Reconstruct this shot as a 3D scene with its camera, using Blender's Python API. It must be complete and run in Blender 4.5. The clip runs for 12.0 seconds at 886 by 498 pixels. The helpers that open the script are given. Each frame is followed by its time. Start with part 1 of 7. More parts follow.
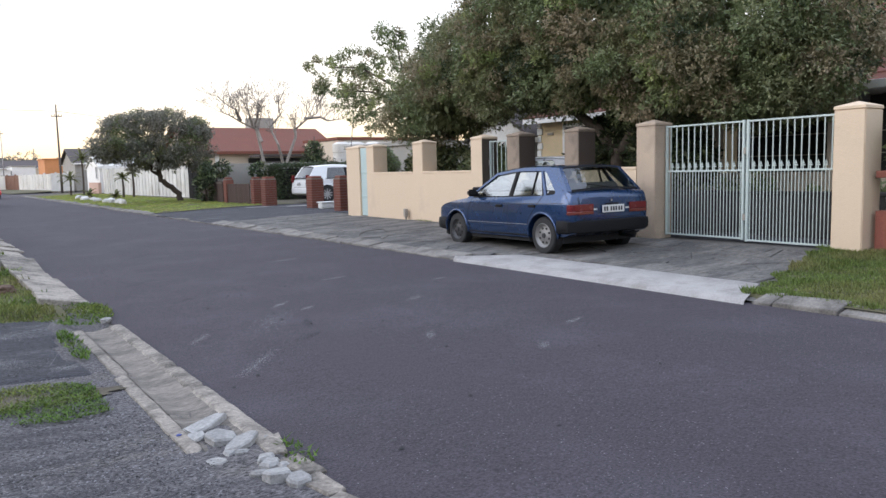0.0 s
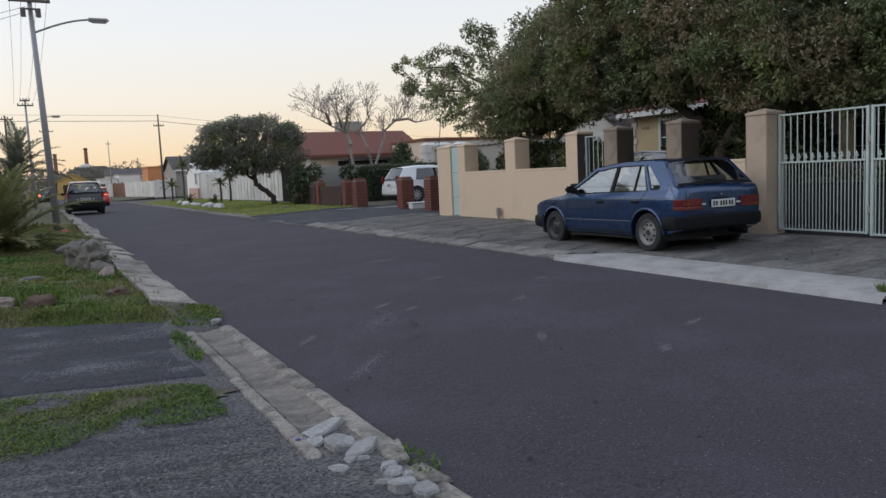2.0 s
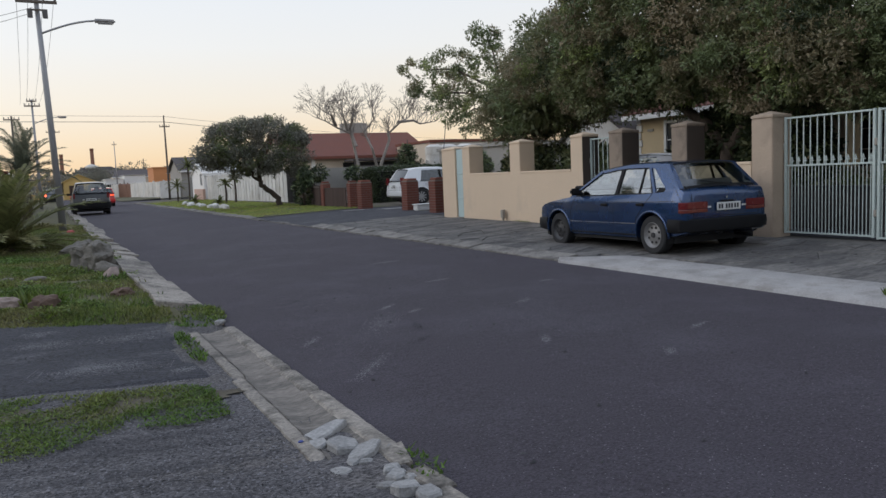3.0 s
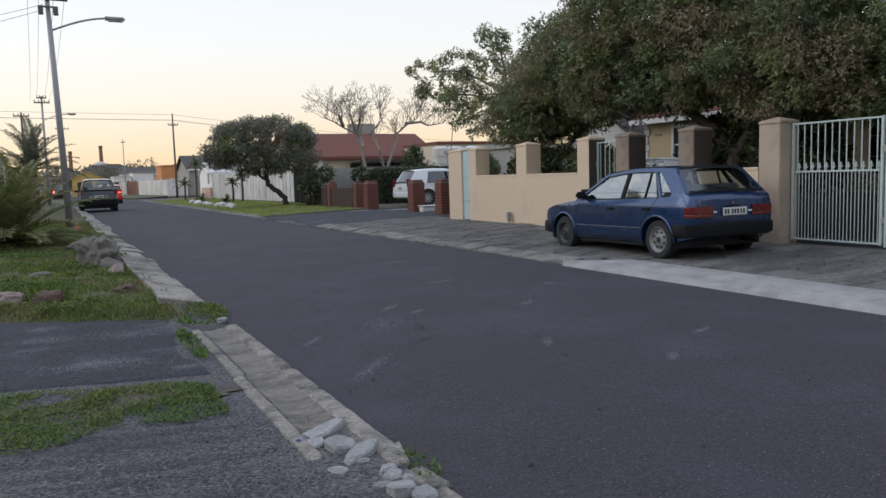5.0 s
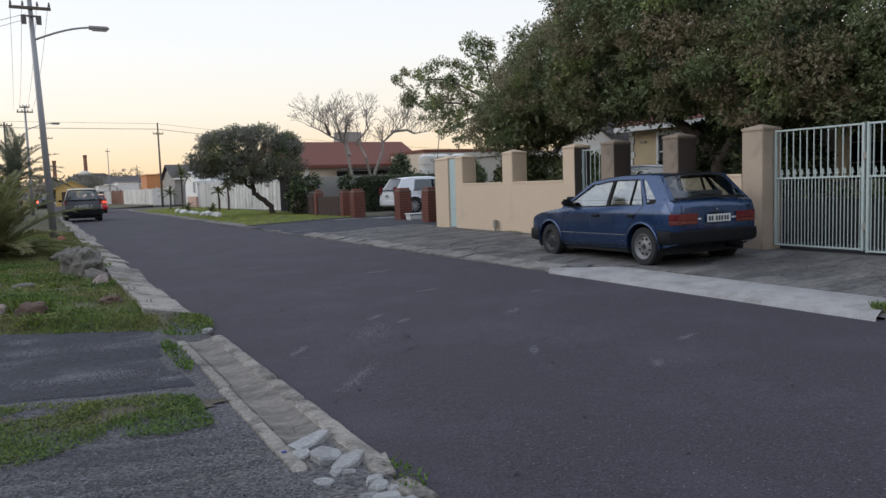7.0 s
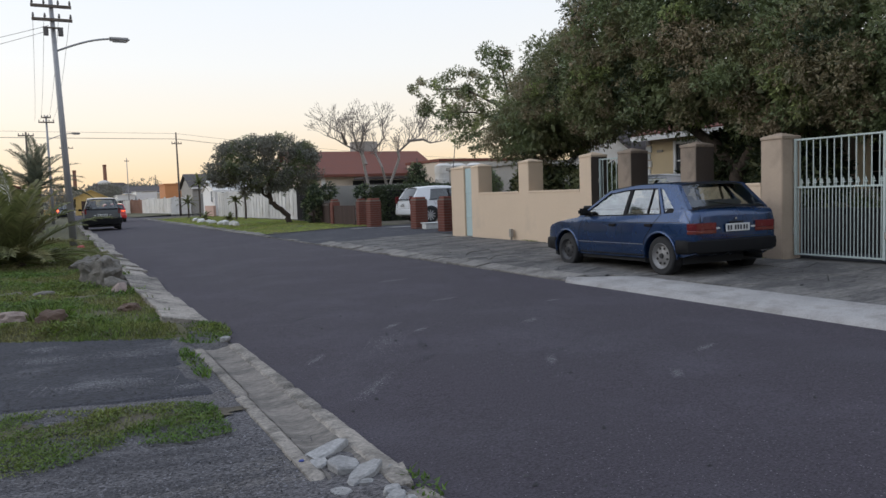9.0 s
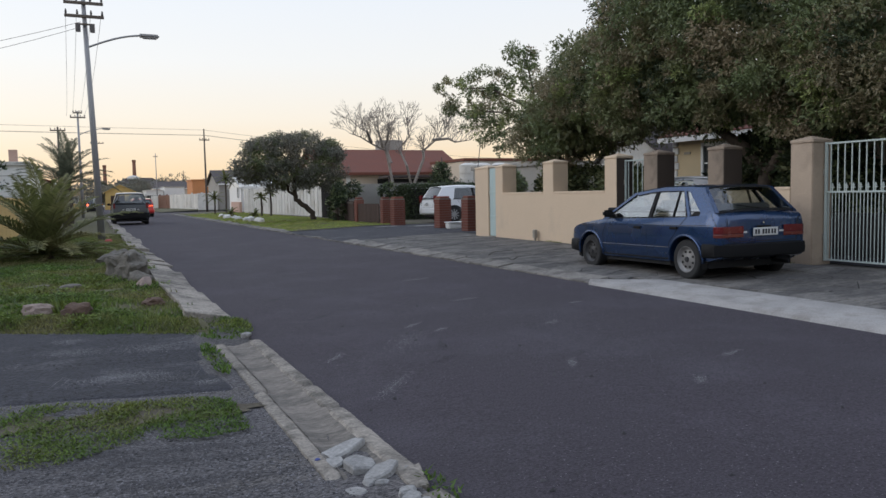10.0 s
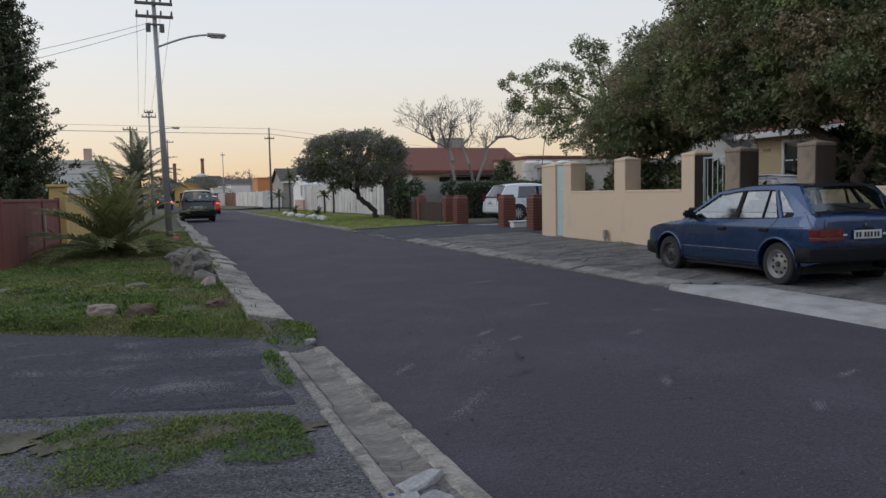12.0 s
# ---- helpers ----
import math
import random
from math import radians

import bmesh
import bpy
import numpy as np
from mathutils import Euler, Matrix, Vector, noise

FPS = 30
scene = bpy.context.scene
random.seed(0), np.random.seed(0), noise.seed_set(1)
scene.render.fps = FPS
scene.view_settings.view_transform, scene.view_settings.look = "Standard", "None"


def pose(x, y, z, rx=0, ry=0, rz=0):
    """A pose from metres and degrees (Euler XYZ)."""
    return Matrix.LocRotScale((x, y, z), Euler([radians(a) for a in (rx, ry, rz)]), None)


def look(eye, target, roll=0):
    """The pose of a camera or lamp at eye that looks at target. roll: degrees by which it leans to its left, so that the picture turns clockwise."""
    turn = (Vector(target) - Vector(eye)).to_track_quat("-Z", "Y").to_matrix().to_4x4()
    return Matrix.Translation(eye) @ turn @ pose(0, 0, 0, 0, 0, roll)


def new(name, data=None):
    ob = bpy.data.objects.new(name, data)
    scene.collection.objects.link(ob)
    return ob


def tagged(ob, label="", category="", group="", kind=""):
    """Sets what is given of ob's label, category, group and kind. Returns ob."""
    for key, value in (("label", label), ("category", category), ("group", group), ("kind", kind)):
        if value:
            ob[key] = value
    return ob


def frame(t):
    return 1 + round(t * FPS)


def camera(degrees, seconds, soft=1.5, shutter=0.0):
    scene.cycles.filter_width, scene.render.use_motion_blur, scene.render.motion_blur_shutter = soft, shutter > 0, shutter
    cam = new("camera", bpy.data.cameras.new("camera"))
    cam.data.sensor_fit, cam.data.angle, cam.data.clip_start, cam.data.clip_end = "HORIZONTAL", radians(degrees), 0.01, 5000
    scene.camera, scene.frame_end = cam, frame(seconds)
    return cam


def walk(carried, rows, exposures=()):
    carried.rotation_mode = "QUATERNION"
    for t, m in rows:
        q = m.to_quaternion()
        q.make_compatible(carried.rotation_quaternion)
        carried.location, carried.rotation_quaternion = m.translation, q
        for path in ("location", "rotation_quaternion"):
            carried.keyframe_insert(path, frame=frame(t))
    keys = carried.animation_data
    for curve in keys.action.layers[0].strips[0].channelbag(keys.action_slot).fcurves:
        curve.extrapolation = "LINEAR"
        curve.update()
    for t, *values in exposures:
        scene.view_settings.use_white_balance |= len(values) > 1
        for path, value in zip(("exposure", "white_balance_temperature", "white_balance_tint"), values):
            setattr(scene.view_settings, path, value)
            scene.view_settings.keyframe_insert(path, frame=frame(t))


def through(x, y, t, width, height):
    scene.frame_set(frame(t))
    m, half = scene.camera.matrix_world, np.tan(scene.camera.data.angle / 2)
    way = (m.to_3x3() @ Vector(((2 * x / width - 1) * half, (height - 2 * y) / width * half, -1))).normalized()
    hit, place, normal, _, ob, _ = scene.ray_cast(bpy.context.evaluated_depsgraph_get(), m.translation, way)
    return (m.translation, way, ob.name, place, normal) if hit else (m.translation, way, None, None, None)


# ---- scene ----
# camera and walk
cam = camera(61.5, 12.0)
PATH = [
    (0, (0.494, -0.169, 1.339), (1.625, 1.467, 1.127), -1.4),
    (0.5, (0.426, -0.06, 1.328), (1.482, 1.627, 1.126), -3.0),
    (1, (0.39, 0.019, 1.315), (1.415, 1.725, 1.115), -3.2),
    (1.5, (0.423, 0.077, 1.315), (1.375, 1.825, 1.115), -3.0),
    (2, (0.442, 0.1, 1.314), (1.378, 1.855, 1.11), -2.7),
    (2.5, (0.453, 0.105, 1.315), (1.387, 1.862, 1.11), -2.4),
    (3, (0.451, 0.109, 1.315), (1.377, 1.871, 1.116), -2.5),
    (5, (0.479, 0.109, 1.304), (1.391, 1.879, 1.111), -1.7),
    (5.5, (0.483, 0.091, 1.314), (1.409, 1.855, 1.133), -2.0),
    (6, (0.482, 0.09, 1.31), (1.416, 1.849, 1.132), -2.0),
    (6.5, (0.483, 0.095, 1.31), (1.436, 1.845, 1.134), -2.0),
    (7, (0.487, 0.096, 1.316), (1.43, 1.851, 1.142), -2.0),
    (9, (0.481, 0.111, 1.313), (1.389, 1.887, 1.165), -2.0),
    (9.5, (0.485, 0.113, 1.312), (1.38, 1.896, 1.167), -1.7),
    (10, (0.513, 0.136, 1.313), (1.364, 1.94, 1.165), -1.2),
    (10.5, (0.536, 0.196, 1.302), (1.358, 2.013, 1.146), -0.4),
    (11, (0.516, 0.343, 1.303), (1.333, 2.162, 1.147), -0.3),
    (11.5, (0.526, 0.508, 1.302), (1.325, 2.334, 1.145), -0.2),
    (12, (0.581, 0.606, 1.326), (1.284, 2.472, 1.176), -1.1),
]
EXPOSURES = [(0.0, 0.95, 6300, 12), (0.1, 0.72, 6300, 12), (0.2, 0.25, 6290, 11), (0.35, -0.2, 6280, 10), (0.5, -0.38, 6280, 10), (1.0, -0.38, 6280, 10), (1.5, -0.15, 6280, 10), (2.0, 0.0, 6280, 10), (3.0, 0.0, 6280, 10), (5.0, 0.13, 6280, 10), (7.0, 0.14, 6280, 10), (9.0, 0.12, 6280, 10), (10.5, 0.02, 6280, 10), (12.0, -0.17, 6280, 10)]
SIZE = 1.03        # metres to one unit of the plan
walk(cam, [(t, look(Vector(eye) * SIZE, Vector(target) * SIZE, roll)) for t, eye, target, roll in PATH], EXPOSURES)

# dusk sky: the sun is gone behind the roofs ahead and to the left, its glow still lights the haze
world = bpy.data.worlds.new("dusk")
scene.world = world
world.use_nodes = True
wn, wl = world.node_tree.nodes, world.node_tree.links
sky = wn.new("ShaderNodeTexSky")
sky.sky_type, sky.sun_disc = "NISHITA", False
sky.sun_elevation, sky.sun_rotation = radians(5.0), radians(-50)
sky.air_density, sky.dust_density, sky.ozone_density = 1.0, 1.5, 1.5
soft = wn.new("ShaderNodeHueSaturation")
soft.inputs["Saturation"].default_value, soft.inputs["Value"].default_value = 0.25, 0.16
wl.new(sky.outputs[0], soft.inputs["Color"])
wc, ws, wr = wn.new("ShaderNodeTexCoord"), wn.new("ShaderNodeSeparateXYZ"), wn.new("ShaderNodeValToRGB")
wl.new(wc.outputs["Generated"], ws.inputs[0])
wl.new(ws.outputs["Z"], wr.inputs[0])
HAZE = [(0.0, (1.05, 0.66, 0.32)), (0.04, (1.05, 0.79, 0.49)), (0.10, (1.04, 0.93, 0.77)), (0.17, (1.00, 0.985, 0.95)), (0.32, (0.88, 0.95, 1.05)), (1.0, (0.74, 0.87, 1.14))]
for k, (at, colour) in enumerate(HAZE):
    e = wr.color_ramp.elements[k] if k < 2 else wr.color_ramp.elements.new(at)
    e.position, e.color = at, (*colour, 1)
wm = wn.new("ShaderNodeMix")
wm.data_type = "RGBA"
wm.inputs["Factor"].default_value = 0.75
wl.new(soft.outputs[0], wm.inputs["A"])
wl.new(wr.outputs[0], wm.inputs["B"])
wl.new(wm.outputs["Result"], wn["Background"].inputs["Color"])
wn["Background"].inputs["Strength"].default_value = 1.08
sun_data = bpy.data.lights.new("sun", "SUN")
sun_data.energy, sun_data.angle, sun_data.color = 0.7, radians(50), (1.0, 0.95, 0.90)
sun = new("sun", sun_data)
sun.matrix_world = look((0, 0, 30), (30 * 0.80, -30 * 0.35, 30 - 30 * 0.50))


# ---- materials ----
def material(name, color, rough=0.8, metal=0.0, vary=0.18, scale=2.0, grain=60.0, grain_amount=0.12, bump=0.25, second=None, second_scale=0.7,
             second_at=0.55, object_vary=0.0, island_vary=0.0, coat=0.0, spec=0.5, bump_distance=0.01, stretch=None):
    """A surface with large stains, fine grain and relief."""
    m = bpy.data.materials.new(name)
    m.use_nodes = True
    n, l = m.node_tree.nodes, m.node_tree.links
    b = n["Principled BSDF"]
    tc = n.new("ShaderNodeTexCoord")
    place = tc.outputs["Object"]
    if stretch:
        mp = n.new("ShaderNodeMapping")
        mp.inputs["Rotation"].default_value[2] = radians(stretch[0])
        mp.inputs["Scale"].default_value = (stretch[1], 1.0, 1.0)
        l.new(place, mp.inputs["Vector"])
        place = mp.outputs[0]

    def nz(sc, detail=4.0, rough_=0.6):
        t = n.new("ShaderNodeTexNoise")
        t.inputs["Scale"].default_value, t.inputs["Detail"].default_value, t.inputs["Roughness"].default_value = sc, detail, rough_
        l.new(place, t.inputs["Vector"])
        return t.outputs["Fac"]

    def math_(op, a, c, d=None):
        t = n.new("ShaderNodeMath")
        t.operation = op
        for i, v in enumerate((a, c, d)):
            if v is None:
                continue
            if isinstance(v, (int, float)):
                t.inputs[i].default_value = v
            else:
                l.new(v, t.inputs[i])
        return t.outputs[0]

    col = n.new("ShaderNodeRGB").outputs[0]
    col.default_value = (*color, 1)
    if second:
        ramp = n.new("ShaderNodeMapRange")
        ramp.inputs["From Min"].default_value, ramp.inputs["From Max"].default_value = second_at - 0.08, second_at + 0.08
        l.new(nz(second_scale, 6.0, 0.65), ramp.inputs["Value"])
        mix = n.new("ShaderNodeMix")
        mix.data_type = "RGBA"
        l.new(ramp.outputs[0], mix.inputs["Factor"])
        l.new(col, mix.inputs["A"])
        mix.inputs["B"].default_value = (*second, 1)
        col = mix.outputs["Result"]
    big, fine = nz(scale), nz(grain, 3.0)
    v = math_("MULTIPLY_ADD", math_("SUBTRACT", big, 0.5), 2.4 * vary, 1.0)
    v = math_("ADD", v, math_("MULTIPLY", math_("SUBTRACT", fine, 0.5), 3.0 * grain_amount))
    if object_vary:
        oi = n.new("ShaderNodeObjectInfo")
        v = math_("ADD", v, math_("MULTIPLY", math_("SUBTRACT", oi.outputs["Random"], 0.5), 2 * object_vary))
    if island_vary:
        ge = n.new("ShaderNodeNewGeometry")
        v = math_("ADD", v, math_("MULTIPLY", math_("SUBTRACT", ge.outputs["Random Per Island"], 0.5), 2 * island_vary))
    hsv = n.new("ShaderNodeHueSaturation")
    l.new(col, hsv.inputs["Color"])
    l.new(v, hsv.inputs["Value"])
    l.new(hsv.outputs[0], b.inputs["Base Color"])
    l.new(math_("MULTIPLY_ADD", math_("SUBTRACT", big, 0.5), 0.25, rough), b.inputs["Roughness"])
    b.inputs["Metallic"].default_value = metal
    b.inputs["Specular IOR Level"].default_value = spec
    if coat:
        b.inputs["Coat Weight"].default_value, b.inputs["Coat Roughness"].default_value = coat, 0.06
    if bump:
        bp = n.new("ShaderNodeBump")
        bp.inputs["Strength"].default_value, bp.inputs["Distance"].default_value = bump, bump_distance
        l.new(math_("ADD", fine, math_("MULTIPLY", nz(grain / 5.0), 1.5)), bp.inputs["Height"])
        l.new(bp.outputs[0], b.inputs["Normal"])
    return m


def leaf_material(name, color, second, vary=0.32, rough=0.6, through=0.35):
    m = material(name, color, rough, vary=0.25, scale=0.8, grain=14.0, grain_amount=0.08, bump=0, second=second, second_scale=0.55, second_at=0.52, island_vary=vary, spec=0.5)
    n, l = m.node_tree.nodes, m.node_tree.links
    b, out = n["Principled BSDF"], n["Material Output"]
    tr, mx = n.new("ShaderNodeBsdfTranslucent"), n.new("ShaderNodeMixShader")
    mx.inputs[0].default_value = through
    l.new(b.inputs["Base Color"].links[0].from_socket, tr.inputs["Color"])
    l.new(b.outputs[0], mx.inputs[1])
    l.new(tr.outputs[0], mx.inputs[2])
    l.new(mx.outputs[0], out.inputs["Surface"])
    return m


def glow_material(name, color, strength):
    m = bpy.data.materials.new(name)
    m.use_nodes = True
    b = m.node_tree.nodes["Principled BSDF"]
    b.inputs["Base Color"].default_value = (*color, 1)
    b.inputs["Emission Color"].default_value, b.inputs["Emission Strength"].default_value = (*color, 1), strength
    return m


ASPHALT = material("asphalt", (0.0385, 0.0310, 0.0400), 0.9, vary=0.22, scale=0.5, grain=70, grain_amount=1.0, bump=0.8, second=(0.050, 0.0425, 0.0535), second_scale=0.8, second_at=0.56)
OLD_TAR = material("old_tar", (0.0315, 0.0312, 0.0385), 0.9, vary=0.35, scale=1.5, grain=80, grain_amount=1.6, bump=1.0, second=(0.080, 0.078, 0.086), second_scale=1.9, second_at=0.62, stretch=(20, 0.45))
GUTTER_BED = material("gutter_bed", (0.200, 0.176, 0.152), 0.92, vary=0.4, scale=3.0, grain=42, grain_amount=0.5, bump=1.0, second=(0.118, 0.106, 0.092), second_scale=4.2, second_at=0.52, stretch=(8, 0.42))
BROWN_FENCE = material("brown_fence_board", (0.060, 0.036, 0.028), 0.85, vary=0.2, scale=2, grain=30, grain_amount=0.2, bump=0.3, object_vary=0.15)
GRAVEL = material("gravel_bed", (0.092, 0.086, 0.089), 0.95, vary=0.35, scale=1.2, grain=85, grain_amount=1.7, bump=1.0, second=(0.118, 0.106, 0.098), second_scale=1.1, second_at=0.58, stretch=(20, 0.48))
SOIL = material("soil", (0.075, 0.062, 0.042), 0.95, vary=0.3, scale=1.4, grain=35, grain_amount=0.4, bump=0.8, second=(0.12, 0.105, 0.075), second_scale=0.9)
EARTH = material("earth", (0.06, 0.058, 0.05), 0.95, vary=0.3, scale=0.05, grain=2, grain_amount=0.3, bump=0.3)
GRASS_BASE = material("grass_base", (0.080, 0.074, 0.034), 0.95, vary=0.35, scale=1.2, grain=28, grain_amount=0.5, bump=0.9, second=(0.095, 0.085, 0.045), second_scale=0.8, second_at=0.58)
CONCRETE = material("kerb_concrete", (0.270, 0.240, 0.205), 0.9, vary=0.45, scale=2.6, grain=42, grain_amount=0.55, bump=1.0, second=(0.115, 0.103, 0.088), second_scale=4.5, second_at=0.54, object_vary=0.18)
NEW_CONCRETE = material("pale_concrete", (0.32, 0.305, 0.29), 0.9, vary=0.28, scale=2.2, grain=60, grain_amount=0.25, bump=0.6, second=(0.245, 0.228, 0.21), second_scale=3.2, second_at=0.56)
OLD_KERB = material("weathered_kerb", (0.20, 0.185, 0.165), 0.92, vary=0.35, scale=2.5, grain=45, grain_amount=0.4, bump=0.9, second=(0.11, 0.10, 0.09), second_scale=3.0, second_at=0.53, object_vary=0.2)
PAVING = material("worn_paving", (0.150, 0.140, 0.128), 0.9, vary=0.40, scale=1.3, grain=26, grain_amount=0.60, bump=1.0, second=(0.066, 0.062, 0.060), second_scale=2.6, second_at=0.49, object_vary=0.07, stretch=(80, 0.35))
JOINT = material("paving_joint", (0.105, 0.097, 0.088), 0.95, vary=0.3, scale=2, grain=50, grain_amount=0.4, bump=0.8)
STONE = material("pale_stone", (0.285, 0.278, 0.268), 0.9, vary=0.35, scale=6, grain=45, grain_amount=0.35, bump=0.9, object_vary=0.15)
ROCK = material("grey_rock", (0.150, 0.136, 0.115), 0.92, vary=0.4, scale=3, grain=22, grain_amount=0.35, bump=0.9, second=(0.13, 0.115, 0.095), second_scale=2.6, second_at=0.55)
RED_ROCK = material("red_rock", (0.115, 0.075, 0.055), 0.92, vary=0.3, scale=4, grain=25, grain_amount=0.3, bump=0.8)
PLASTER = material("cream_plaster", (0.64, 0.50, 0.36), 0.85, vary=0.07, scale=0.9, grain=70, grain_amount=0.05, bump=0.35, second=(0.57, 0.45, 0.33), second_scale=0.8, second_at=0.62)
# Darker and browner than PLASTER, used for two of the wall pillars.
PILLAR_BROWN = material("brown_pillar", (0.27, 0.212, 0.16), 0.85, vary=0.14, scale=1.6, grain=70, grain_amount=0.08, bump=0.35, second=(0.15, 0.118, 0.092), second_scale=1.3, second_at=0.55)
# Cream darkened for the tree's shade on the gate pillar; patches are weathering.
SHADED_WEATHERED = material("shaded_weathered_cream", (0.44, 0.345, 0.26), 0.85, vary=0.16, scale=1.6, grain=70, grain_amount=0.08, bump=0.35, second=(0.34, 0.27, 0.205), second_scale=1.2, second_at=0.55)
PINK_ROCK = material("pink_rock", (0.26, 0.20, 0.17), 0.92, vary=0.25, scale=5, grain=25, grain_amount=0.3, bump=0.8)
REVEAL = material("brown_reveal", (0.065, 0.050, 0.040), 0.85, vary=0.2, scale=2.0, grain=60, grain_amount=0.1, bump=0.3)
YELLOW_PLASTER = material("yellow_plaster", (0.62, 0.49, 0.30), 0.85, vary=0.1, scale=1.2, grain=60, grain_amount=0.06, bump=0.3)
WHITE_PAINT = material("white_paint", (0.76, 0.75, 0.72), 0.7, vary=0.07, scale=1.5, grain=40, grain_amount=0.05, bump=0.15)
WHITE_WALL = material("whitewashed_panel", (0.62, 0.60, 0.56), 0.85, vary=0.16, scale=1.3, grain=40, grain_amount=0.1, bump=0.4, second=(0.48, 0.45, 0.40), second_scale=0.9, second_at=0.6, object_vary=0.08)
GATE_PAINT = material("mint_gate_paint", (0.45, 0.515, 0.485), 0.5, vary=0.12, scale=3, grain=50, grain_amount=0.08, bump=0.1)
TEAL_PAINT = material("pale_teal_door", (0.42, 0.52, 0.51), 0.6, vary=0.12, scale=2, grain=40, grain_amount=0.08, bump=0.15)
BRICK = material("red_brick", (0.19, 0.065, 0.045), 0.9, vary=0.2, scale=4, grain=60, grain_amount=0.25, bump=0.6, object_vary=0.3)
MORTAR = material("mortar", (0.19, 0.16, 0.135), 0.95, vary=0.2, scale=4, grain=60, grain_amount=0.25, bump=0.6)
BARK = material("bark", (0.075, 0.058, 0.045), 0.95, vary=0.3, scale=3, grain=18, grain_amount=0.5, bump=1.0)
PALE_BARK = material("pale_bark", (0.27, 0.24, 0.215), 0.95, vary=0.3, scale=3, grain=25, grain_amount=0.4, bump=0.8)
LEAF = leaf_material("dark_leaf", (0.155, 0.195, 0.085), (0.200, 0.200, 0.100), rough=0.42, vary=0.22)
LEAF_FRESH = leaf_material("fresh_leaf", (0.26, 0.32, 0.115), (0.30, 0.31, 0.13), rough=0.45)
LEAF_BROWN = leaf_material("bronze_leaf", (0.285, 0.232, 0.145), (0.255, 0.225, 0.130), rough=0.45, vary=0.22)
LEAF_FAR = leaf_material("grey_green_leaf", (0.175, 0.178, 0.140), (0.205, 0.19, 0.15), rough=0.45)
LEAF_HEDGE = leaf_material("hedge_leaf", (0.04, 0.06, 0.028), (0.052, 0.068, 0.03))
PALM_LEAF = leaf_material("palm_leaf", (0.150, 0.165, 0.060), (0.215, 0.195, 0.080))
PALM_GREY = leaf_material("grey_palm_leaf", (0.135, 0.150, 0.105), (0.175, 0.170, 0.110))
GRASS_BLADE = leaf_material("grass_blade", (0.122, 0.172, 0.036), (0.195, 0.185, 0.068), vary=0.5)
CLOVER = leaf_material("clover_leaf", (0.085, 0.150, 0.022), (0.150, 0.180, 0.035), vary=0.6)
LAWN = leaf_material("lawn_blade", (0.26, 0.33, 0.060), (0.33, 0.33, 0.09), vary=0.4)
STEEL = material("galvanised_pole", (0.30, 0.30, 0.31), 0.55, metal=0.35, vary=0.14, scale=2, grain=30, grain_amount=0.1, bump=0.1)
WOOD_POLE = material("weathered_pole", (0.12, 0.10, 0.085), 0.9, vary=0.2, scale=2, grain=30, grain_amount=0.2, bump=0.4)
CABLE = material("cable", (0.10, 0.095, 0.095), 0.7, vary=0.05, bump=0)
ROOF_RED = material("red_roof", (0.150, 0.052, 0.034), 0.85, vary=0.2, scale=1.0, grain=20, grain_amount=0.2, bump=0.4, object_vary=0.15)
ROOF_DARK = material("dark_roof", (0.075, 0.062, 0.06), 0.85, vary=0.2, scale=1.0, grain=20, grain_amount=0.2, bump=0.4)
RED_FENCE = material("oxide_red_paint", (0.17, 0.045, 0.038), 0.7, vary=0.18, scale=2, grain=30, grain_amount=0.12, bump=0.25)
YELLOW_FENCE = material("yellow_wall_paint", (0.52, 0.36, 0.13), 0.85, vary=0.15, scale=1.6, grain=40, grain_amount=0.1, bump=0.4)
BLACK_FENCE = material("black_board", (0.022, 0.02, 0.02), 0.8, vary=0.2, scale=2, grain=30, grain_amount=0.2, bump=0.3)
GREY_PLASTER = material("grey_plaster", (0.30, 0.285, 0.26), 0.9, vary=0.16, scale=1.0, grain=40, grain_amount=0.1, bump=0.3)
CREAM_WALL = material("pale_house_wall", (0.56, 0.47, 0.37), 0.9, vary=0.1, scale=1.0, grain=40, grain_amount=0.08, bump=0.3)
PINK_WALL = material("pink_wall", (0.52, 0.35, 0.28), 0.9, vary=0.1, scale=1.0, grain=40, grain_amount=0.08, bump=0.3)
ORANGE_WALL = material("orange_wall", (0.55, 0.24, 0.10), 0.9, vary=0.1, scale=1.0, grain=30, grain_amount=0.08, bump=0.2)
CHIMNEY_BRICK = material("chimney_brick", (0.20, 0.095, 0.06), 0.9, vary=0.15, scale=0.2, grain=2, grain_amount=0.15, bump=0.2)
# Near-black for gaps and hollows; their inner shade is put into the colour.
DARK_VOID = material("dark_interior", (0.02, 0.019, 0.018), 0.9, vary=0.2, scale=2, bump=0)
METAL_BOX = material("meter_box_paint", (0.30, 0.27, 0.23), 0.6, vary=0.15, scale=6, bump=0.1)
WINDOW_GLASS = material("window_glass", (0.03, 0.033, 0.036), 0.06, vary=0.1, scale=1.0, bump=0, grain_amount=0.0)
RUBBER = material("rubber", (0.018, 0.018, 0.019), 0.8, vary=0.2, scale=8, grain=80, grain_amount=0.2, bump=0.2)
TRIM_BLACK = material("black_plastic", (0.009, 0.009, 0.010), 0.7, vary=0.12, scale=5, grain=120, grain_amount=0.1, bump=0.1, spec=0.2)
RIM_STEEL = material("dull_steel_rim", (0.23, 0.225, 0.22), 0.5, metal=0.4, vary=0.2, scale=9, grain=60, grain_amount=0.1, bump=0.1)
RIM_DARK = material("dark_rim", (0.05, 0.05, 0.052), 0.5, metal=0.4, vary=0.2, scale=9, bump=0)
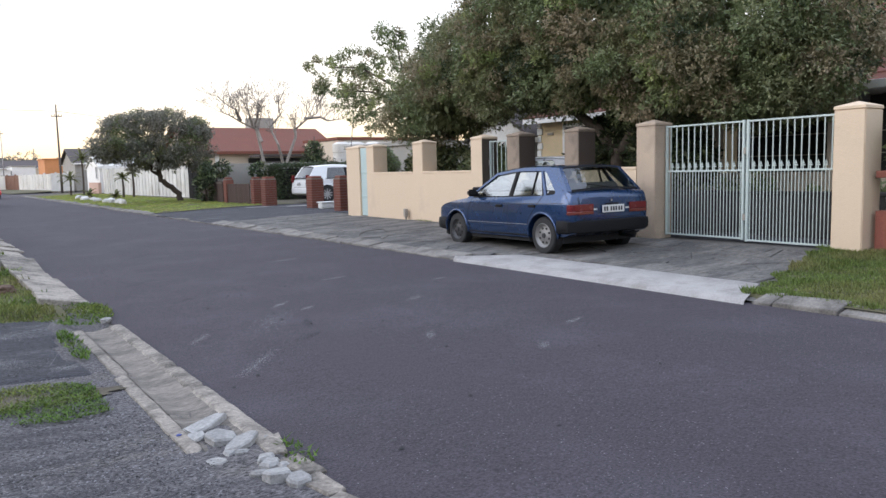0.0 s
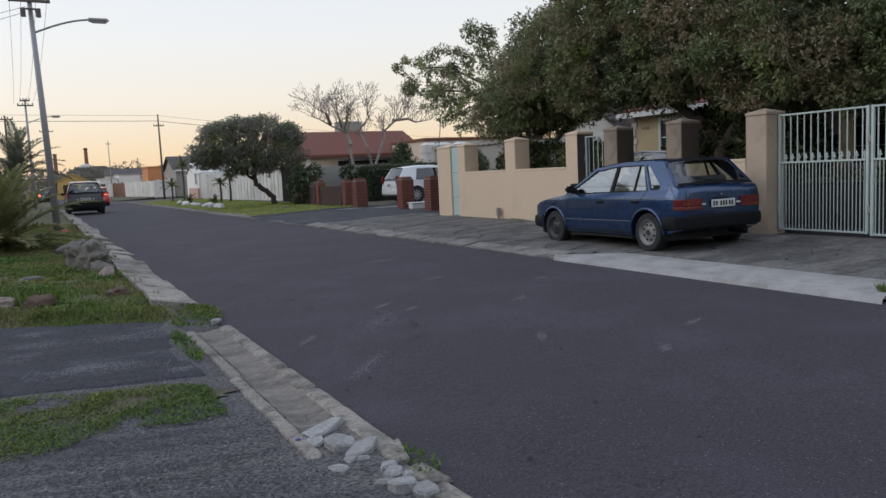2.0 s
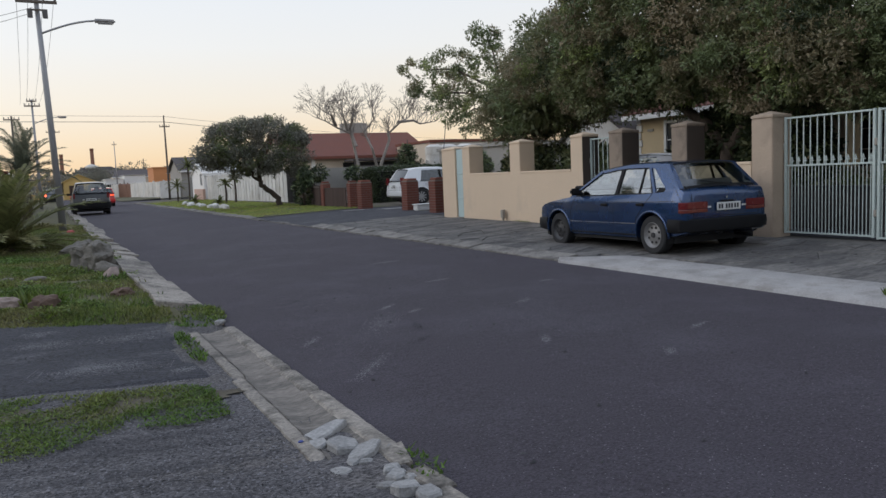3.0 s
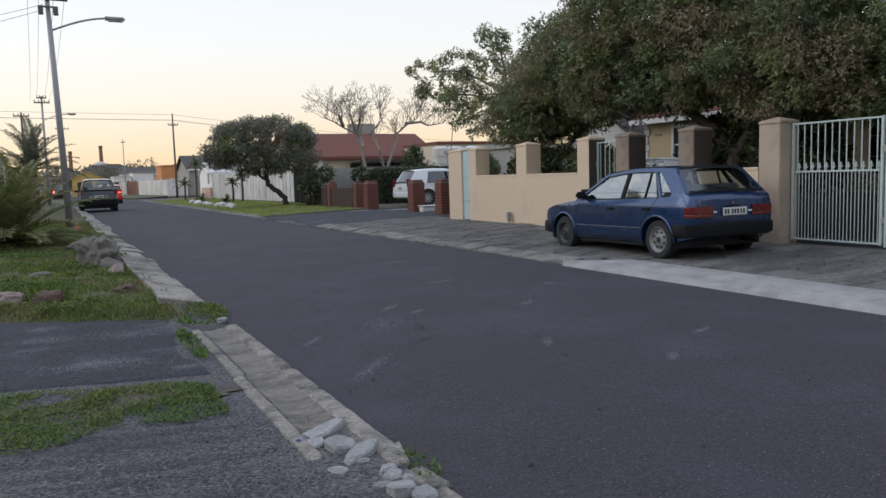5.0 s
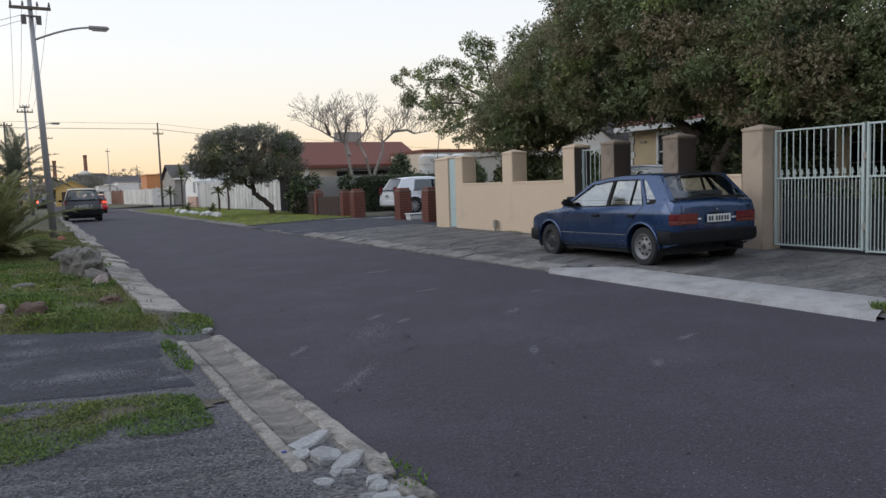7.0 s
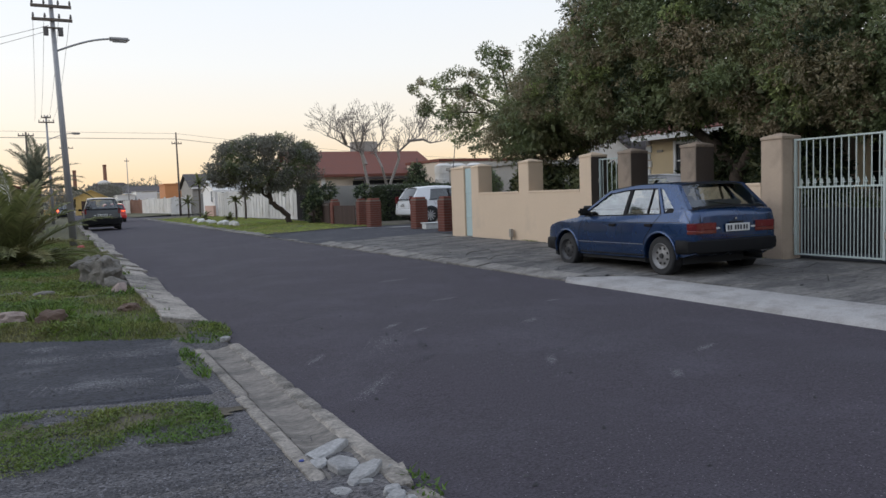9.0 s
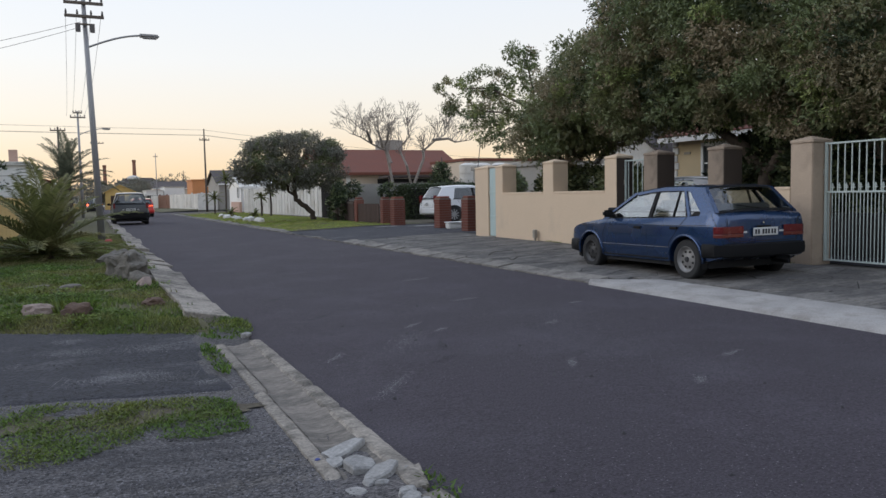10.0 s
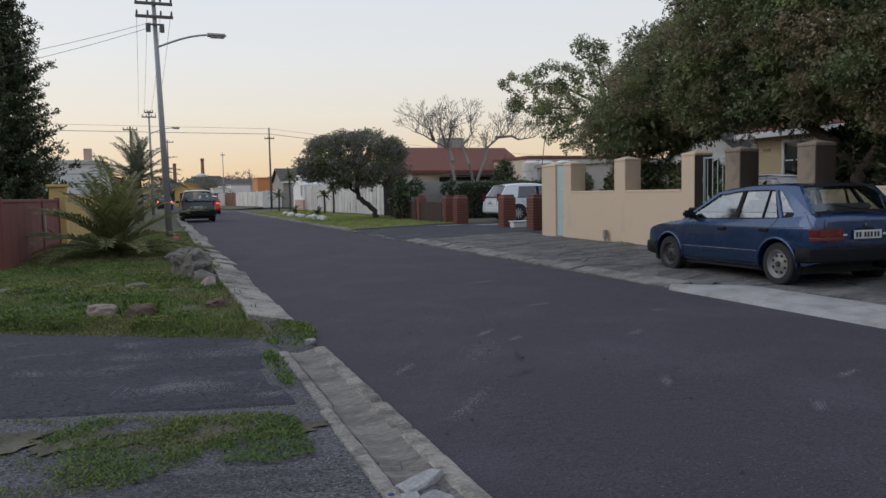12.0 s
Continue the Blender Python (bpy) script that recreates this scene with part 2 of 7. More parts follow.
ALLOY = material("alloy_rim", (0.5, 0.5, 0.51), 0.35, metal=0.8, vary=0.1, scale=9, bump=0)
BLUE_CAR = material("blue_car_paint", (0.016, 0.046, 0.125), 0.27, metal=0.55, vary=0.10, scale=1.6, grain=200, grain_amount=0.05, bump=0, coat=1.0, spec=0.3)
RED_CAR = material("red_car_paint", (0.55, 0.016, 0.020), 0.3, metal=0.05, vary=0.05, scale=1.5, grain=200, grain_amount=0.03, bump=0, coat=0.8)
DARK_CAR = material("charcoal_car_paint", (0.026, 0.030, 0.036), 0.35, metal=0.3, vary=0.1, scale=1.5, grain=200, grain_amount=0.04, bump=0, coat=0.6)
WHITE_CAR = material("white_car_paint", (0.72, 0.73, 0.74), 0.3, vary=0.04, scale=1.5, grain=200, grain_amount=0.02, bump=0, coat=0.7)
SILVER_CAR = material("grey_car_paint", (0.13, 0.14, 0.16), 0.3, metal=0.5, vary=0.05, scale=1.5, bump=0, coat=0.7)
TAIL_RED = material("tail_lamp_red", (0.13, 0.008, 0.010), 0.25, vary=0.1, scale=9, bump=0, coat=0.5)
TAIL_AMBER = material("tail_lamp_amber", (0.15, 0.028, 0.020), 0.25, vary=0.1, scale=9, bump=0, coat=0.5)
LAMP_CLEAR = material("headlamp_lens", (0.45, 0.46, 0.46), 0.15, vary=0.1, scale=9, bump=0, coat=0.5)
PLATE = material("number_plate", (0.62, 0.62, 0.60), 0.5, vary=0.08, scale=20, bump=0)
PLATE_INK = material("plate_ink", (0.03, 0.03, 0.035), 0.6, vary=0.05, bump=0)
SEAT = material("car_seat_cloth", (0.075, 0.075, 0.08), 0.9, vary=0.15, scale=6, grain=90, grain_amount=0.2, bump=0.3)
CHROME = material("chrome", (0.6, 0.6, 0.6), 0.15, metal=1.0, vary=0.05, bump=0)
LIT_TAIL = glow_material("lit_brake_lamp", (1.0, 0.10, 0.03), 5.0)
WHITE_PLASTIC = material("white_tub", (0.66, 0.66, 0.64), 0.5, vary=0.08, scale=5, bump=0)
LITTER = material("red_litter", (0.35, 0.06, 0.05), 0.6, vary=0.2, scale=9, bump=0.1)
BLUE_LITTER = material("blue_litter", (0.03, 0.05, 0.22), 0.6, vary=0.2, scale=9, bump=0.1)
TERRACOTTA = material("plant_pot", (0.20, 0.10, 0.065), 0.8, vary=0.2, scale=6, bump=0.2)


# ---- building blocks ----
def part(name, bm, mat, parent=None, label="", smooth=False, bevel=0.0, segments=1):
    """Links a bmesh as one mesh object, under a thing or a part."""
    if bevel:
        bmesh.ops.bevel(bm, geom=list(bm.edges), offset=bevel, segments=segments, affect="EDGES", clamp_overlap=True)
    me = bpy.data.meshes.new(name)
    bm.to_mesh(me)
    bm.free()
    if smooth:
        me.polygons.foreach_set("use_smooth", [True] * len(me.polygons))
    me.materials.append(mat)
    ob = new(name, me)
    if parent:
        ob.parent = parent
    if label:
        ob["label"] = label
    return ob


def raw(name, verts, faces, mat, parent=None, label="", smooth=False):
    me = bpy.data.meshes.new(name)
    me.from_pydata(verts, [], faces)
    if smooth:
        me.polygons.foreach_set("use_smooth", [True] * len(me.polygons))
    me.materials.append(mat)
    ob = new(name, me)
    if parent:
        ob.parent = parent
    if label:
        ob["label"] = label
    return ob


def thing(name, x=0.0, y=0.0, z=0.0, turn=0.0, label="", category="", group="", kind=""):
    ob = new(name)
    ob.empty_display_size = 0.2
    ob.matrix_world = pose(x, y, z, 0, 0, turn)
    return tagged(ob, label, category, group, kind)


def box(x0, x1, y0, y1, z0, z1, bm=None):
    bm = bm or bmesh.new()
    m = Matrix.Translation(((x0 + x1) / 2, (y0 + y1) / 2, (z0 + z1) / 2)) @ Matrix.Diagonal((x1 - x0, y1 - y0, z1 - z0, 1))
    bmesh.ops.create_cube(bm, size=1.0, matrix=m)
    return bm


def rod(a, b, r, r2=None, sides=8, bm=None):
    bm = bm or bmesh.new()
    a, b = Vector(a), Vector(b)
    q = (b - a).to_track_quat("Z", "Y").to_matrix().to_4x4()
    bmesh.ops.create_cone(bm, cap_ends=True, segments=sides, radius1=r, radius2=r if r2 is None else r2, depth=(b - a).length, matrix=Matrix.Translation((a + b) / 2) @ q)
    return bm


def tube(points, radii, sides=8):
    """A bent, tapered tube as vertices and faces."""
    verts, faces, pts = [], [], [Vector(p) for p in points]
    for i, p in enumerate(pts):
        d = (pts[min(i + 1, len(pts) - 1)] - pts[max(i - 1, 0)]).normalized()
        u = d.cross(Vector((0.31, 0.87, 0.38))).normalized()
        w = d.cross(u)
        r = radii[i] if not isinstance(radii, (int, float)) else radii
        for k in range(sides):
            a = 2 * math.pi * k / sides
            verts.append(p + (u * math.cos(a) + w * math.sin(a)) * r)
    for i in range(len(pts) - 1):
        for k in range(sides):
            k2 = (k + 1) % sides
            faces.append((i * sides + k, i * sides + k2, (i + 1) * sides + k2, (i + 1) * sides + k))
    faces.append(tuple(range(sides - 1, -1, -1)))
    faces.append(tuple(range((len(pts) - 1) * sides, len(pts) * sides)))
    return verts, faces


def join(items):
    verts, faces = [], []
    for v, f in items:
        o = len(verts)
        verts += v
        faces += [tuple(i + o for i in q) for q in f]
    return verts, faces


def pebble(name, x, y, z, sx, sy, sz, mat, seed, turn=0.0, parent=None, label="", category="", group="", detail=2, rough=0.35):
    """An uneven stone, its underside sunk a little into the ground."""
    bm = bmesh.new()
    bmesh.ops.create_icosphere(bm, subdivisions=detail, radius=1.0)
    for v in bm.verts:
        p = v.co.copy()
        k = 1 + rough * (noise.noise(p * 1.3 + Vector((seed * 3.7, seed, 0))) + 0.5 * noise.noise(p * 3.1 + Vector((0, seed * 2.3, 1))) + (0.45 * noise.noise(p * 5.5 + Vector((seed, 0, 2))) if detail >= 3 else 0))
        c = p * k
        c = Vector([math.copysign(abs(t) ** 0.8, t) for t in c])
        v.co = Vector((c.x * sx, c.y * sy, c.z * sz))
    ob = part(name, bm, mat, parent, label)
    ob.matrix_world = pose(x, y, z, 0, 0, turn)
    return tagged(ob, label, category, group)


def leaf_cloud(rng, lobes, count, size, shell=0.35, droop=0.25, gap=0.0, gap_scale=0.8, per=5, flat_bottom=None):
    """Sprays of pointed leaves in the outer parts of some ellipsoids. lobes: (centre, radii). Returns vertices and faces as arrays."""
    vol = np.array([l[1][0] * l[1][1] + l[1][1] * l[1][2] + l[1][0] * l[1][2] for l in lobes])
    pick = rng.choice(len(lobes), count, p=vol / vol.sum())
    c, r = np.array([l[0] for l in lobes], float), np.array([l[1] for l in lobes], float)
    d = rng.normal(size=(count, 3))
    d /= np.linalg.norm(d, axis=1)[:, None]
    k = 1 - shell * rng.random(count) ** 1.6
    at_ = [Vector((c[i][0] + a[0] * r[i][0], c[i][1] + a[1] * r[i][1], c[i][2] + a[2] * r[i][2])) for i, a in zip(pick, d)]
    bumps = np.array([noise.noise(q * 1.1) + 0.7 * noise.noise(q * 2.6) for q in at_])
    p = c[pick] + d * r[pick] * (k + 0.26 * bumps)[:, None]
    keep = bumps > gap - 1 if gap <= 0 else bumps > -0.55 + gap
    if flat_bottom is not None:
        keep &= p[:, 2] > flat_bottom + 0.25 * bumps
    p, d = p[keep], d[keep]
    n = len(p)
    per_p = np.repeat(p, per, 0)
    out = np.repeat(d, per, 0) + rng.normal(size=(n * per, 3)) * 0.75
    out[:, 2] -= droop
    out /= np.linalg.norm(out, axis=1)[:, None]
    face = np.repeat(d, per, 0) + (0, 0, 0.7) + rng.normal(size=(n * per, 3)) * 0.55
    side = np.cross(out, face)
    side /= np.linalg.norm(side, axis=1)[:, None] + 1e-6
    ln = size * (0.6 + 0.8 * rng.random(n * per))[:, None]
    per_p = per_p + rng.normal(size=per_p.shape) * size * 0.35
    v = np.stack([per_p, per_p + out * ln * 0.45 + side * ln * 0.22, per_p + out * ln, per_p + out * ln * 0.45 - side * ln * 0.22], 1).reshape(-1, 3)
    f = np.arange(len(v)).reshape(-1, 4)
    return v, f


def leaf_mesh(name, v, f, mat, parent=None, label="", kind=""):
    me = bpy.data.meshes.new(name)
    me.vertices.add(len(v))
    me.vertices.foreach_set("co", np.asarray(v, np.float32).ravel())
    k = f.shape[1]
    me.loops.add(f.size)
    me.loops.foreach_set("vertex_index", f.ravel().astype(np.int32))
    me.polygons.add(len(f))
    me.polygons.foreach_set("loop_start", np.arange(0, f.size, k, dtype=np.int32))
    me.update(calc_edges=True)
    me.materials.append(mat)
    ob = new(name, me)
    if parent:
        ob.parent = parent
    return tagged(ob, label, "", "", kind)


# ---- ground, road and verges ----
def strip(name, xs, ys, height, mat, label, category, jitter=0.0, parent=None):
    """A sheet over a grid of the plan, its height from a function."""
    verts = [(x + (jitter * noise.noise(Vector((x * 2, y * 1.3, 5))) if 0 < i < len(xs) - 1 else 0), y, height(x, y)) for i, x in enumerate(xs) for y in ys]
    n = len(ys)
    faces = [(i * n + j, (i + 1) * n + j, (i + 1) * n + j + 1, i * n + j + 1) for i in range(len(xs) - 1) for j in range(n - 1)]
    ob = raw(name, verts, faces, mat, parent, smooth=True)
    return tagged(ob, label, category, "", "structure")


def span(a, b, step):
    n = max(1, round((b - a) / step))
    return [a + (b - a) * i / n for i in range(n + 1)]


RE, LE = 6.87, 1.845          # the road's edges
strip("ground", span(-900, 900, 60), span(-300, 1500, 60), lambda x, y: -0.06, EARTH, "flat dusty earth reaching the horizon", "ground")
strip("road", span(LE - 0.03, RE + 0.05, 0.5), span(-25, 120, 1.5), lambda x, y: 0.02 * (1 - ((x - 4.36) / 2.5) ** 2) + 0.004 * noise.noise(Vector((x * 0.7, y * 0.3, 0))),
      ASPHALT, "dark grey worn asphalt street with pale scuffs", "road")
strip("cross_road", span(-40, 60, 5), span(70, 80, 2), lambda x, y: -0.012 if LE < x < RE else 0.004, ASPHALT, "dark asphalt side street at the far junction", "road")


def left_height(x, y):
    rise = min(1.0, max(0.0, (y - 7.55 - (1.3 - x) * 0.6) / 0.5))
    if rise <= 0:
        return -0.03
    return -0.03 * (1 - rise) + rise * rise * (3 - 2 * rise) * (0.05 + 0.05 * min(1, (1.5 - x) / 1.5) + 0.035 * noise.noise(Vector((x * 1.1, y * 1.1, 2))) + 0.02 * noise.noise(Vector((x * 3.7, y * 3.7, 6))))


strip("verge", span(-12, 1.52, 0.25), span(7.3, 17.0, 0.12) + span(17.5, 120, 0.5), left_height, GRASS_BASE, "rough grass verge beside the street", "grass")
strip("gravel_patch", span(-12, 1.47, 0.25), span(-14, 12.5, 0.25), lambda x, y: 0.010 + 0.008 * noise.noise(Vector((x * 1.5, y * 1.5, 3))), GRAVEL, "grey gravel and worn cement hardstanding", "gravel")


def tar_edge(y):
    return 1.34 + 0.09 * noise.noise(Vector((0, y * 1.6, 7))) - (0.08 if 5.7 < y < 6.4 else 0)


tar_verts, tar_faces, tar_rows = [], [], span(5.05, 8.0, 0.1)
for yy in tar_rows:
    for k, xx in enumerate([-12 + (tar_edge(yy) - 0.05 + 12) * q / 12 for q in range(13)] + [tar_edge(yy)]):
        front = 5.2 + (1.3 - xx) * 0.25 + 0.06 * noise.noise(Vector((xx * 3, 1, 1)))
        back = 7.75 + (1.3 - xx) * 0.6 + 0.08 * noise.noise(Vector((xx * 3, 5, 1)))
        yv = front + (yy - 5.05) / 2.95 * (back - front)
        edge = yy in (tar_rows[0], tar_rows[-1]) or k == 13
        yv += 0.07 * noise.noise(Vector((xx * 6, yy, 9))) * edge
        tar_verts.append((xx, yv, -0.01 if edge else 0.020 + 0.008 * noise.noise(Vector((xx * 2, yv * 2, 4)))))
for i in range(len(tar_rows) - 1):
    for k in range(13):
        tar_faces.append((i * 14 + k, i * 14 + k + 1, (i + 1) * 14 + k + 1, (i + 1) * 14 + k))
tagged(raw("tar_driveway", tar_verts, tar_faces, OLD_TAR, smooth=True), "cracked dark tar driveway with pale scuffs", "driveway", "", "structure")


def right_height(x, y):
    return 0.035 + 0.11 * min(1.0, max(0.0, (x - RE) / 3.5)) + 0.006 * noise.noise(Vector((x * 1.2, y * 1.2, 9)))


strip("paved_verge", span(RE + 0.02, 10.6, 0.25), span(3.9, 20.3, 0.3), lambda x, y: right_height(x, y) - 0.012, JOINT, "worn dark cement paving in front of the boundary wall", "pavement")
strip("grass_verge_near", span(RE + 0.12, 10.22, 0.1), span(-25, 5.4, 0.1), lambda x, y: right_height(x, y) + (0.02 if y < 4.0 + 0.33 * (x - 7) + 0.2 * noise.noise(Vector((x * 3, 0, 0))) else -0.06), GRASS_BASE, "green grass verge beside the gate", "grass")
strip("tar_driveway_far", span(RE + 0.02, 16.0, 0.4), span(20.3, 27.2, 0.4), lambda x, y: right_height(x, y) - 0.005, OLD_TAR, "dark tar driveway", "driveway")
strip("grass_verge_far", span(RE + 0.12, 12.6, 0.3), span(27.2, 69, 0.5), lambda x, y: right_height(x, y) + 0.012, GRASS_BASE, "short green grass verge with pale edging", "grass")
strip("grass_verge_corner", span(RE + 0.12, 14, 0.6), span(81, 120, 1.5), lambda x, y: right_height(x, y), GRASS_BASE, "grass verge past the junction", "grass")
# The yard takes the dark tar colour in place of the tree's shade.
strip("yard", span(10.6, 40, 1.2), span(-25, 20.3, 1.2), lambda x, y: 0.145, OLD_TAR, "front yard behind the wall, coloured dark for tree shade", "yard")
strip("far_yard", span(12.6, 60, 2), span(27.2, 69, 2), lambda x, y: 0.12, SOIL, "bare yard ground", "yard")


# Unseen walls added to darken the car's reflections and the near pillar faces.
for nm, bx in (("unseen_wall_behind", (-45, 45, -18.4, -18, -0.1, 6.5)), ("unseen_wall_side", (-16.4, -16, -18, 60, -0.1, 5.0))):
    wb = thing(nm, 0, 0, 0, 0, "plain unseen wall added to dim low light and reflections", "wall", "", "structure")
    part("panel", box(*bx), GREY_PLASTER, wb)

# ---- boundary wall with pillars, and the gates ----
WX, WT = 10.2, 1.31


def pillar(y0, y1, top=2.04, x0=WX, depth=0.42, mat=PILLAR_BROWN, reveal=None, z0=0.05):
    p = thing("gate_pillar", x0 + depth / 2, (y0 + y1) / 2, z0, 0, "square cream plastered wall pillar with a shallow pyramid cap", "pillar", "pillars of the boundary wall")
    hw, hd = (y1 - y0) / 2, depth / 2
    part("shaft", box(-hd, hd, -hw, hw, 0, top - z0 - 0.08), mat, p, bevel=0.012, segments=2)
    bm = bmesh.new()
    e = 0.006
    zs = top - z0 - 0.08
    lo = [bm.verts.new((sx * (hd + e), sy * (hw + e), zs)) for sx, sy in ((-1, -1), (1, -1), (1, 1), (-1, 1))]
    md = [bm.verts.new((v.co.x, v.co.y, zs + 0.045)) for v in lo]
    tip = bm.verts.new((0, 0, zs + 0.11))
    bm.faces.new(lo[::-1])
    for i in range(4):
        bm.faces.new((lo[i], lo[(i + 1) % 4], md[(i + 1) % 4], md[i]))
        bm.faces.new((md[i], md[(i + 1) % 4], tip))
    part("cap", bm, mat, p, bevel=0.006)
    # Thin brown panel, darker than the shaft, on one side only.
    if reveal:
        part("reveal", box(-hd + 0.004, hd - 0.004, -hw - 0.004, -hw + 0.006, 0.01, top - z0 - 0.085), reveal, p, "dark brown inner face")
    return p


def low_wall(y0, y1, over=(0.0, 0.0), top=WT, th=0.2, z0=0.0):
    """A plastered wall; over: how far its render runs on across the pillars at its ends."""
    w = thing("boundary_wall", WX + 0.004, (y0 + y1) / 2, z0, 0, "smooth cream plastered boundary wall with a thin coping", "wall", "", "structure")
    h = (y1 - y0) / 2
    part("panel", box(-0.007, th, -h - over[0], h + over[1], 0, top - z0 - 0.05), PLASTER, w)
    part("coping", box(-0.014, th + 0.02, -h, h, top - z0 - 0.05, top - z0), PLASTER, w, bevel=0.008)
    return w


for y0, y1, mt in ((17.75, 18.5, PLASTER), (16.97, 17.36, PLASTER), (14.64, 15.07, PLASTER), (12.34, 12.74, PLASTER), (11.14, 11.53, PILLAR_BROWN), (9.51, 9.88, PILLAR_BROWN), (7.8, 8.19, SHADED_WEATHERED)):
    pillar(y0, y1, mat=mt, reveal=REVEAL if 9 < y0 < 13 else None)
pillar(4.56, 4.96, top=2.06, x0=10.25, depth=0.45, mat=PLASTER)
for y0, y1, over in ((15.07, 16.97, (0.215, 0.385)), (12.74, 14.64, (0.395, 0.215)), (8.19, 9.51, (0.0, 0.0)), (9.88, 11.14, (0.0, 0.0))):
    low_wall(y0, y1, over)


def bar_gate(name, y0, y1, z0, z1, rail, n_top, n_low, x, label, spears=True):
    """A welded gate leaf: outer frame, a double middle rail, bars above and closer bars below."""
    g = thing(name, x, (y0 + y1) / 2, z0, 0, label, "gate", "leaves of the driveway gate")
    h, w, r = z1 - z0, (y1 - y0) / 2, rail - z0
    for yy in (-w + 0.02, w - 0.02):
        part("stile", box(-0.02, 0.02, yy - 0.02, yy + 0.02, 0, h), GATE_PAINT, g, bevel=0.004)
    for zz in (0.02, r, h - 0.02):
        part("rail", box(-0.017, 0.017, -w + 0.04, w - 0.04, zz - 0.013, zz + 0.013), GATE_PAINT, g, bevel=0.003)
    for i in range(n_top):
        yy = -w + 0.04 + (2 * w - 0.08) * (i + 0.5) / n_top
        part("bar", box(-0.006, 0.006, yy - 0.0068, yy + 0.0068, r + 0.013, h - 0.034), GATE_PAINT, g)
    for i in range(n_low):
        yy = -w + 0.04 + (2 * w - 0.08) * (i + 0.5) / n_low
        part("bar", box(-0.005, 0.005, yy - 0.0050, yy + 0.0050, 0.034, r - 0.013), GATE_PAINT, g)
        if spears and i % 2 == 0:
            bm = box(-0.006, 0.006, yy - 0.006, yy + 0.006, r + 0.013, r + 0.10)
            box(-0.007, 0.007, yy - 0.028, yy + 0.028, r + 0.058, r + 0.074, bm)
            tip = [bm.verts.new((q, yy + a, r + b)) for q in (-0.006, 0.006) for a, b in ((-0.020, 0.085), (0.0, 0.135), (0.020, 0.085))]
            bm.faces.new(tip[:3]), bm.faces.new(tip[5:2:-1])
            for a in range(3):
                bm.faces.new((tip[a], tip[a + 3], tip[(a + 1) % 3 + 3], tip[(a + 1) % 3]))
            part("spearhead", bm, GATE_PAINT, g)
    for zz in (0.36, h - 0.45):
        part("hinge", box(-0.025, 0.025, w + 0.001, w + 0.045, zz - 0.05, zz + 0.05), METAL_BOX, g, bevel=0.006)
    return g


bar_gate("driveway_gate", 6.36, 7.78, 0.19, 1.955, 1.22, 12, 24, 10.45, "pale mint painted steel driveway gate leaf, closed")
bar_gate("driveway_gate", 4.98, 6.33, 0.17, 1.955, 1.22, 12, 24, 10.45, "pale mint painted steel driveway gate leaf, closed")
bar_gate("pedestrian_gate", 11.55, 12.32, 0.16, 1.92, 1.05, 5, 10, 10.40, "narrow white barred pedestrian gate between pillars")
d = thing("side_door", WX + 0.06, 17.56, 0.1, 0, "pale teal steel side door between wall pillars", "door")
part("leaf", box(-0.02, 0.02, -0.18, 0.18, 0.06, 1.86), TEAL_PAINT, d, bevel=0.004)
for zz in (0.55, 1.2):
    part("batten", box(-0.035, -0.0205, -0.17, 0.17, zz, zz + 0.05), TEAL_PAINT, d, bevel=0.004)
part("step", box(-0.2, 0.1, -0.18, 0.18, -0.05, 0.05), CONCRETE, d, bevel=0.01)
m = thing("meter_box", WX - 0.09, 15.3, 0.1, 0, "small weathered meter box on a short post by the wall", "meter box")
part("post", box(-0.02, 0.02, -0.02, 0.02, -0.05, 0.13), METAL_BOX, m)
part("housing", box(-0.04, 0.04, -0.055, 0.055, 0.11, 0.31), METAL_BOX, m, bevel=0.012, segments=2)


# ---- vehicles ----
def pane_material(name, tint, gloss_rough=0.02, sheen=0.12):
    """Thin car or window glass: clear or tinted, with a mirror sheen at grazing angles."""
    m = bpy.data.materials.new(name)
    m.use_nodes = True
    n, l = m.node_tree.nodes, m.node_tree.links
    n.remove(n["Principled BSDF"])
    tr, gl, fr, mx = n.new("ShaderNodeBsdfTransparent"), n.new("ShaderNodeBsdfGlossy"), n.new("ShaderNodeLayerWeight"), n.new("ShaderNodeMixShader")
    tr.inputs["Color"].default_value = (*tint, 1)
    gl.inputs["Roughness"].default_value = gloss_rough
    fr.inputs["Blend"].default_value = 0.5
    pw, ad = n.new("ShaderNodeMath"), n.new("ShaderNodeMath")
    pw.operation, ad.operation = "POWER", "MULTIPLY_ADD"
    pw.inputs[1].default_value, ad.inputs[1].default_value, ad.inputs[2].default_value = 4.0, 0.8, sheen
    l.new(fr.outputs["Facing"], pw.inputs[0])
    l.new(pw.outputs[0], ad.inputs[0])
    l.new(ad.outputs[0], mx.inputs[0])
    l.new(tr.outputs[0], mx.inputs[1])
    l.new(gl.outputs[0], mx.inputs[2])
    l.new(mx.outputs[0], n["Material Output"].inputs["Surface"])
    return m


CLEAR_PANE = pane_material("clear_car_glass", (0.86, 0.90, 0.89))
SIDE_PANE = pane_material("dusty_car_glass", (0.85, 0.88, 0.87), 0.04, 0.30)
TINTED_PANE = pane_material("tinted_car_glass", (0.35, 0.38, 0.38))


def line(points):
    xs, zs = [p[0] for p in points], [p[1] for p in points]
    return lambda s: float(np.interp(s, xs, zs))


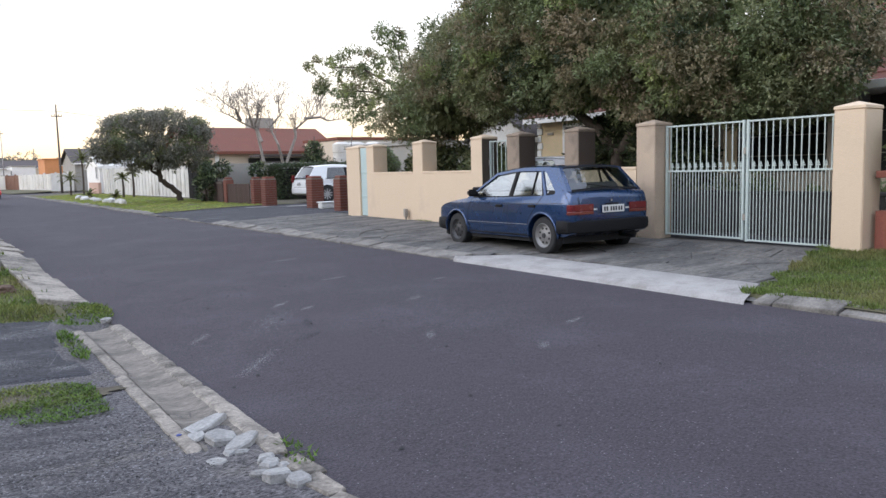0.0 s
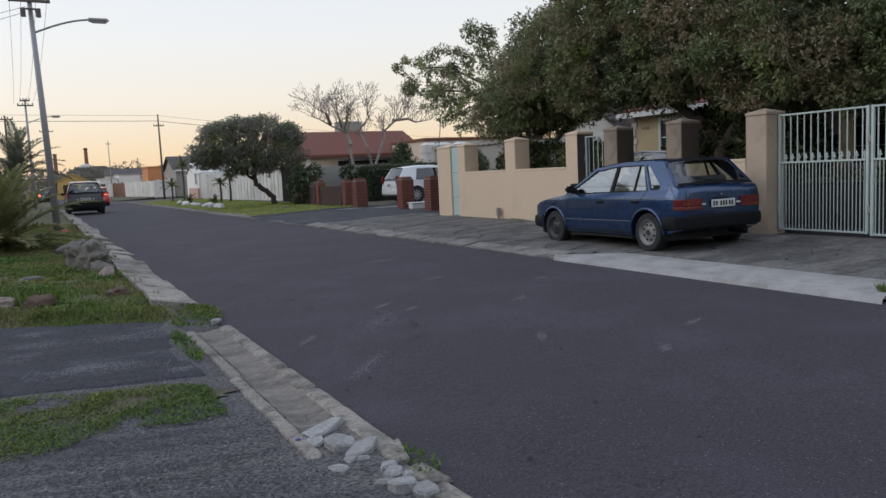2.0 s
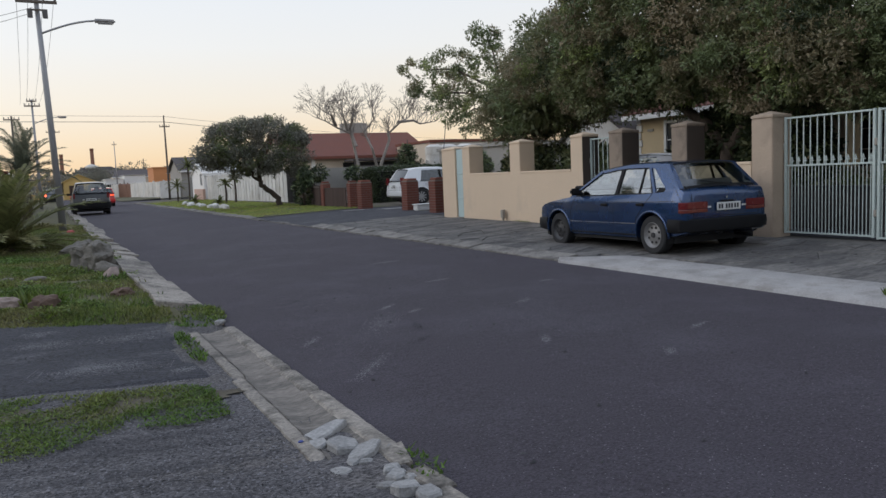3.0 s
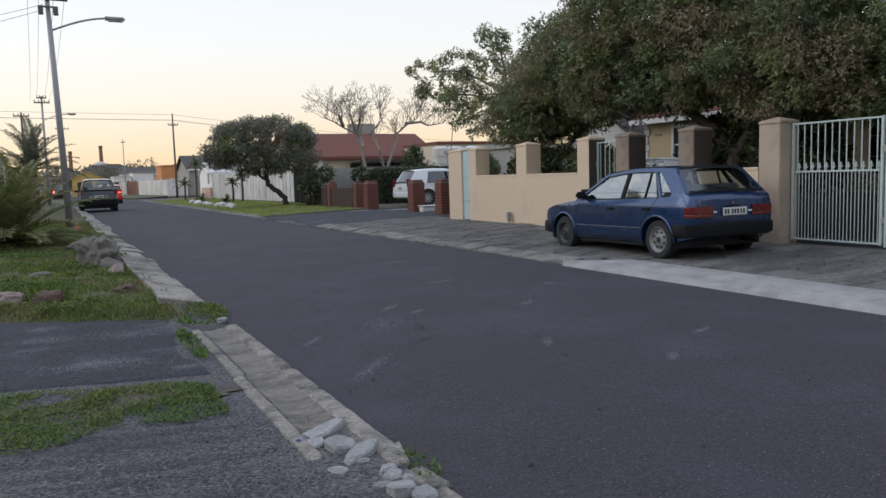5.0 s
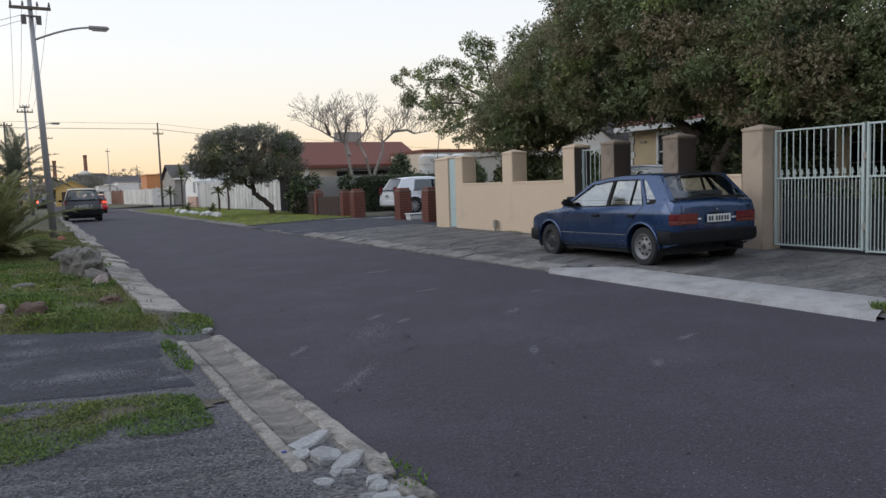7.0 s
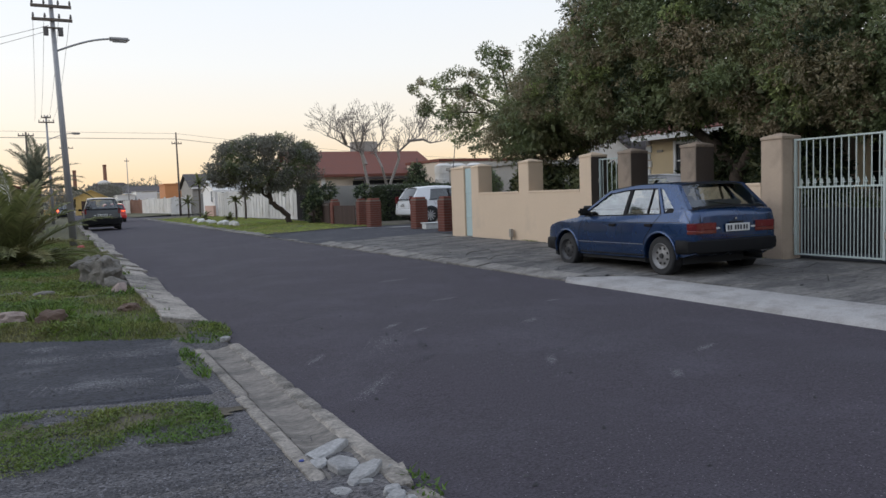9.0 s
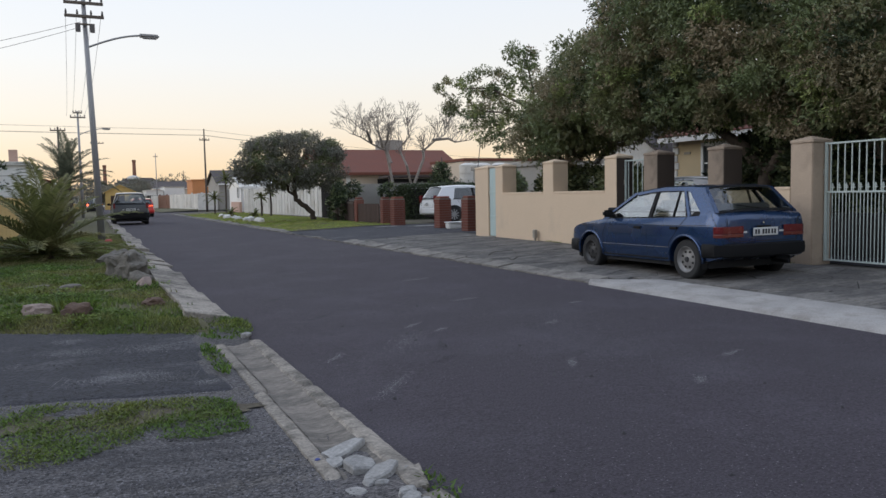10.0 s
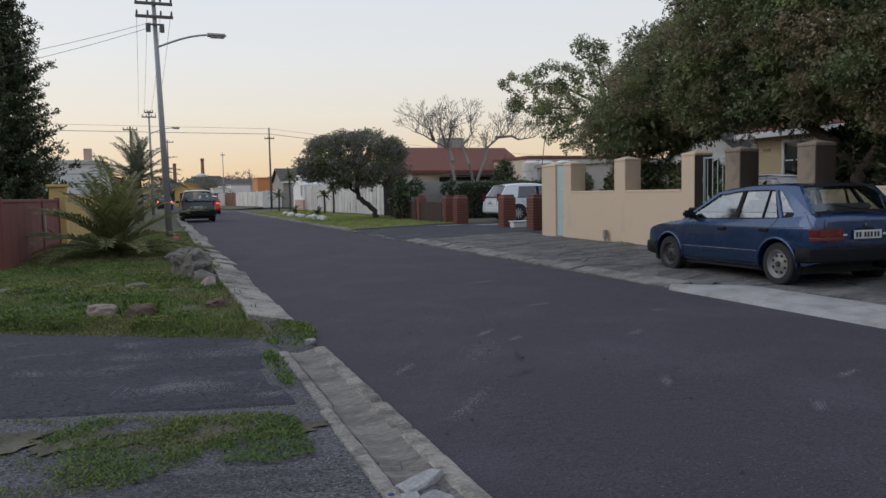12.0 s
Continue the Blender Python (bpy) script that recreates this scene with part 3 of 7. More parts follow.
def sharpen(ob, degrees=32):
    me = ob.data
    me.polygons.foreach_set("use_smooth", [True] * len(me.polygons))
    me.set_sharp_from_angle(angle=radians(degrees))
    return ob


def lathe(profile, sides=24):
    """A body turned about the x axis from (x, radius) points."""
    verts = [(x, r * math.cos(2 * math.pi * k / sides), r * math.sin(2 * math.pi * k / sides)) for x, r in profile for k in range(sides)]
    faces = [(i * sides + k, i * sides + (k + 1) % sides, (i + 1) * sides + (k + 1) % sides, (i + 1) * sides + k) for i in range(len(profile) - 1) for k in range(sides)]
    return verts, faces


def wheel(parent, x, s, r, width, rim_mat, spokes, side):
    """A tyre with a pressed or spoked rim. side: -1 for the left wheels."""
    tv, tf = lathe([(-width / 2, r * 0.66), (-width / 2, r * 0.9), (-width * 0.42, r * 0.97), (-width * 0.3, r), (width * 0.3, r), (width * 0.42, r * 0.97), (width / 2, r * 0.9), (width / 2, r * 0.66)], 32)
    w = new("wheel")
    w.parent = parent
    w.location = (x, s, r)
    sharpen(raw("tyre", tv, tf, RUBBER, w))
    o = side * width / 2
    rv, rf = lathe([(o * 0.95, r * 0.68), (o * 1.0, r * 0.64), (o * 0.80, r * 0.60), (o * 0.55, r * 0.5), (o * 0.62, r * 0.32), (o * 0.78, r * 0.20), (o * 0.78, 0.001)] if not spokes else
                   [(o * 0.95, r * 0.70), (o * 1.0, r * 0.66), (o * 0.8, r * 0.62), (o * 0.2, r * 0.60), (o * 0.2, 0.001)], 28)
    sharpen(raw("rim", rv, rf, rim_mat if not spokes else RIM_DARK, w), 25)
    if spokes:
        for k in range(spokes):
            a = 2 * math.pi * k / spokes
            ob = part("spoke", box(min(o * 0.7, o * 0.92), max(o * 0.7, o * 0.92), -r * 0.07, r * 0.07, r * 0.06, r * 0.66), rim_mat, w, bevel=0.006)
            ob.rotation_euler = (a, 0, 0)
    else:
        for k in range(8):
            a = 2 * math.pi * (k + 0.5) / 8
            v, f = tube([(o * 0.60, r * 0.40 * math.cos(a), r * 0.40 * math.sin(a)), (o * 0.72, r * 0.40 * math.cos(a), r * 0.40 * math.sin(a))], r * 0.062, 8)
            raw("vent_hole", v, f, DARK_VOID, w)
    v, f = tube([(o * 0.6, 0, 0), (o * 0.98, 0, 0)], [r * 0.17, r * 0.12], 12)
    raw("hub_cap", v, f, rim_mat if spokes else RIM_DARK, w)
    return w


def car(name, label, c, x, y, z, turn, group=""):
    """A hatchback or estate from its side view. c: the numbers of the model. s runs from the rear bumper forwards."""
    L, W, mat = c["L"], c["W"], c["paint"]
    root = thing(name, x, y, z, turn, label, "car", group)
    root.scale = (1 / SIZE,) * 3
    ra, fa, r = c["rear_axle"], c["front_axle"], c["r"]
    ar, sill = c["arch"], c["sill"]
    zt, zr = line(c["shoulder"]), line(c["roof"])
    half = line(c["plan"])
    tum, full = c["tumble"], W / 2

    def bottom(s):
        b = sill + 0.10 * max(0, (0.35 - s) / 0.35) + 0.06 * max(0, (s - L + 0.35) / 0.35)
        for ax in (ra, fa):
            if abs(s - ax) < ar:
                b = max(b, r + math.sqrt(ar * ar - (s - ax) ** 2) * 0.98)
        return b

    crease = c.get("crease", 0.0)

    def wide(s, zz):
        k = (zz - 0.58) / 0.5
        if crease:
            over = max(0.0, zz - crease)
            k = min(zz, crease) - 0.55
            return full * half(s) * (1 - 0.30 * over - 0.9 * over * over - (0.10 * k * k if k > 0 else 0.55 * k * k))
        return full * half(s) * (1 - (0.045 * k * k if zz > 0.58 else 0.13 * k * k))

    ss = set(span(0, L, 0.09)) | {0.02, 0.05, L - 0.02, L - 0.05}
    for ax in (ra, fa):
        ss |= {ax - ar * math.cos(math.pi * k / 20) for k in range(21)} | {ax - ar - 0.001, ax + ar + 0.001}
    ss |= {p[0] for p in c["shoulder"]}
    ss = sorted(s for s in ss if 0 <= s <= L)
    rows = (0.0, 0.1, 0.25, 0.42, 0.46, 0.6, 0.8, 0.93, 1.0)
    across = (-1, -0.75, -0.4, 0, 0.4, 0.75, 1)
    verts, faces, ring = [], [], 2 * len(rows) + len(across) - 2
    for s in ss:
        b, t = bottom(s), zt(s)
        b = min(b, t - 0.03)
        zs = [b + k * (t - b) for k in rows]
        if crease and t > crease + 0.05 and b < crease - 0.08:
            zs[5], zs[6] = crease - 0.012, crease + 0.010
            zs[4] = min(zs[4], crease - 0.04)
            zs[3] = min(zs[3], crease - 0.06)
            zs[7] = crease + 0.6 * (t - crease)
        for q in zs:
            verts.append((-wide(s, q), s - L / 2, q))
        for a in across[1:-1]:
            verts.append((a * wide(s, t), s - L / 2, t + 0.035 * (1 - a * a)))
        for q in reversed(zs):
            verts.append((wide(s, q), s - L / 2, q))
    for i in range(len(ss) - 1):
        for k in range(ring):
            k2 = (k + 1) % ring
            faces.append((i * ring + k, (i + 1) * ring + k, (i + 1) * ring + k2, i * ring + k2))
    faces.append(tuple(range(ring)))
    faces.append(tuple(range(len(ss) * ring - 1, (len(ss) - 1) * ring - 1, -1)))
    sharpen(raw("body", verts, faces, mat, root), 38)

    def side_at(s, zz, off=0.0, sg=-1):
        return Vector((sg * (wide(s, zt(s)) - tum * max(0, zz - zt(s)) + off), s - L / 2, zz)) if zz > zt(s) else Vector((sg * (wide(s, zz) + off), s - L / 2, zz))

    def sheet(pname, poly, material_, thick=0.03, off=0.0, sides=(-1, 1), parent=None, lab=""):
        """A plate of the flank, given by its corners in the side view."""
        made = []
        for sg in sides:
            n = len(poly)
            v = [side_at(s, q, off, sg) for s, q in poly] + [side_at(s, q, off - thick, sg) for s, q in poly]
            f = [tuple(range(n)), tuple(range(2 * n - 1, n - 1, -1))] + [(i, (i + 1) % n, (i + 1) % n + n, i + n) for i in range(n)]
            ob = raw(pname, v, f, material_, parent or root, lab)
            bm = bmesh.new()
            bm.from_mesh(ob.data)
            bmesh.ops.recalc_face_normals(bm, faces=bm.faces)
            bm.to_mesh(ob.data)
            bm.free()
            made.append(ob)
        return made

    # roof panel
    r0, r1 = c["roof"][0][0], c["roof"][-1][0]
    verts, faces, cols = [], [], (-1, -0.93, -0.6, 0, 0.6, 0.93, 1)
    rs = span(r0, r1, 0.12)
    for low in (0, 1):
        for s in rs:
            q = zr(s)
            wv = wide(s, zt(s)) - tum * (q - zt(s))
            for a in cols:
                verts.append((a * wv, s - L / 2, q + 0.03 * (1 - a ** 4) - 0.035 * low - (0.015 if abs(a) == 1 else 0)))
    nc, nr = len(cols), len(rs)
    for i in range(nr - 1):
        for k in range(nc - 1):
            a = i * nc + k
            faces.append((a, a + 1, a + nc + 1, a + nc))
            faces.append((a + nr * nc, a + nc + nr * nc, a + nc + 1 + nr * nc, a + 1 + nr * nc))
    for i in range(nr - 1):
        for k in (0, nc - 1):
            a = i * nc + k
            faces.append((a, a + nc, a + nc + nr * nc, a + nr * nc))
    for k in range(nc - 1):
        for a in (k, (nr - 1) * nc + k):
            faces.append((a, a + nr * nc, a + 1 + nr * nc, a + 1))
    sharpen(raw("roof", verts, faces, mat, root), 40)
    for poly in c["pillars"]:
        sheet("pillar", poly, mat, 0.045)
    for poly in c["black_pillars"]:
        sheet("pillar", poly, TRIM_BLACK, 0.03, -0.004)
    for poly in c["windows"]:
        sheet("side_window", poly, c["glass"], 0.004, -0.018)
    # windscreen and hatch glass, each with a dark border
    for pname, (sa, za), (sb, zb), gm in (("windscreen", c["screen"][0], c["screen"][1], CLEAR_PANE), ("rear_window", c["hatch"][0], c["hatch"][1], c["rear_glass"])):
        wa, wb = wide(sa, zt(sa)) - tum * max(0, za - zt(sa)) - 0.05, wide(sb, zt(sb)) - tum * max(0, zb - zt(sb)) - 0.05
        bow = c["bow"] if pname == "windscreen" else -c["bow"] * 0.6
        v, f, n = [], [], 9
        for k in range(n):
            u = k / (n - 1) * 2 - 1
            for t in (0.0, 0.08, 0.5, 0.92, 1.0):
                ww = wa + (wb - wa) * t
                v.append((u * ww, sa + (sb - sa) * t - L / 2 + bow * (1 - u * u) * (1 - t * 0.6), za + (zb - za) * t + (0.03 * (1 - u * u) if t > 0.5 else 0.02 * (1 - u * u))))
        glass_f, edge_f = [], []
        for k in range(n - 1):
            for t in range(4):
                q = (k * 5 + t, k * 5 + t + 1, (k + 1) * 5 + t + 1, (k + 1) * 5 + t)
                (edge_f if t in (0, 3) else glass_f).append(q)
        g = raw(pname, v, glass_f, gm, root, smooth=True)
        raw("surround", v, edge_f, TRIM_BLACK if pname == "rear_window" else mat, g, smooth=True)
        for sg in (-1, 1):
            e = [(sg * (wa + 0.05), sa - L / 2, za), (sg * (wb + 0.05), sb - L / 2, zb), (sg * (wb - 0.012), sb - L / 2, zb + 0.006), (sg * (wa - 0.012), sa - L / 2, za + 0.006)]
            e2 = [(p[0], p[1], p[2] - 0.03) for p in e]
            raw("screen_pillar", e + e2, [(0, 1, 2, 3), (7, 6, 5, 4), (0, 4, 5, 1), (1, 5, 6, 2), (2, 6, 7, 3), (3, 7, 4, 0)], mat if pname == "windscreen" else c["hatch_edge"], g)
    # cabin floor, seats and dashboard
    c0, c1 = c["hatch"][0][0] + 0.1, c["screen"][0][0] - 0.05
    wv = wide((c0 + c1) / 2, 0.85) - 0.06
    zf = max(zt(c0), zt(c1)) + 0.042
    part("cabin_lining", box(-wv, wv, c0 - L / 2, c1 - L / 2, zf - 0.02, zf), TRIM_BLACK, root)
    for sx in (-0.36, 0.36):
        st = (c["screen"][0][0] + c["hatch"][1][0]) / 2 - 0.12 - L / 2
        part("seat", box(sx - 0.22, sx + 0.22, st - 0.06, st + 0.06, zf, zf + 0.16), SEAT, root, bevel=0.04, segments=2)
        part("headrest", box(sx - 0.12, sx + 0.12, st - 0.08, st, zf + 0.17, zf + 0.32), SEAT, root, bevel=0.04, segments=2)
    part("rear_seat", box(-0.55, 0.55, c["hatch"][1][0] - 0.05 - L / 2, c["hatch"][1][0] + 0.10 - L / 2, zf, zf + 0.10), SEAT, root, bevel=0.03, segments=2)
    part("dashboard", box(-wv, wv, c1 - 0.3 - L / 2, c1 - L / 2, zf, zf + 0.06), TRIM_BLACK, root, bevel=0.02)
    v, f = tube([(-0.36 + 0.17 * math.cos(a), c1 - 0.42 - L / 2, zf + 0.03 + 0.17 * math.sin(a)) for a in np.linspace(0.2, math.pi - 0.2, 10)], 0.014, 6)
    raw("steering_wheel", v, f, TRIM_BLACK, root)
    # wheel wells, lips and wheels
    for ax in (ra, fa):
        for sg in (-1, 1):
            pts = [(sg * (wide(ax, 0.62) - 0.06), ax + (ar + 0.01) * math.cos(a) - L / 2, r + (ar + 0.01) * math.sin(a) * 0.98) for a in np.linspace(-0.35, math.pi + 0.35, 22)]
            wv_ = [(p[0] + 0.045 * sg, *p[1:]) for p in pts] + [(p[0] - 0.28 * sg, *p[1:]) for p in pts]
            raw("wheel_well", wv_ + [(wv_[22][0], ax - L / 2, r)], [(i, i + 1, i + 23, i + 22) for i in range(21)] + [(i + 22, i + 23, 44) for i in range(21)], RUBBER, root)
            lip = [(sg * (wide(ax, 0.62) + 0.006 - 0.02 * (math.sin(a) < 0.2)), ax + (ar + 0.012) * math.cos(a) - L / 2, r + (ar + 0.012) * math.sin(a) * 0.98) for a in np.linspace(-0.1, math.pi + 0.1, 20)]
            v, f = tube(lip, 0.018, 6)
            raw("arch_lip", v, f, c["lip"], root, smooth=True)
            wheel(root, sg * (full - 0.11), ax - L / 2, r, 0.185, c["rim"] if ax == ra or "front_rim" not in c else c["front_rim"], c["spokes"], sg)
    # bumpers, following the plan
    for pname, s0, s1, q0, q1 in c["bumpers"]:
        end = -1 if pname == "rear_bumper" else 1
        v, f, prof = [], [], ((0.0, q0), (0.05, q0 + 0.02), (0.06, (q0 + q1) / 2), (0.05, q1 - 0.02), (0.0, q1))
        base = 0 if end < 0 else L
        path_ = [(-1, s1), (-1.0, (s0 + s1) / 2), (-0.97, base - end * 0.07), (-0.86, base), (-0.4, base + end * 0.02), (0.4, base + end * 0.02), (0.86, base), (0.97, base - end * 0.07), (1.0, (s0 + s1) / 2), (1, s1)]
        for k, s in path_:
            out = Vector((k if abs(k) > 0.9 else k * 0.2, end * (1.0 if abs(k) < 0.9 else 0.5 if abs(k) < 0.98 else 0.0), 0)).normalized()
            ww = wide(min(max(s, 0.0), L), 0.5)
            for d_, q in prof:
                v.append(Vector((k * ww, s - L / 2, q)) + out * (d_ * (c.get("bumper_side", 1.0) if abs(k) > 0.98 else 1.0) + 0.008))
        for i in range(len(path_) - 1):
            for k in range(4):
                f.append((i * 5 + k, i * 5 + k + 1, (i + 1) * 5 + k + 1, (i + 1) * 5 + k))
        sharpen(raw(pname, v, f, c["bumper_mat"], root), 50)
    # panel seams, the crease's shade drawn as a dark line, trim strip, handles, mirrors
    for poly in c["seam_crease_lines"]:
        for a, b in zip(poly[:-1], poly[1:]):
            for sg in (-1, 1):
                pts = [side_at(a[0] + (b[0] - a[0]) * t, a[1] + (b[1] - a[1]) * t, 0.0005, sg) for t in np.linspace(0, 1, 5)]
                v, f = tube(pts, 0.004, 4)
                raw("door_seam", v, f, DARK_VOID, root)
    for q, mt, rad in c["strips"]:
        for sg in (-1, 1):
            for a, b in ((0.2, ra - ar - 0.03), (ra + ar + 0.03, fa - ar - 0.03), (fa + ar + 0.03, L - 0.2)):
                if mt is not TRIM_BLACK and b < ra:
                    continue
                run = [side_at(s, q, 0.002, sg) for s in span(a, b, 0.15) if q < zt(s) - 0.03]
                if len(run) < 2:
                    continue
                v, f = tube(run, rad, 6)
                raw("side_strip", v, f, mt, root)
    for s, q in c["handles"]:
        for sg in (-1, 1):
            p = side_at(s, q, 0.012, sg)
            part("door_handle", box(p.x - 0.014, p.x + 0.014, p.y - 0.08, p.y + 0.08, p.z - 0.02, p.z + 0.02), c["handle_mat"], root, bevel=0.008)
    ms, mq = c["mirror"]
    for sg in (-1, 1):
        p = side_at(ms, mq, 0.11, sg)
        part("door_mirror", box(p.x - 0.09, p.x + 0.09, p.y - 0.05, p.y + 0.06, p.z - 0.055, p.z + 0.06), c["mirror_mat"], root, bevel=0.03, segments=2)
        part("mirror_foot", rod(side_at(ms - 0.02, mq - 0.04, -0.03, sg), (p.x, p.y, p.z - 0.02), 0.025), TRIM_BLACK, root)
    # lamps and plate
    for (xa, xb, q0, q1, mt) in c["tail_lamps"]:
        for sg in (-1, 1):
            s_ = 0.03
            ob = part("tail_lamp", box(min(sg * xa, sg * xb), max(sg * xa, sg * xb), -L / 2 - (0.010 if mt is TAIL_RED else 0.013), -L / 2 + 0.10, q0, q1), mt, root, bevel=0.012, segments=2)
    for (xa, xb, q0, q1) in c["head_lamps"]:
        for sg in (-1, 1):
            part("head_lamp", box(min(sg * xa, sg * xb), max(sg * xa, sg * xb), L / 2 - 0.16, L / 2 - 0.0, q0, q1), LAMP_CLEAR, root, bevel=0.015, segments=2)
    for xa, s_end, q0, q1, mt in c.get("wrap_lamps", ()):
        for sg in (-1, 1):
            v, rows_ = [], [(xa, -0.012), (0.5 * (xa + wide(0.0, q0)), -0.012), (wide(0.0, q0) - 0.01, -0.012)] + [(wide(u, q0) + 0.007, u - 0.004) for u in (0.012, 0.03, 0.055, s_end)]
            for w_, u in rows_:
                for q in (q0, q0 + 0.008, q1 - 0.008, q1):
                    ins = 0.006 if q in (q0, q1) else 0.0
                    v.append((sg * (w_ - ins * (u > 0)), u - L / 2 + ins * (u < 0), q))
            f = [(i * 4 + j, i * 4 + j + 1, i * 4 + j + 5, i * 4 + j + 4) for i in range(len(rows_) - 1) for j in range(3)]
            raw("tail_lamp", v, f, mt, root)
    px, pq = c["plate"]
    pl = part("number_plate", box(px - 0.22, px + 0.22, -L / 2 - 0.032, -L / 2 - 0.018, pq - 0.055, pq + 0.055), PLATE, root, bevel=0.004)
    for k, x0 in enumerate((-0.195, -0.145, -0.065, -0.015, 0.035, 0.095, 0.145)):
        part("plate_bar", box(px + x0, px + x0 + 0.032, -L / 2 - 0.0345, -L / 2 - 0.030, pq - 0.032, pq + 0.032), PLATE_INK, pl)
    z_lo, z_hi = c["plate"][1] - 0.13, zt(0.04) - 0.02
    for pts in ([(-0.60, z_lo), (-0.64, z_hi)], [(0.60, z_lo), (0.64, z_hi)], [(-0.60, z_lo), (0.60, z_lo)]):
        v, f = tube([(a, -L / 2 - 0.001, q) for a, q in pts], 0.005, 4)
        raw("hatch_seam", v, f, DARK_VOID, root)
    part("hatch_lock", rod((0, -L / 2 - 0.012, z_hi - 0.07), (0, -L / 2, z_hi - 0.07), 0.016), CHROME, root)
    for sg in (-0.34, 0.34):
        part("badge_bar", box(sg - 0.05, sg + 0.05, -L / 2 - 0.006, -L / 2 + 0.002, c["plate"][1] - 0.012, c["plate"][1] + 0.012), PLATE, root)
    part("number_lamp", box(-0.12, 0.12, -L / 2 - 0.03, -L / 2, c["plate"][1] + 0.06, c["plate"][1] + 0.085), TRIM_BLACK, root, bevel=0.006)
    (ha, hz), (hb, hz2) = c["hatch"]
    v, f = tube([(0.06, ha + 0.02 - L / 2, hz + 0.05), (-0.34, ha + 0.09 * (hb - ha) - L / 2, hz + 0.07 + 0.09 * (hz2 - hz))], 0.008, 5)
    raw("rear_wiper", v, f, TRIM_BLACK, root)
    v, f = tube([(0.42, -L / 2 - 0.06, 0.24), (0.42, -L / 2 + 0.3, 0.25)], 0.025, 10)
    raw("exhaust", v, f, TRIM_BLACK, root)
    part("underbody", box(-full + 0.1, full - 0.1, -L / 2 + 0.25, L / 2 - 0.25, sill - 0.06, sill + 0.06), RUBBER, root)
    return root


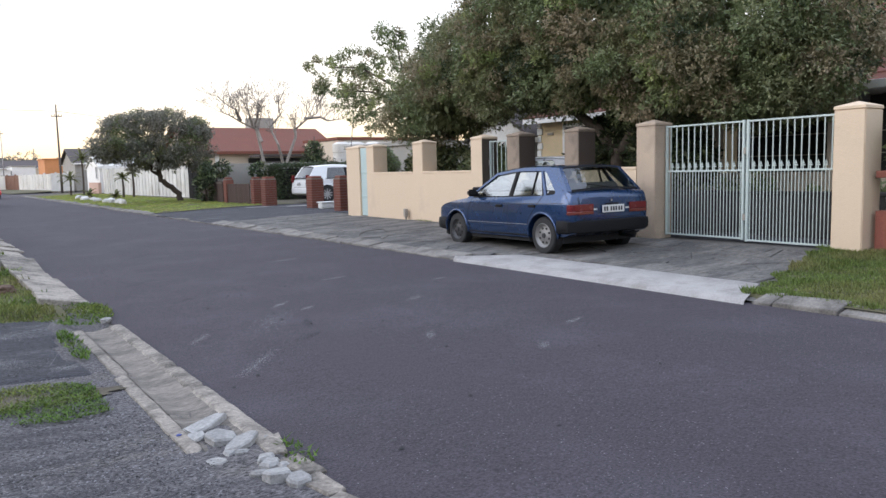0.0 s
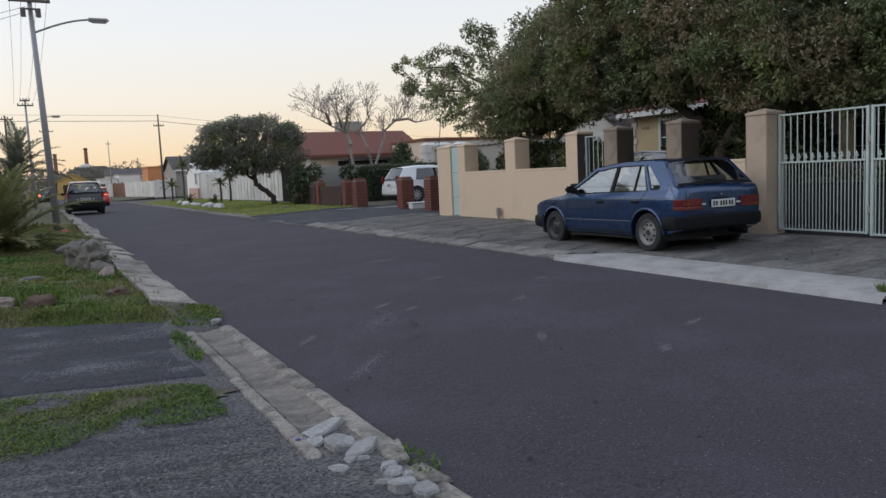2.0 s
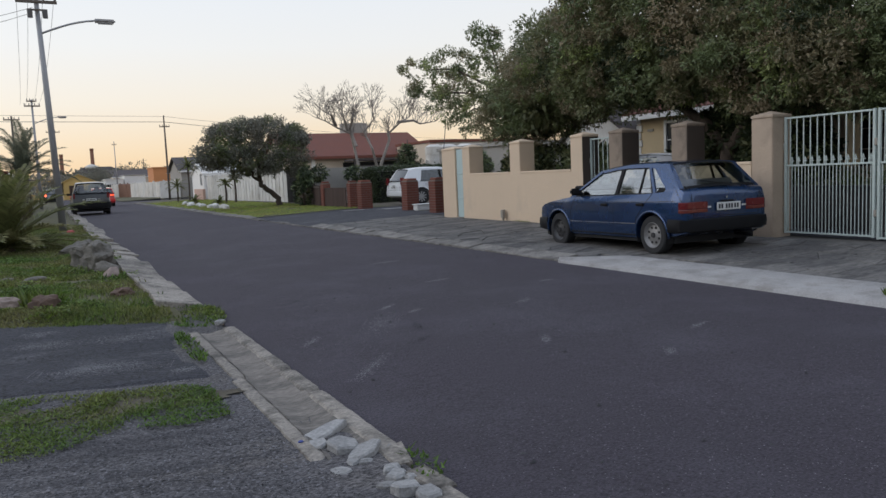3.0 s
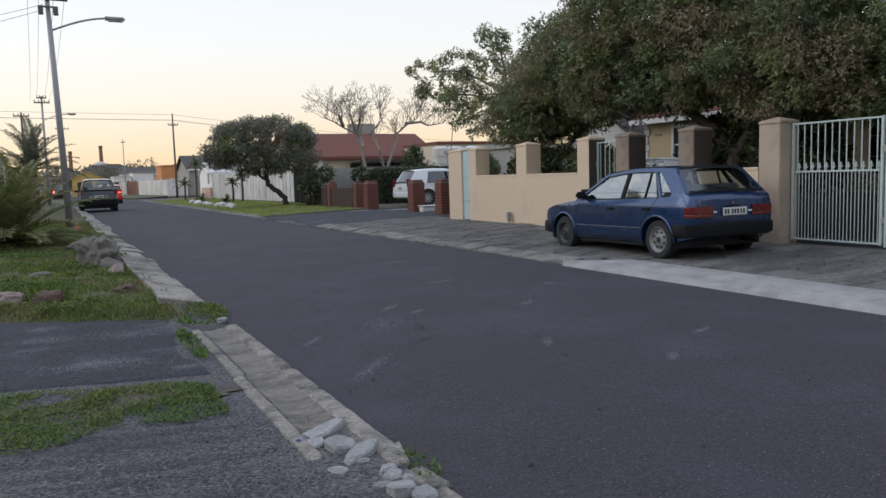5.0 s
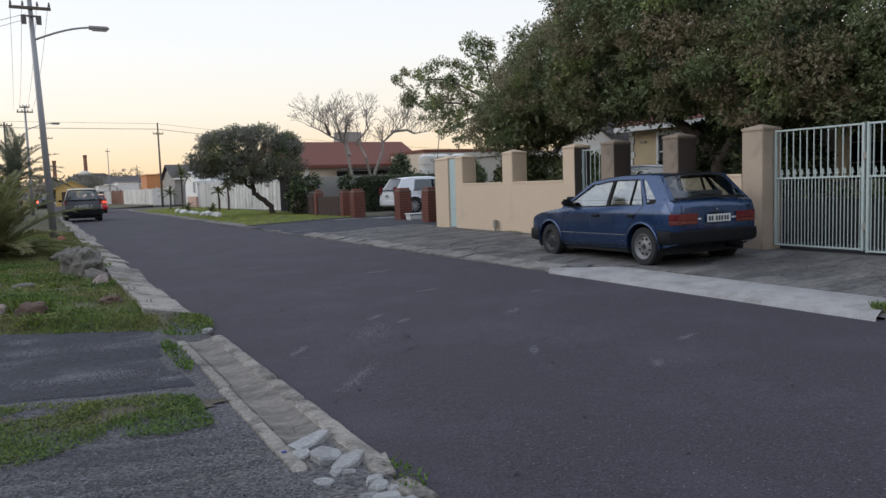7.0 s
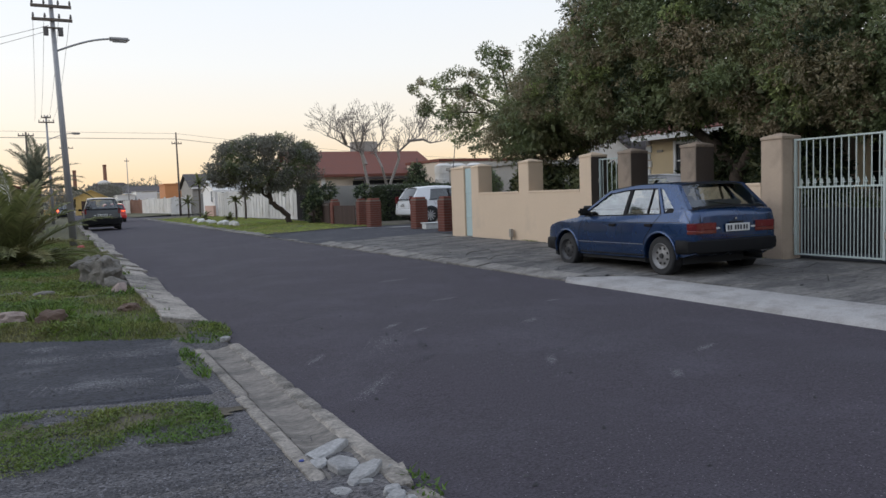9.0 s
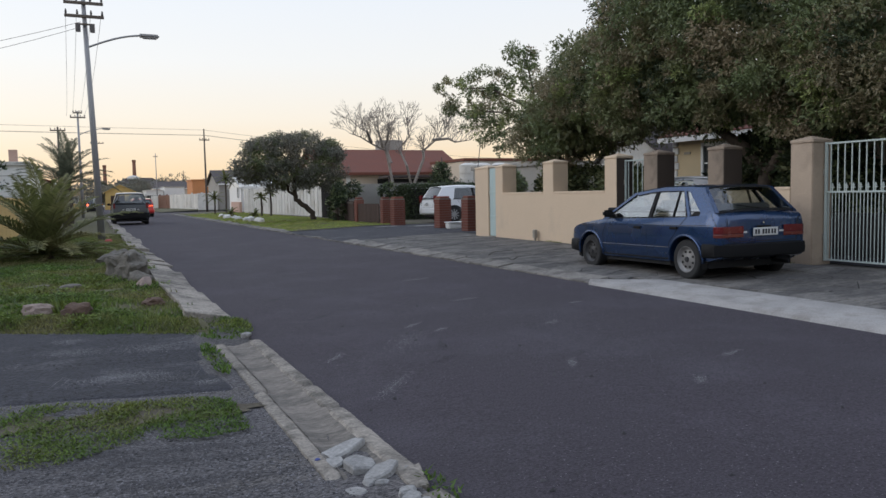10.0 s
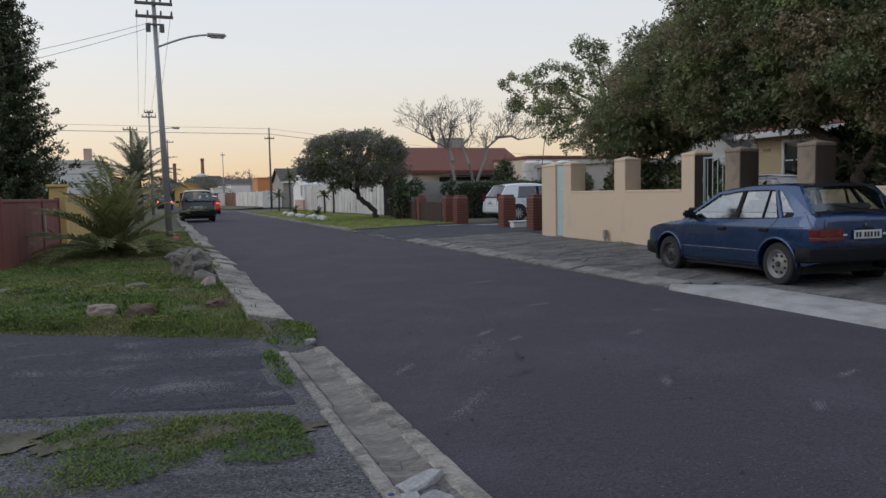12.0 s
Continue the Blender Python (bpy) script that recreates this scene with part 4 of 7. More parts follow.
OLD_HATCH = dict(L=3.80, W=1.645, paint=BLUE_CAR, rear_axle=0.625, front_axle=3.045, r=0.285, arch=0.34, sill=0.235, tumble=0.36, crease=0.765, bumper_side=0.45,
    shoulder=[(0, 0.60), (0.012, 0.80), (0.035, 0.885), (0.08, 0.925), (0.16, 0.93), (0.40, 0.905), (0.8, 0.880), (1.6, 0.862), (2.45, 0.848), (2.70, 0.838), (3.0, 0.805), (3.35, 0.755), (3.58, 0.705), (3.68, 0.66), (3.76, 0.56), (3.80, 0.42)],
    plan=[(0, 0.885), (0.015, 0.915), (0.04, 0.945), (0.09, 0.968), (0.2, 0.985), (0.6, 1.0), (2.7, 1.0), (3.2, 0.975), (3.5, 0.945), (3.68, 0.90), (3.76, 0.86), (3.80, 0.80)],
    roof=[(0.44, 1.298), (0.55, 1.312), (0.75, 1.322), (1.0, 1.326), (1.3, 1.322), (1.6, 1.306), (1.85, 1.277), (2.0, 1.250)],
    screen=[(2.70, 0.842), (1.99, 1.255)], hatch=[(0.11, 0.945), (0.45, 1.300)], bow=0.10, hatch_edge=BLUE_CAR, glass=SIDE_PANE, rear_glass=CLEAR_PANE,
    pillars=[[(2.70, 0.84), (1.99, 1.255), (1.90, 1.25), (2.50, 0.92), (2.53, 0.85)], [(0.11, 0.93), (0.44, 1.298), (0.72, 1.318), (0.80, 1.262), (0.715, 1.245), (0.385, 0.945), (0.40, 0.905)],
             [(1.99, 1.252), (1.3, 1.322), (0.66, 1.318), (0.78, 1.262), (1.35, 1.268), (1.62, 1.252), (1.90, 1.215)], [(0.845, 1.265), (0.80, 1.265), (0.575, 0.90), (0.62, 0.89)]],
    black_pillars=[[(1.515, 0.862), (1.475, 1.262), (1.405, 1.266), (1.435, 0.862)], [(0.955, 0.872), (0.945, 1.262), (0.925, 1.262), (0.93, 0.872)], [(0.66, 0.885), (0.85, 1.262), (0.83, 1.264), (0.615, 0.888)],
                   [(2.52, 0.85), (2.44, 0.93), (2.33, 0.875), (2.30, 0.85)], [(0.57, 0.905), (0.52, 0.955), (0.41, 0.965), (0.385, 0.94), (0.40, 0.91)], [(2.5, 0.848), (0.62, 0.882), (0.62, 0.898), (2.5, 0.866)],
                   [(1.90, 1.222), (1.62, 1.258), (1.35, 1.273), (0.78, 1.268), (0.78, 1.254), (1.35, 1.258), (1.62, 1.243), (1.90, 1.207)]],
    windows=[[(2.47, 0.855), (2.44, 0.93), (1.86, 1.225), (1.62, 1.256), (1.475, 1.266), (1.515, 0.86)], [(1.435, 0.862), (1.405, 1.268), (0.84, 1.266), (0.64, 0.885)], [(0.565, 0.90), (0.79, 1.262), (0.72, 1.246), (0.39, 0.945), (0.40, 0.91)]],
    lip=BLUE_CAR, rim=RIM_STEEL, front_rim=RIM_DARK, spokes=0, bumper_mat=TRIM_BLACK, bumpers=[("rear_bumper", 0.02, 0.27, 0.33, 0.525), ("front_bumper", 3.78, 3.42, 0.27, 0.49)],
    # The line along z 0.77 draws the crease's shade; the others are panel gaps.
    seam_crease_lines=[[(2.54, 0.84), (2.66, 0.62), (2.66, 0.42), (2.60, 0.26)], [(1.50, 0.86), (1.50, 0.27)], [(0.635, 0.885), (0.80, 0.70), (0.97, 0.52), (1.0, 0.27)], [(0.06, 0.78), (0.62, 0.768), (2.6, 0.765)], [(0.18, 0.93), (0.05, 0.78), (0.04, 0.56)]],
    strips=[(0.445, RIM_STEEL, 0.0045), (0.275, TRIM_BLACK, 0.012)], handles=[(1.72, 0.725), (0.86, 0.73)], handle_mat=TRIM_BLACK, mirror=(2.42, 0.93), mirror_mat=TRIM_BLACK,
    tail_lamps=[], wrap_lamps=[(0.36, 0.085, 0.655, 0.755, TAIL_RED), (0.36, 0.085, 0.605, 0.653, TAIL_AMBER)], head_lamps=[(0.40, 0.68, 0.55, 0.665)], plate=(0.02, 0.675))
NEW_HATCH = dict({k: v for k, v in OLD_HATCH.items() if k not in ("front_rim", "crease", "bumper_side", "wrap_lamps")}, L=4.05, W=1.75, paint=RED_CAR, rear_axle=0.72, front_axle=3.27, r=0.31, arch=0.355, sill=0.22, tumble=0.34,
    shoulder=[(0, 0.66), (0.05, 0.95), (0.12, 1.0), (0.9, 0.98), (2.9, 0.93), (3.3, 0.90), (3.75, 0.80), (3.95, 0.68), (4.05, 0.48)],
    plan=[(0, 0.90), (0.1, 0.95), (0.5, 0.99), (1.2, 1.0), (3.0, 1.0), (3.6, 0.95), (3.9, 0.88), (4.05, 0.78)],
    roof=[(0.22, 1.385), (0.6, 1.42), (1.3, 1.455), (1.8, 1.45), (2.2, 1.40)],
    screen=[(3.05, 0.93), (2.18, 1.405)], hatch=[(0.10, 1.0), (0.30, 1.385)], hatch_edge=RED_CAR, rear_glass=TINTED_PANE, glass=TINTED_PANE,
    pillars=[[(3.05, 0.93), (2.18, 1.405), (2.08, 1.40), (2.92, 0.93)], [(0.10, 0.99), (0.30, 1.38), (0.95, 1.42), (0.75, 1.25), (0.62, 1.0)], [(2.18, 1.41), (0.8, 1.43), (0.8, 1.385), (2.1, 1.365)]],
    black_pillars=[[(1.88, 0.95), (1.86, 1.38), (1.76, 1.38), (1.76, 0.95)]],
    windows=[[(2.92, 0.935), (2.10, 1.375), (1.87, 1.39), (1.88, 0.95)], [(1.76, 0.955), (1.76, 1.39), (0.9, 1.395), (0.66, 1.0)]],
    lip=RED_CAR, rim=RIM_DARK, spokes=5, bumper_mat=RED_CAR, bumpers=[("rear_bumper", 0.02, 0.35, 0.36, 0.60), ("front_bumper", 4.0, 3.65, 0.25, 0.52)],
    seam_crease_lines=[[(2.85, 0.9), (2.82, 0.3)], [(1.82, 0.93), (1.82, 0.28)], [(0.98, 0.95), (1.1, 0.6), (1.14, 0.3)]], strips=[(0.24, TRIM_BLACK, 0.02), (0.84, RED_CAR, 0.01)],
    handles=[(2.0, 0.83), (1.15, 0.85)], handle_mat=RED_CAR, mirror=(2.75, 1.0), mirror_mat=TRIM_BLACK, tail_lamps=[(0.48, 0.80, 0.82, 0.93, TAIL_RED), (0.50, 0.79, 0.845, 0.905, LIT_TAIL)],
    head_lamps=[(0.45, 0.72, 0.62, 0.74)], plate=(0.0, 0.60))
DARK_WAGON = dict(NEW_HATCH, paint=DARK_CAR, W=1.72, tumble=0.36,
    roof=[(0.20, 1.50), (0.6, 1.55), (1.3, 1.57), (1.9, 1.555), (2.3, 1.50)], screen=[(3.05, 0.95), (2.28, 1.505)], hatch=[(0.10, 1.0), (0.26, 1.50)],
    pillars=[[(3.05, 0.93), (2.28, 1.505), (2.18, 1.50), (2.92, 0.93)], [(0.10, 0.99), (0.26, 1.50), (0.75, 1.53), (0.62, 1.35), (0.55, 1.0)], [(2.28, 1.51), (0.7, 1.55), (0.7, 1.49), (2.2, 1.465)]],
    black_pillars=[[(1.88, 0.95), (1.86, 1.48), (1.76, 1.48), (1.76, 0.95)]],
    windows=[[(2.92, 0.935), (2.20, 1.47), (1.87, 1.49), (1.88, 0.95)], [(1.76, 0.955), (1.76, 1.49), (0.72, 1.49), (0.58, 1.0)]],
    lip=DARK_CAR, bumper_mat=TRIM_BLACK, rear_glass=CLEAR_PANE, glass=CLEAR_PANE, hatch_edge=DARK_CAR, strips=[(0.50, TRIM_BLACK, 0.02)], handle_mat=DARK_CAR,
    tail_lamps=[(0.70, 0.80, 0.80, 1.05, TAIL_RED)], plate=(0.0, 0.74), bumpers=[("rear_bumper", 0.02, 0.35, 0.34, 0.60), ("front_bumper", 4.0, 3.65, 0.25, 0.52)])
OFF_ROADER = dict(DARK_WAGON, paint=WHITE_CAR, L=4.3, W=1.82, r=0.375, arch=0.43, rear_axle=0.92, front_axle=3.45, sill=0.30,
    shoulder=[(0, 0.70), (0.05, 1.0), (0.12, 1.06), (0.9, 1.05), (3.0, 1.02), (3.4, 1.0), (3.95, 0.92), (4.2, 0.80), (4.3, 0.55)],
    plan=[(0, 0.92), (0.1, 0.96), (0.5, 0.99), (1.2, 1.0), (3.2, 1.0), (3.8, 0.95), (4.15, 0.88), (4.3, 0.80)],
    roof=[(0.44, 1.60), (0.8, 1.65), (1.4, 1.68), (2.0, 1.665), (2.4, 1.61)], screen=[(3.1, 1.02), (2.38, 1.615)], hatch=[(0.08, 1.06), (0.46, 1.60)],
    pillars=[[(3.1, 1.02), (2.38, 1.615), (2.28, 1.61), (2.98, 1.02)], [(0.08, 1.05), (0.45, 1.60), (1.15, 1.66), (1.05, 1.56), (0.92, 1.10), (0.85, 1.05)], [(2.38, 1.62), (1.4, 1.67), (0.75, 1.64), (0.95, 1.56), (2.3, 1.57)]],
    black_pillars=[[(2.0, 1.04), (1.98, 1.58), (1.88, 1.58), (1.88, 1.04)]],
    windows=[[(2.98, 1.03), (2.30, 1.57), (1.99, 1.59), (2.0, 1.04)], [(1.88, 1.045), (1.88, 1.585), (1.05, 1.57), (0.90, 1.08)]],
    glass=TINTED_PANE, rear_glass=TINTED_PANE, hatch_edge=WHITE_CAR, lip=WHITE_CAR, rim=ALLOY, spokes=10, bumper_mat=WHITE_CAR, mirror=(2.85, 1.1), mirror_mat=WHITE_CAR, handle_mat=WHITE_CAR,
    handles=[(2.12, 0.93), (1.25, 0.95)], seam_crease_lines=[[(2.95, 1.0), (2.92, 0.4)], [(1.94, 1.02), (1.94, 0.36)], [(1.1, 1.03), (1.3, 0.6), (1.36, 0.36)]], strips=[(0.45, TRIM_BLACK, 0.015)],
    tail_lamps=[(0.68, 0.84, 0.92, 1.25, TAIL_RED)], head_lamps=[(0.5, 0.76, 0.72, 0.86)], plate=(0.0, 0.82), bumpers=[("rear_bumper", 0.02, 0.4, 0.42, 0.68), ("front_bumper", 4.25, 3.9, 0.36, 0.62)])

blue = car("hatchback_car", "dark blue old five-door hatchback parked on the paved verge, steel wheels", OLD_HATCH, 8.773, 9.161, 0.06, -3.4)
blue.rotation_euler.x = radians(-0.7)     # the verge falls away under its front wheels
blue.location.z = 0.045
for a, b in (((1.20, 0.35), (1.17, 0.42)), ((1.17, 0.36), (1.12, 0.38)), ((1.11, 0.35), (1.08, 0.43)), ((1.06, 0.35), (0.99, 0.38))):
    p0, p1 = [(-0.80, s - 3.80 / 2, q) for s, q in (a, b)]
    vv, ff = tube([p0, p1], 0.005, 4)
    raw("side_script", vv, ff, PLATE, blue, "faded pale script bar")
car("red_hatchback_car", "bright red modern hatchback on the street, brake lamps lit", NEW_HATCH, 4.1, 63.0, 0.015, 0.0)
car("estate_car", "charcoal small estate car parked at the kerb", DARK_WAGON, 2.44, 44.6, 0.02, 0.0).scale = (1.06, 1.03, 1.08)
car("parked_car", "dark estate car parked further along the kerb", dict(DARK_WAGON, paint=SILVER_CAR, tail_lamps=[(0.66, 0.80, 0.80, 1.0, LIT_TAIL)]), 1.0, 92, 0.02, 0.0)
off_road = car("off_roader_car", "white off-road estate car parked in a driveway", OFF_ROADER, 12.9 + 2.15, 27.3 + 0.9, 0.13, -90.0)
off_road.scale = (0.92, 0.92, 0.90)
car("yard_car", "dark grey hatchback parked in the yard behind the wall", dict(NEW_HATCH, paint=SILVER_CAR, lip=SILVER_CAR, bumper_mat=SILVER_CAR, hatch_edge=SILVER_CAR, glass=CLEAR_PANE, rear_glass=CLEAR_PANE), 12.7, 13.2, 0.145, 0.0)


# ---- trees, palms and hedges ----
def limb(rng, a, b, r0, r1, bend=0.15, n=7):
    a, b = Vector(a), Vector(b)
    off = Vector(rng.normal(size=3)) * bend * (b - a).length
    pts = [a.lerp(b, k / n) + off * math.sin(math.pi * k / n) + Vector(rng.normal(size=3)) * 0.02 * (b - a).length * (0 < k < n) for k in range(n + 1)]
    return tube(pts, [r0 + (r1 - r0) * k / n for k in range(n + 1)], 8), pts


def leafy_tree(name, label, base, limbs, lobes, counts, leaf_size, mats, seed, flat_bottom=None, gap=0.0, bark=BARK, droop=0.25):
    """A trunk with limbs that reach into a crown of many small leaves."""
    rng = np.random.default_rng(seed)
    t = thing(name, *base, 0, label, "tree")
    o = Vector(base)
    wood = []
    for a, b, r0, r1, bend in limbs:
        w, pts = limb(rng, Vector(a) - o, Vector(b) - o, r0, r1, bend)
        wood.append(w)
        for k in range(3):
            c = pts[3 + k] + Vector(rng.normal(size=3)) * 0.4 + Vector((0, 0, 0.25))
            if r0 < 0.13:
                wood.append(limb(rng, pts[3 + k], c, r1 * 0.8, 0.012, 0.1, 4)[0])
    v, f = join(wood)
    raw("trunk", v, f, bark, t, smooth=True)
    for k, (m, cnt, sh) in enumerate(zip(mats, counts, (0.35, 0.18, 0.5))):
        lv, lf = leaf_cloud(rng, [((Vector(c) - o)[:], r) for c, r in lobes], cnt, leaf_size, sh, droop, gap, flat_bottom=None if flat_bottom is None else flat_bottom - base[2])
        leaf_mesh("crown", lv, lf, m, t)
    return t


def clumps(rng, lobes, n, size, low=None):
    """Small tufts strewn over the outside of a crown made of larger lobes."""
    c, r = np.array([q[0] for q in lobes], float), np.array([q[1] for q in lobes], float)
    area = r[:, 0] * r[:, 1] + r[:, 1] * r[:, 2] + r[:, 0] * r[:, 2]
    made = []
    while len(made) < n:
        i = rng.choice(len(lobes), p=area / area.sum())
        d = rng.normal(size=3)
        d /= np.linalg.norm(d)
        p = c[i] + d * r[i] * (0.90 + 0.14 * rng.random())
        if low is not None and p[2] < low(p[1]) + 0.12 * rng.random():
            continue
        if (np.linalg.norm((p - c) / r, axis=1) < 0.86).any():
            continue
        k = size * (0.55 + 0.9 * rng.random() ** 1.5)
        made.append((p + d * k * 0.25, (k * (0.8 + 0.4 * rng.random()), k * (0.8 + 0.4 * rng.random()), k * (0.55 + 0.3 * rng.random()))))
    return made


def clump_tree(name, label, base, limbs, lobes, sets, seed, core=None, low=None, bark=BARK, leaf_droop=0.15, twig=0.0):
    """A trunk with limbs, and a crown built tuft by tuft. sets: (material, tufts, tuft size, sprays, leaf length)."""
    rng = np.random.default_rng(seed)
    t = thing(name, *base, 0, label, "tree")
    o = Vector(base)
    local = [((Vector(c) - o)[:], r) for c, r in lobes]
    low_ = None if low is None else (lambda y: low(y + o.y) - o.z)
    wood = []
    for pts, r0, r1 in limbs:
        p = [Vector(q) - o for q in pts]
        path = []
        for a, b in zip(p[:-1], p[1:]):
            path += [a.lerp(b, k / 3) + Vector(rng.normal(size=3)) * 0.02 for k in range(3)]
        path.append(p[-1])
        wood.append(tube(path, [r0 + (r1 - r0) * k / (len(path) - 1) for k in range(len(path))], 8))
        for k in range(int(twig)):
            a = path[len(path) // 2 + int(rng.integers(0, len(path) // 2))]
            b = a + Vector(np.clip(rng.normal(size=3), -1.2, 1.2)) * 0.28 + Vector((0, 0, 0.08))
            wood.append(tube([a, a.lerp(b, 0.5) + Vector((0, 0, 0.06)), b], [r1 * 0.8, r1 * 0.5, 0.008], 5))
    raw("trunk", *join(wood), bark, t, smooth=True)
    for mat, n, size, sprays, leaf in sets:
        v, f = leaf_cloud(rng, clumps(rng, local, n, size, low_), sprays, leaf, 0.75, leaf_droop, per=6)
        leaf_mesh("crown", v, f, mat, t)
    if core:
        v, f = leaf_cloud(rng, [(c, tuple(k * 0.82 for k in r)) for c, r in local], core[0], core[1], 0.5, 0.2, per=4)
        leaf_mesh("inner_leaves", v, f, LEAF, t)
    return t


BIG = [((12.4, 7.7, 3.55), (1.7, 2.1, 1.35)), ((12.4, 10.5, 4.4), (2.0, 2.8, 2.0)), ((12.5, 12.5, 4.5), (2.0, 2.3, 1.85)), ((12.4, 14.8, 3.85), (1.7, 1.8, 1.25)), ((12.3, 16.9, 3.45), (1.2, 1.3, 0.9)),
       ((12.0, 17.0, 2.75), (1.1, 1.4, 0.6)), ((11.7, 15.6, 2.85), (1.1, 1.2, 0.62)), ((11.5, 12.6, 3.5), (1.1, 1.8, 0.7)), ((11.5, 10.3, 3.2), (1.1, 1.7, 0.7)), ((11.6, 7.8, 2.85), (1.1, 1.7, 0.7)), ((12.3, 6.5, 3.0), (1.3, 0.9, 0.85))]
crown_foot = line([(5.0, 2.15), (8.5, 2.2), (9.8, 2.25), (10.5, 2.60), (11.2, 2.68), (12.4, 2.74), (13.4, 2.88), (14.6, 2.80), (15.4, 2.38), (16.8, 2.0), (18.2, 2.45), (20.0, 2.7)])
clump_tree("broadleaf_tree", "large spreading evergreen tree with dark bronze-green leaves behind the wall", (12.4, 10.45, 0.14),
           [([(12.4, 10.45, 0.14), (12.38, 10.55, 0.9), (12.4, 10.56, 1.7)], 0.19, 0.15), ([(12.4, 10.56, 1.6), (12.4, 11.1, 2.1), (12.4, 11.6, 2.42), (12.35, 12.3, 2.85), (12.4, 14.5, 3.6), (12.4, 17.6, 4.0)], 0.13, 0.05),
            ([(12.4, 10.5, 1.6), (12.4, 10.2, 1.93), (12.4, 9.8, 2.15), (12.5, 9.0, 2.6), (12.3, 7.2, 3.3)], 0.12, 0.05), ([(12.4, 10.5, 1.5), (12.9, 10.9, 2.6), (13.2, 11.5, 4.2), (12.9, 12.4, 5.6)], 0.12, 0.04),
            ([(12.4, 9.9, 2.05), (11.9, 9.6, 2.3), (11.6, 9.4, 2.8)], 0.06, 0.03)],
           BIG, [(LEAF, 520, 0.40, 42000, 0.064), (LEAF_BROWN, 330, 0.32, 22000, 0.058), (LEAF_FRESH, 90, 0.26, 5200, 0.064), (LEAF_HEDGE, 90, 0.36, 5000, 0.07)], 11, core=(9000, 0.16), low=crown_foot)
SPRAY = [((12.3, 19.3, 5.25), (0.45, 0.55, 0.3)), ((12.3, 20.2, 4.5), (0.6, 0.9, 0.42)), ((12.3, 21.6, 4.95), (0.6, 1.1, 0.30)), ((12.3, 23.5, 5.0), (0.6, 1.2, 0.26)), ((12.3, 22.7, 4.35), (0.6, 1.3, 0.28)), ((12.3, 20.9, 3.85), (0.6, 1.1, 0.36)),
         ((12.3, 22.5, 3.75), (0.5, 0.8, 0.22)), ((12.2, 20.0, 3.2), (0.5, 0.7, 0.40)), ((12.2, 21.2, 3.0), (0.4, 0.4, 0.40))]
clump_tree("sparse_tree", "thin evergreen tree with open drooping leaf sprays beside the larger crown", (12.9, 18.6, 0.14),
           [([(12.9, 18.6, 0.14), (12.8, 18.4, 1.6), (12.5, 18.5, 3.0)], 0.10, 0.08), ([(12.5, 18.5, 2.9), (12.4, 19.4, 3.9), (12.3, 21.2, 4.6), (12.3, 23.6, 4.95)], 0.06, 0.015), ([(12.4, 18.8, 3.3), (12.3, 20.6, 3.8), (12.3, 22.8, 4.1)], 0.045, 0.012),
            ([(12.4, 18.9, 3.5), (12.4, 19.0, 4.6), (12.3, 19.3, 5.3)], 0.04, 0.012), ([(12.4, 18.7, 3.0), (12.2, 20.0, 3.3), (12.2, 21.2, 2.9)], 0.04, 0.01)],
           SPRAY, [(LEAF, 120, 0.21, 2000, 0.085), (LEAF_FRESH, 22, 0.17, 260, 0.085), (LEAF_BROWN, 30, 0.18, 320, 0.08)], 12, leaf_droop=0.4, twig=4)
leafy_tree("yard_shrub", "low dark shrub behind the boundary wall", (11.6, 14.0, 0.14), [((11.6, 14.0, 0.14), (11.6, 14.0, 1.2), 0.05, 0.03, 0.05)],
           [((11.6, 13.8, 1.2), (0.6, 1.0, 0.65)), ((11.5, 16.3, 1.3), (0.5, 0.7, 0.6)), ((12.4, 15.6, 1.2), (0.7, 1.4, 0.72))], (1800, 700), 0.13, (LEAF, LEAF_HEDGE), 13)
# Dark foliage added in place of the shaded opening behind this bay.
leafy_tree("yard_shrub", "dark leafy shrub standing by the yard pillars", (12.2, 9.3, 0.14), [((12.2, 9.3, 0.14), (12.2, 9.3, 1.3), 0.05, 0.03, 0.05)],
           [((12.3, 9.2, 1.4), (0.7, 0.9, 0.9)), ((12.9, 10.9, 1.5), (0.6, 1.1, 1.0)), ((13.0, 12.0, 1.3), (0.5, 0.5, 0.8))], (4200, 700), 0.13, (LEAF_HEDGE, LEAF), 14)
MT = (10.6, 36.5, 0.1)
UMBRELLA = [((10.0, 36.5, 3.05), (1.9, 1.5, 1.25)), ((9.0, 36.5, 3.2), (1.4, 1.4, 1.05)), ((11.3, 36.5, 2.9), (0.85, 1.1, 0.95)), ((7.75, 36.4, 2.95), (0.85, 1.0, 0.60)), ((8.2, 36.5, 3.45), (0.8, 1.0, 0.55)), ((8.6, 36.3, 2.45), (1.1, 1.1, 0.55)), ((10.6, 36.3, 2.35), (1.2, 1.1, 0.6)), ((7.4, 36.3, 2.55), (0.5, 0.7, 0.35))]
umbrella_foot = lambda y: 1.72  # noqa: E731
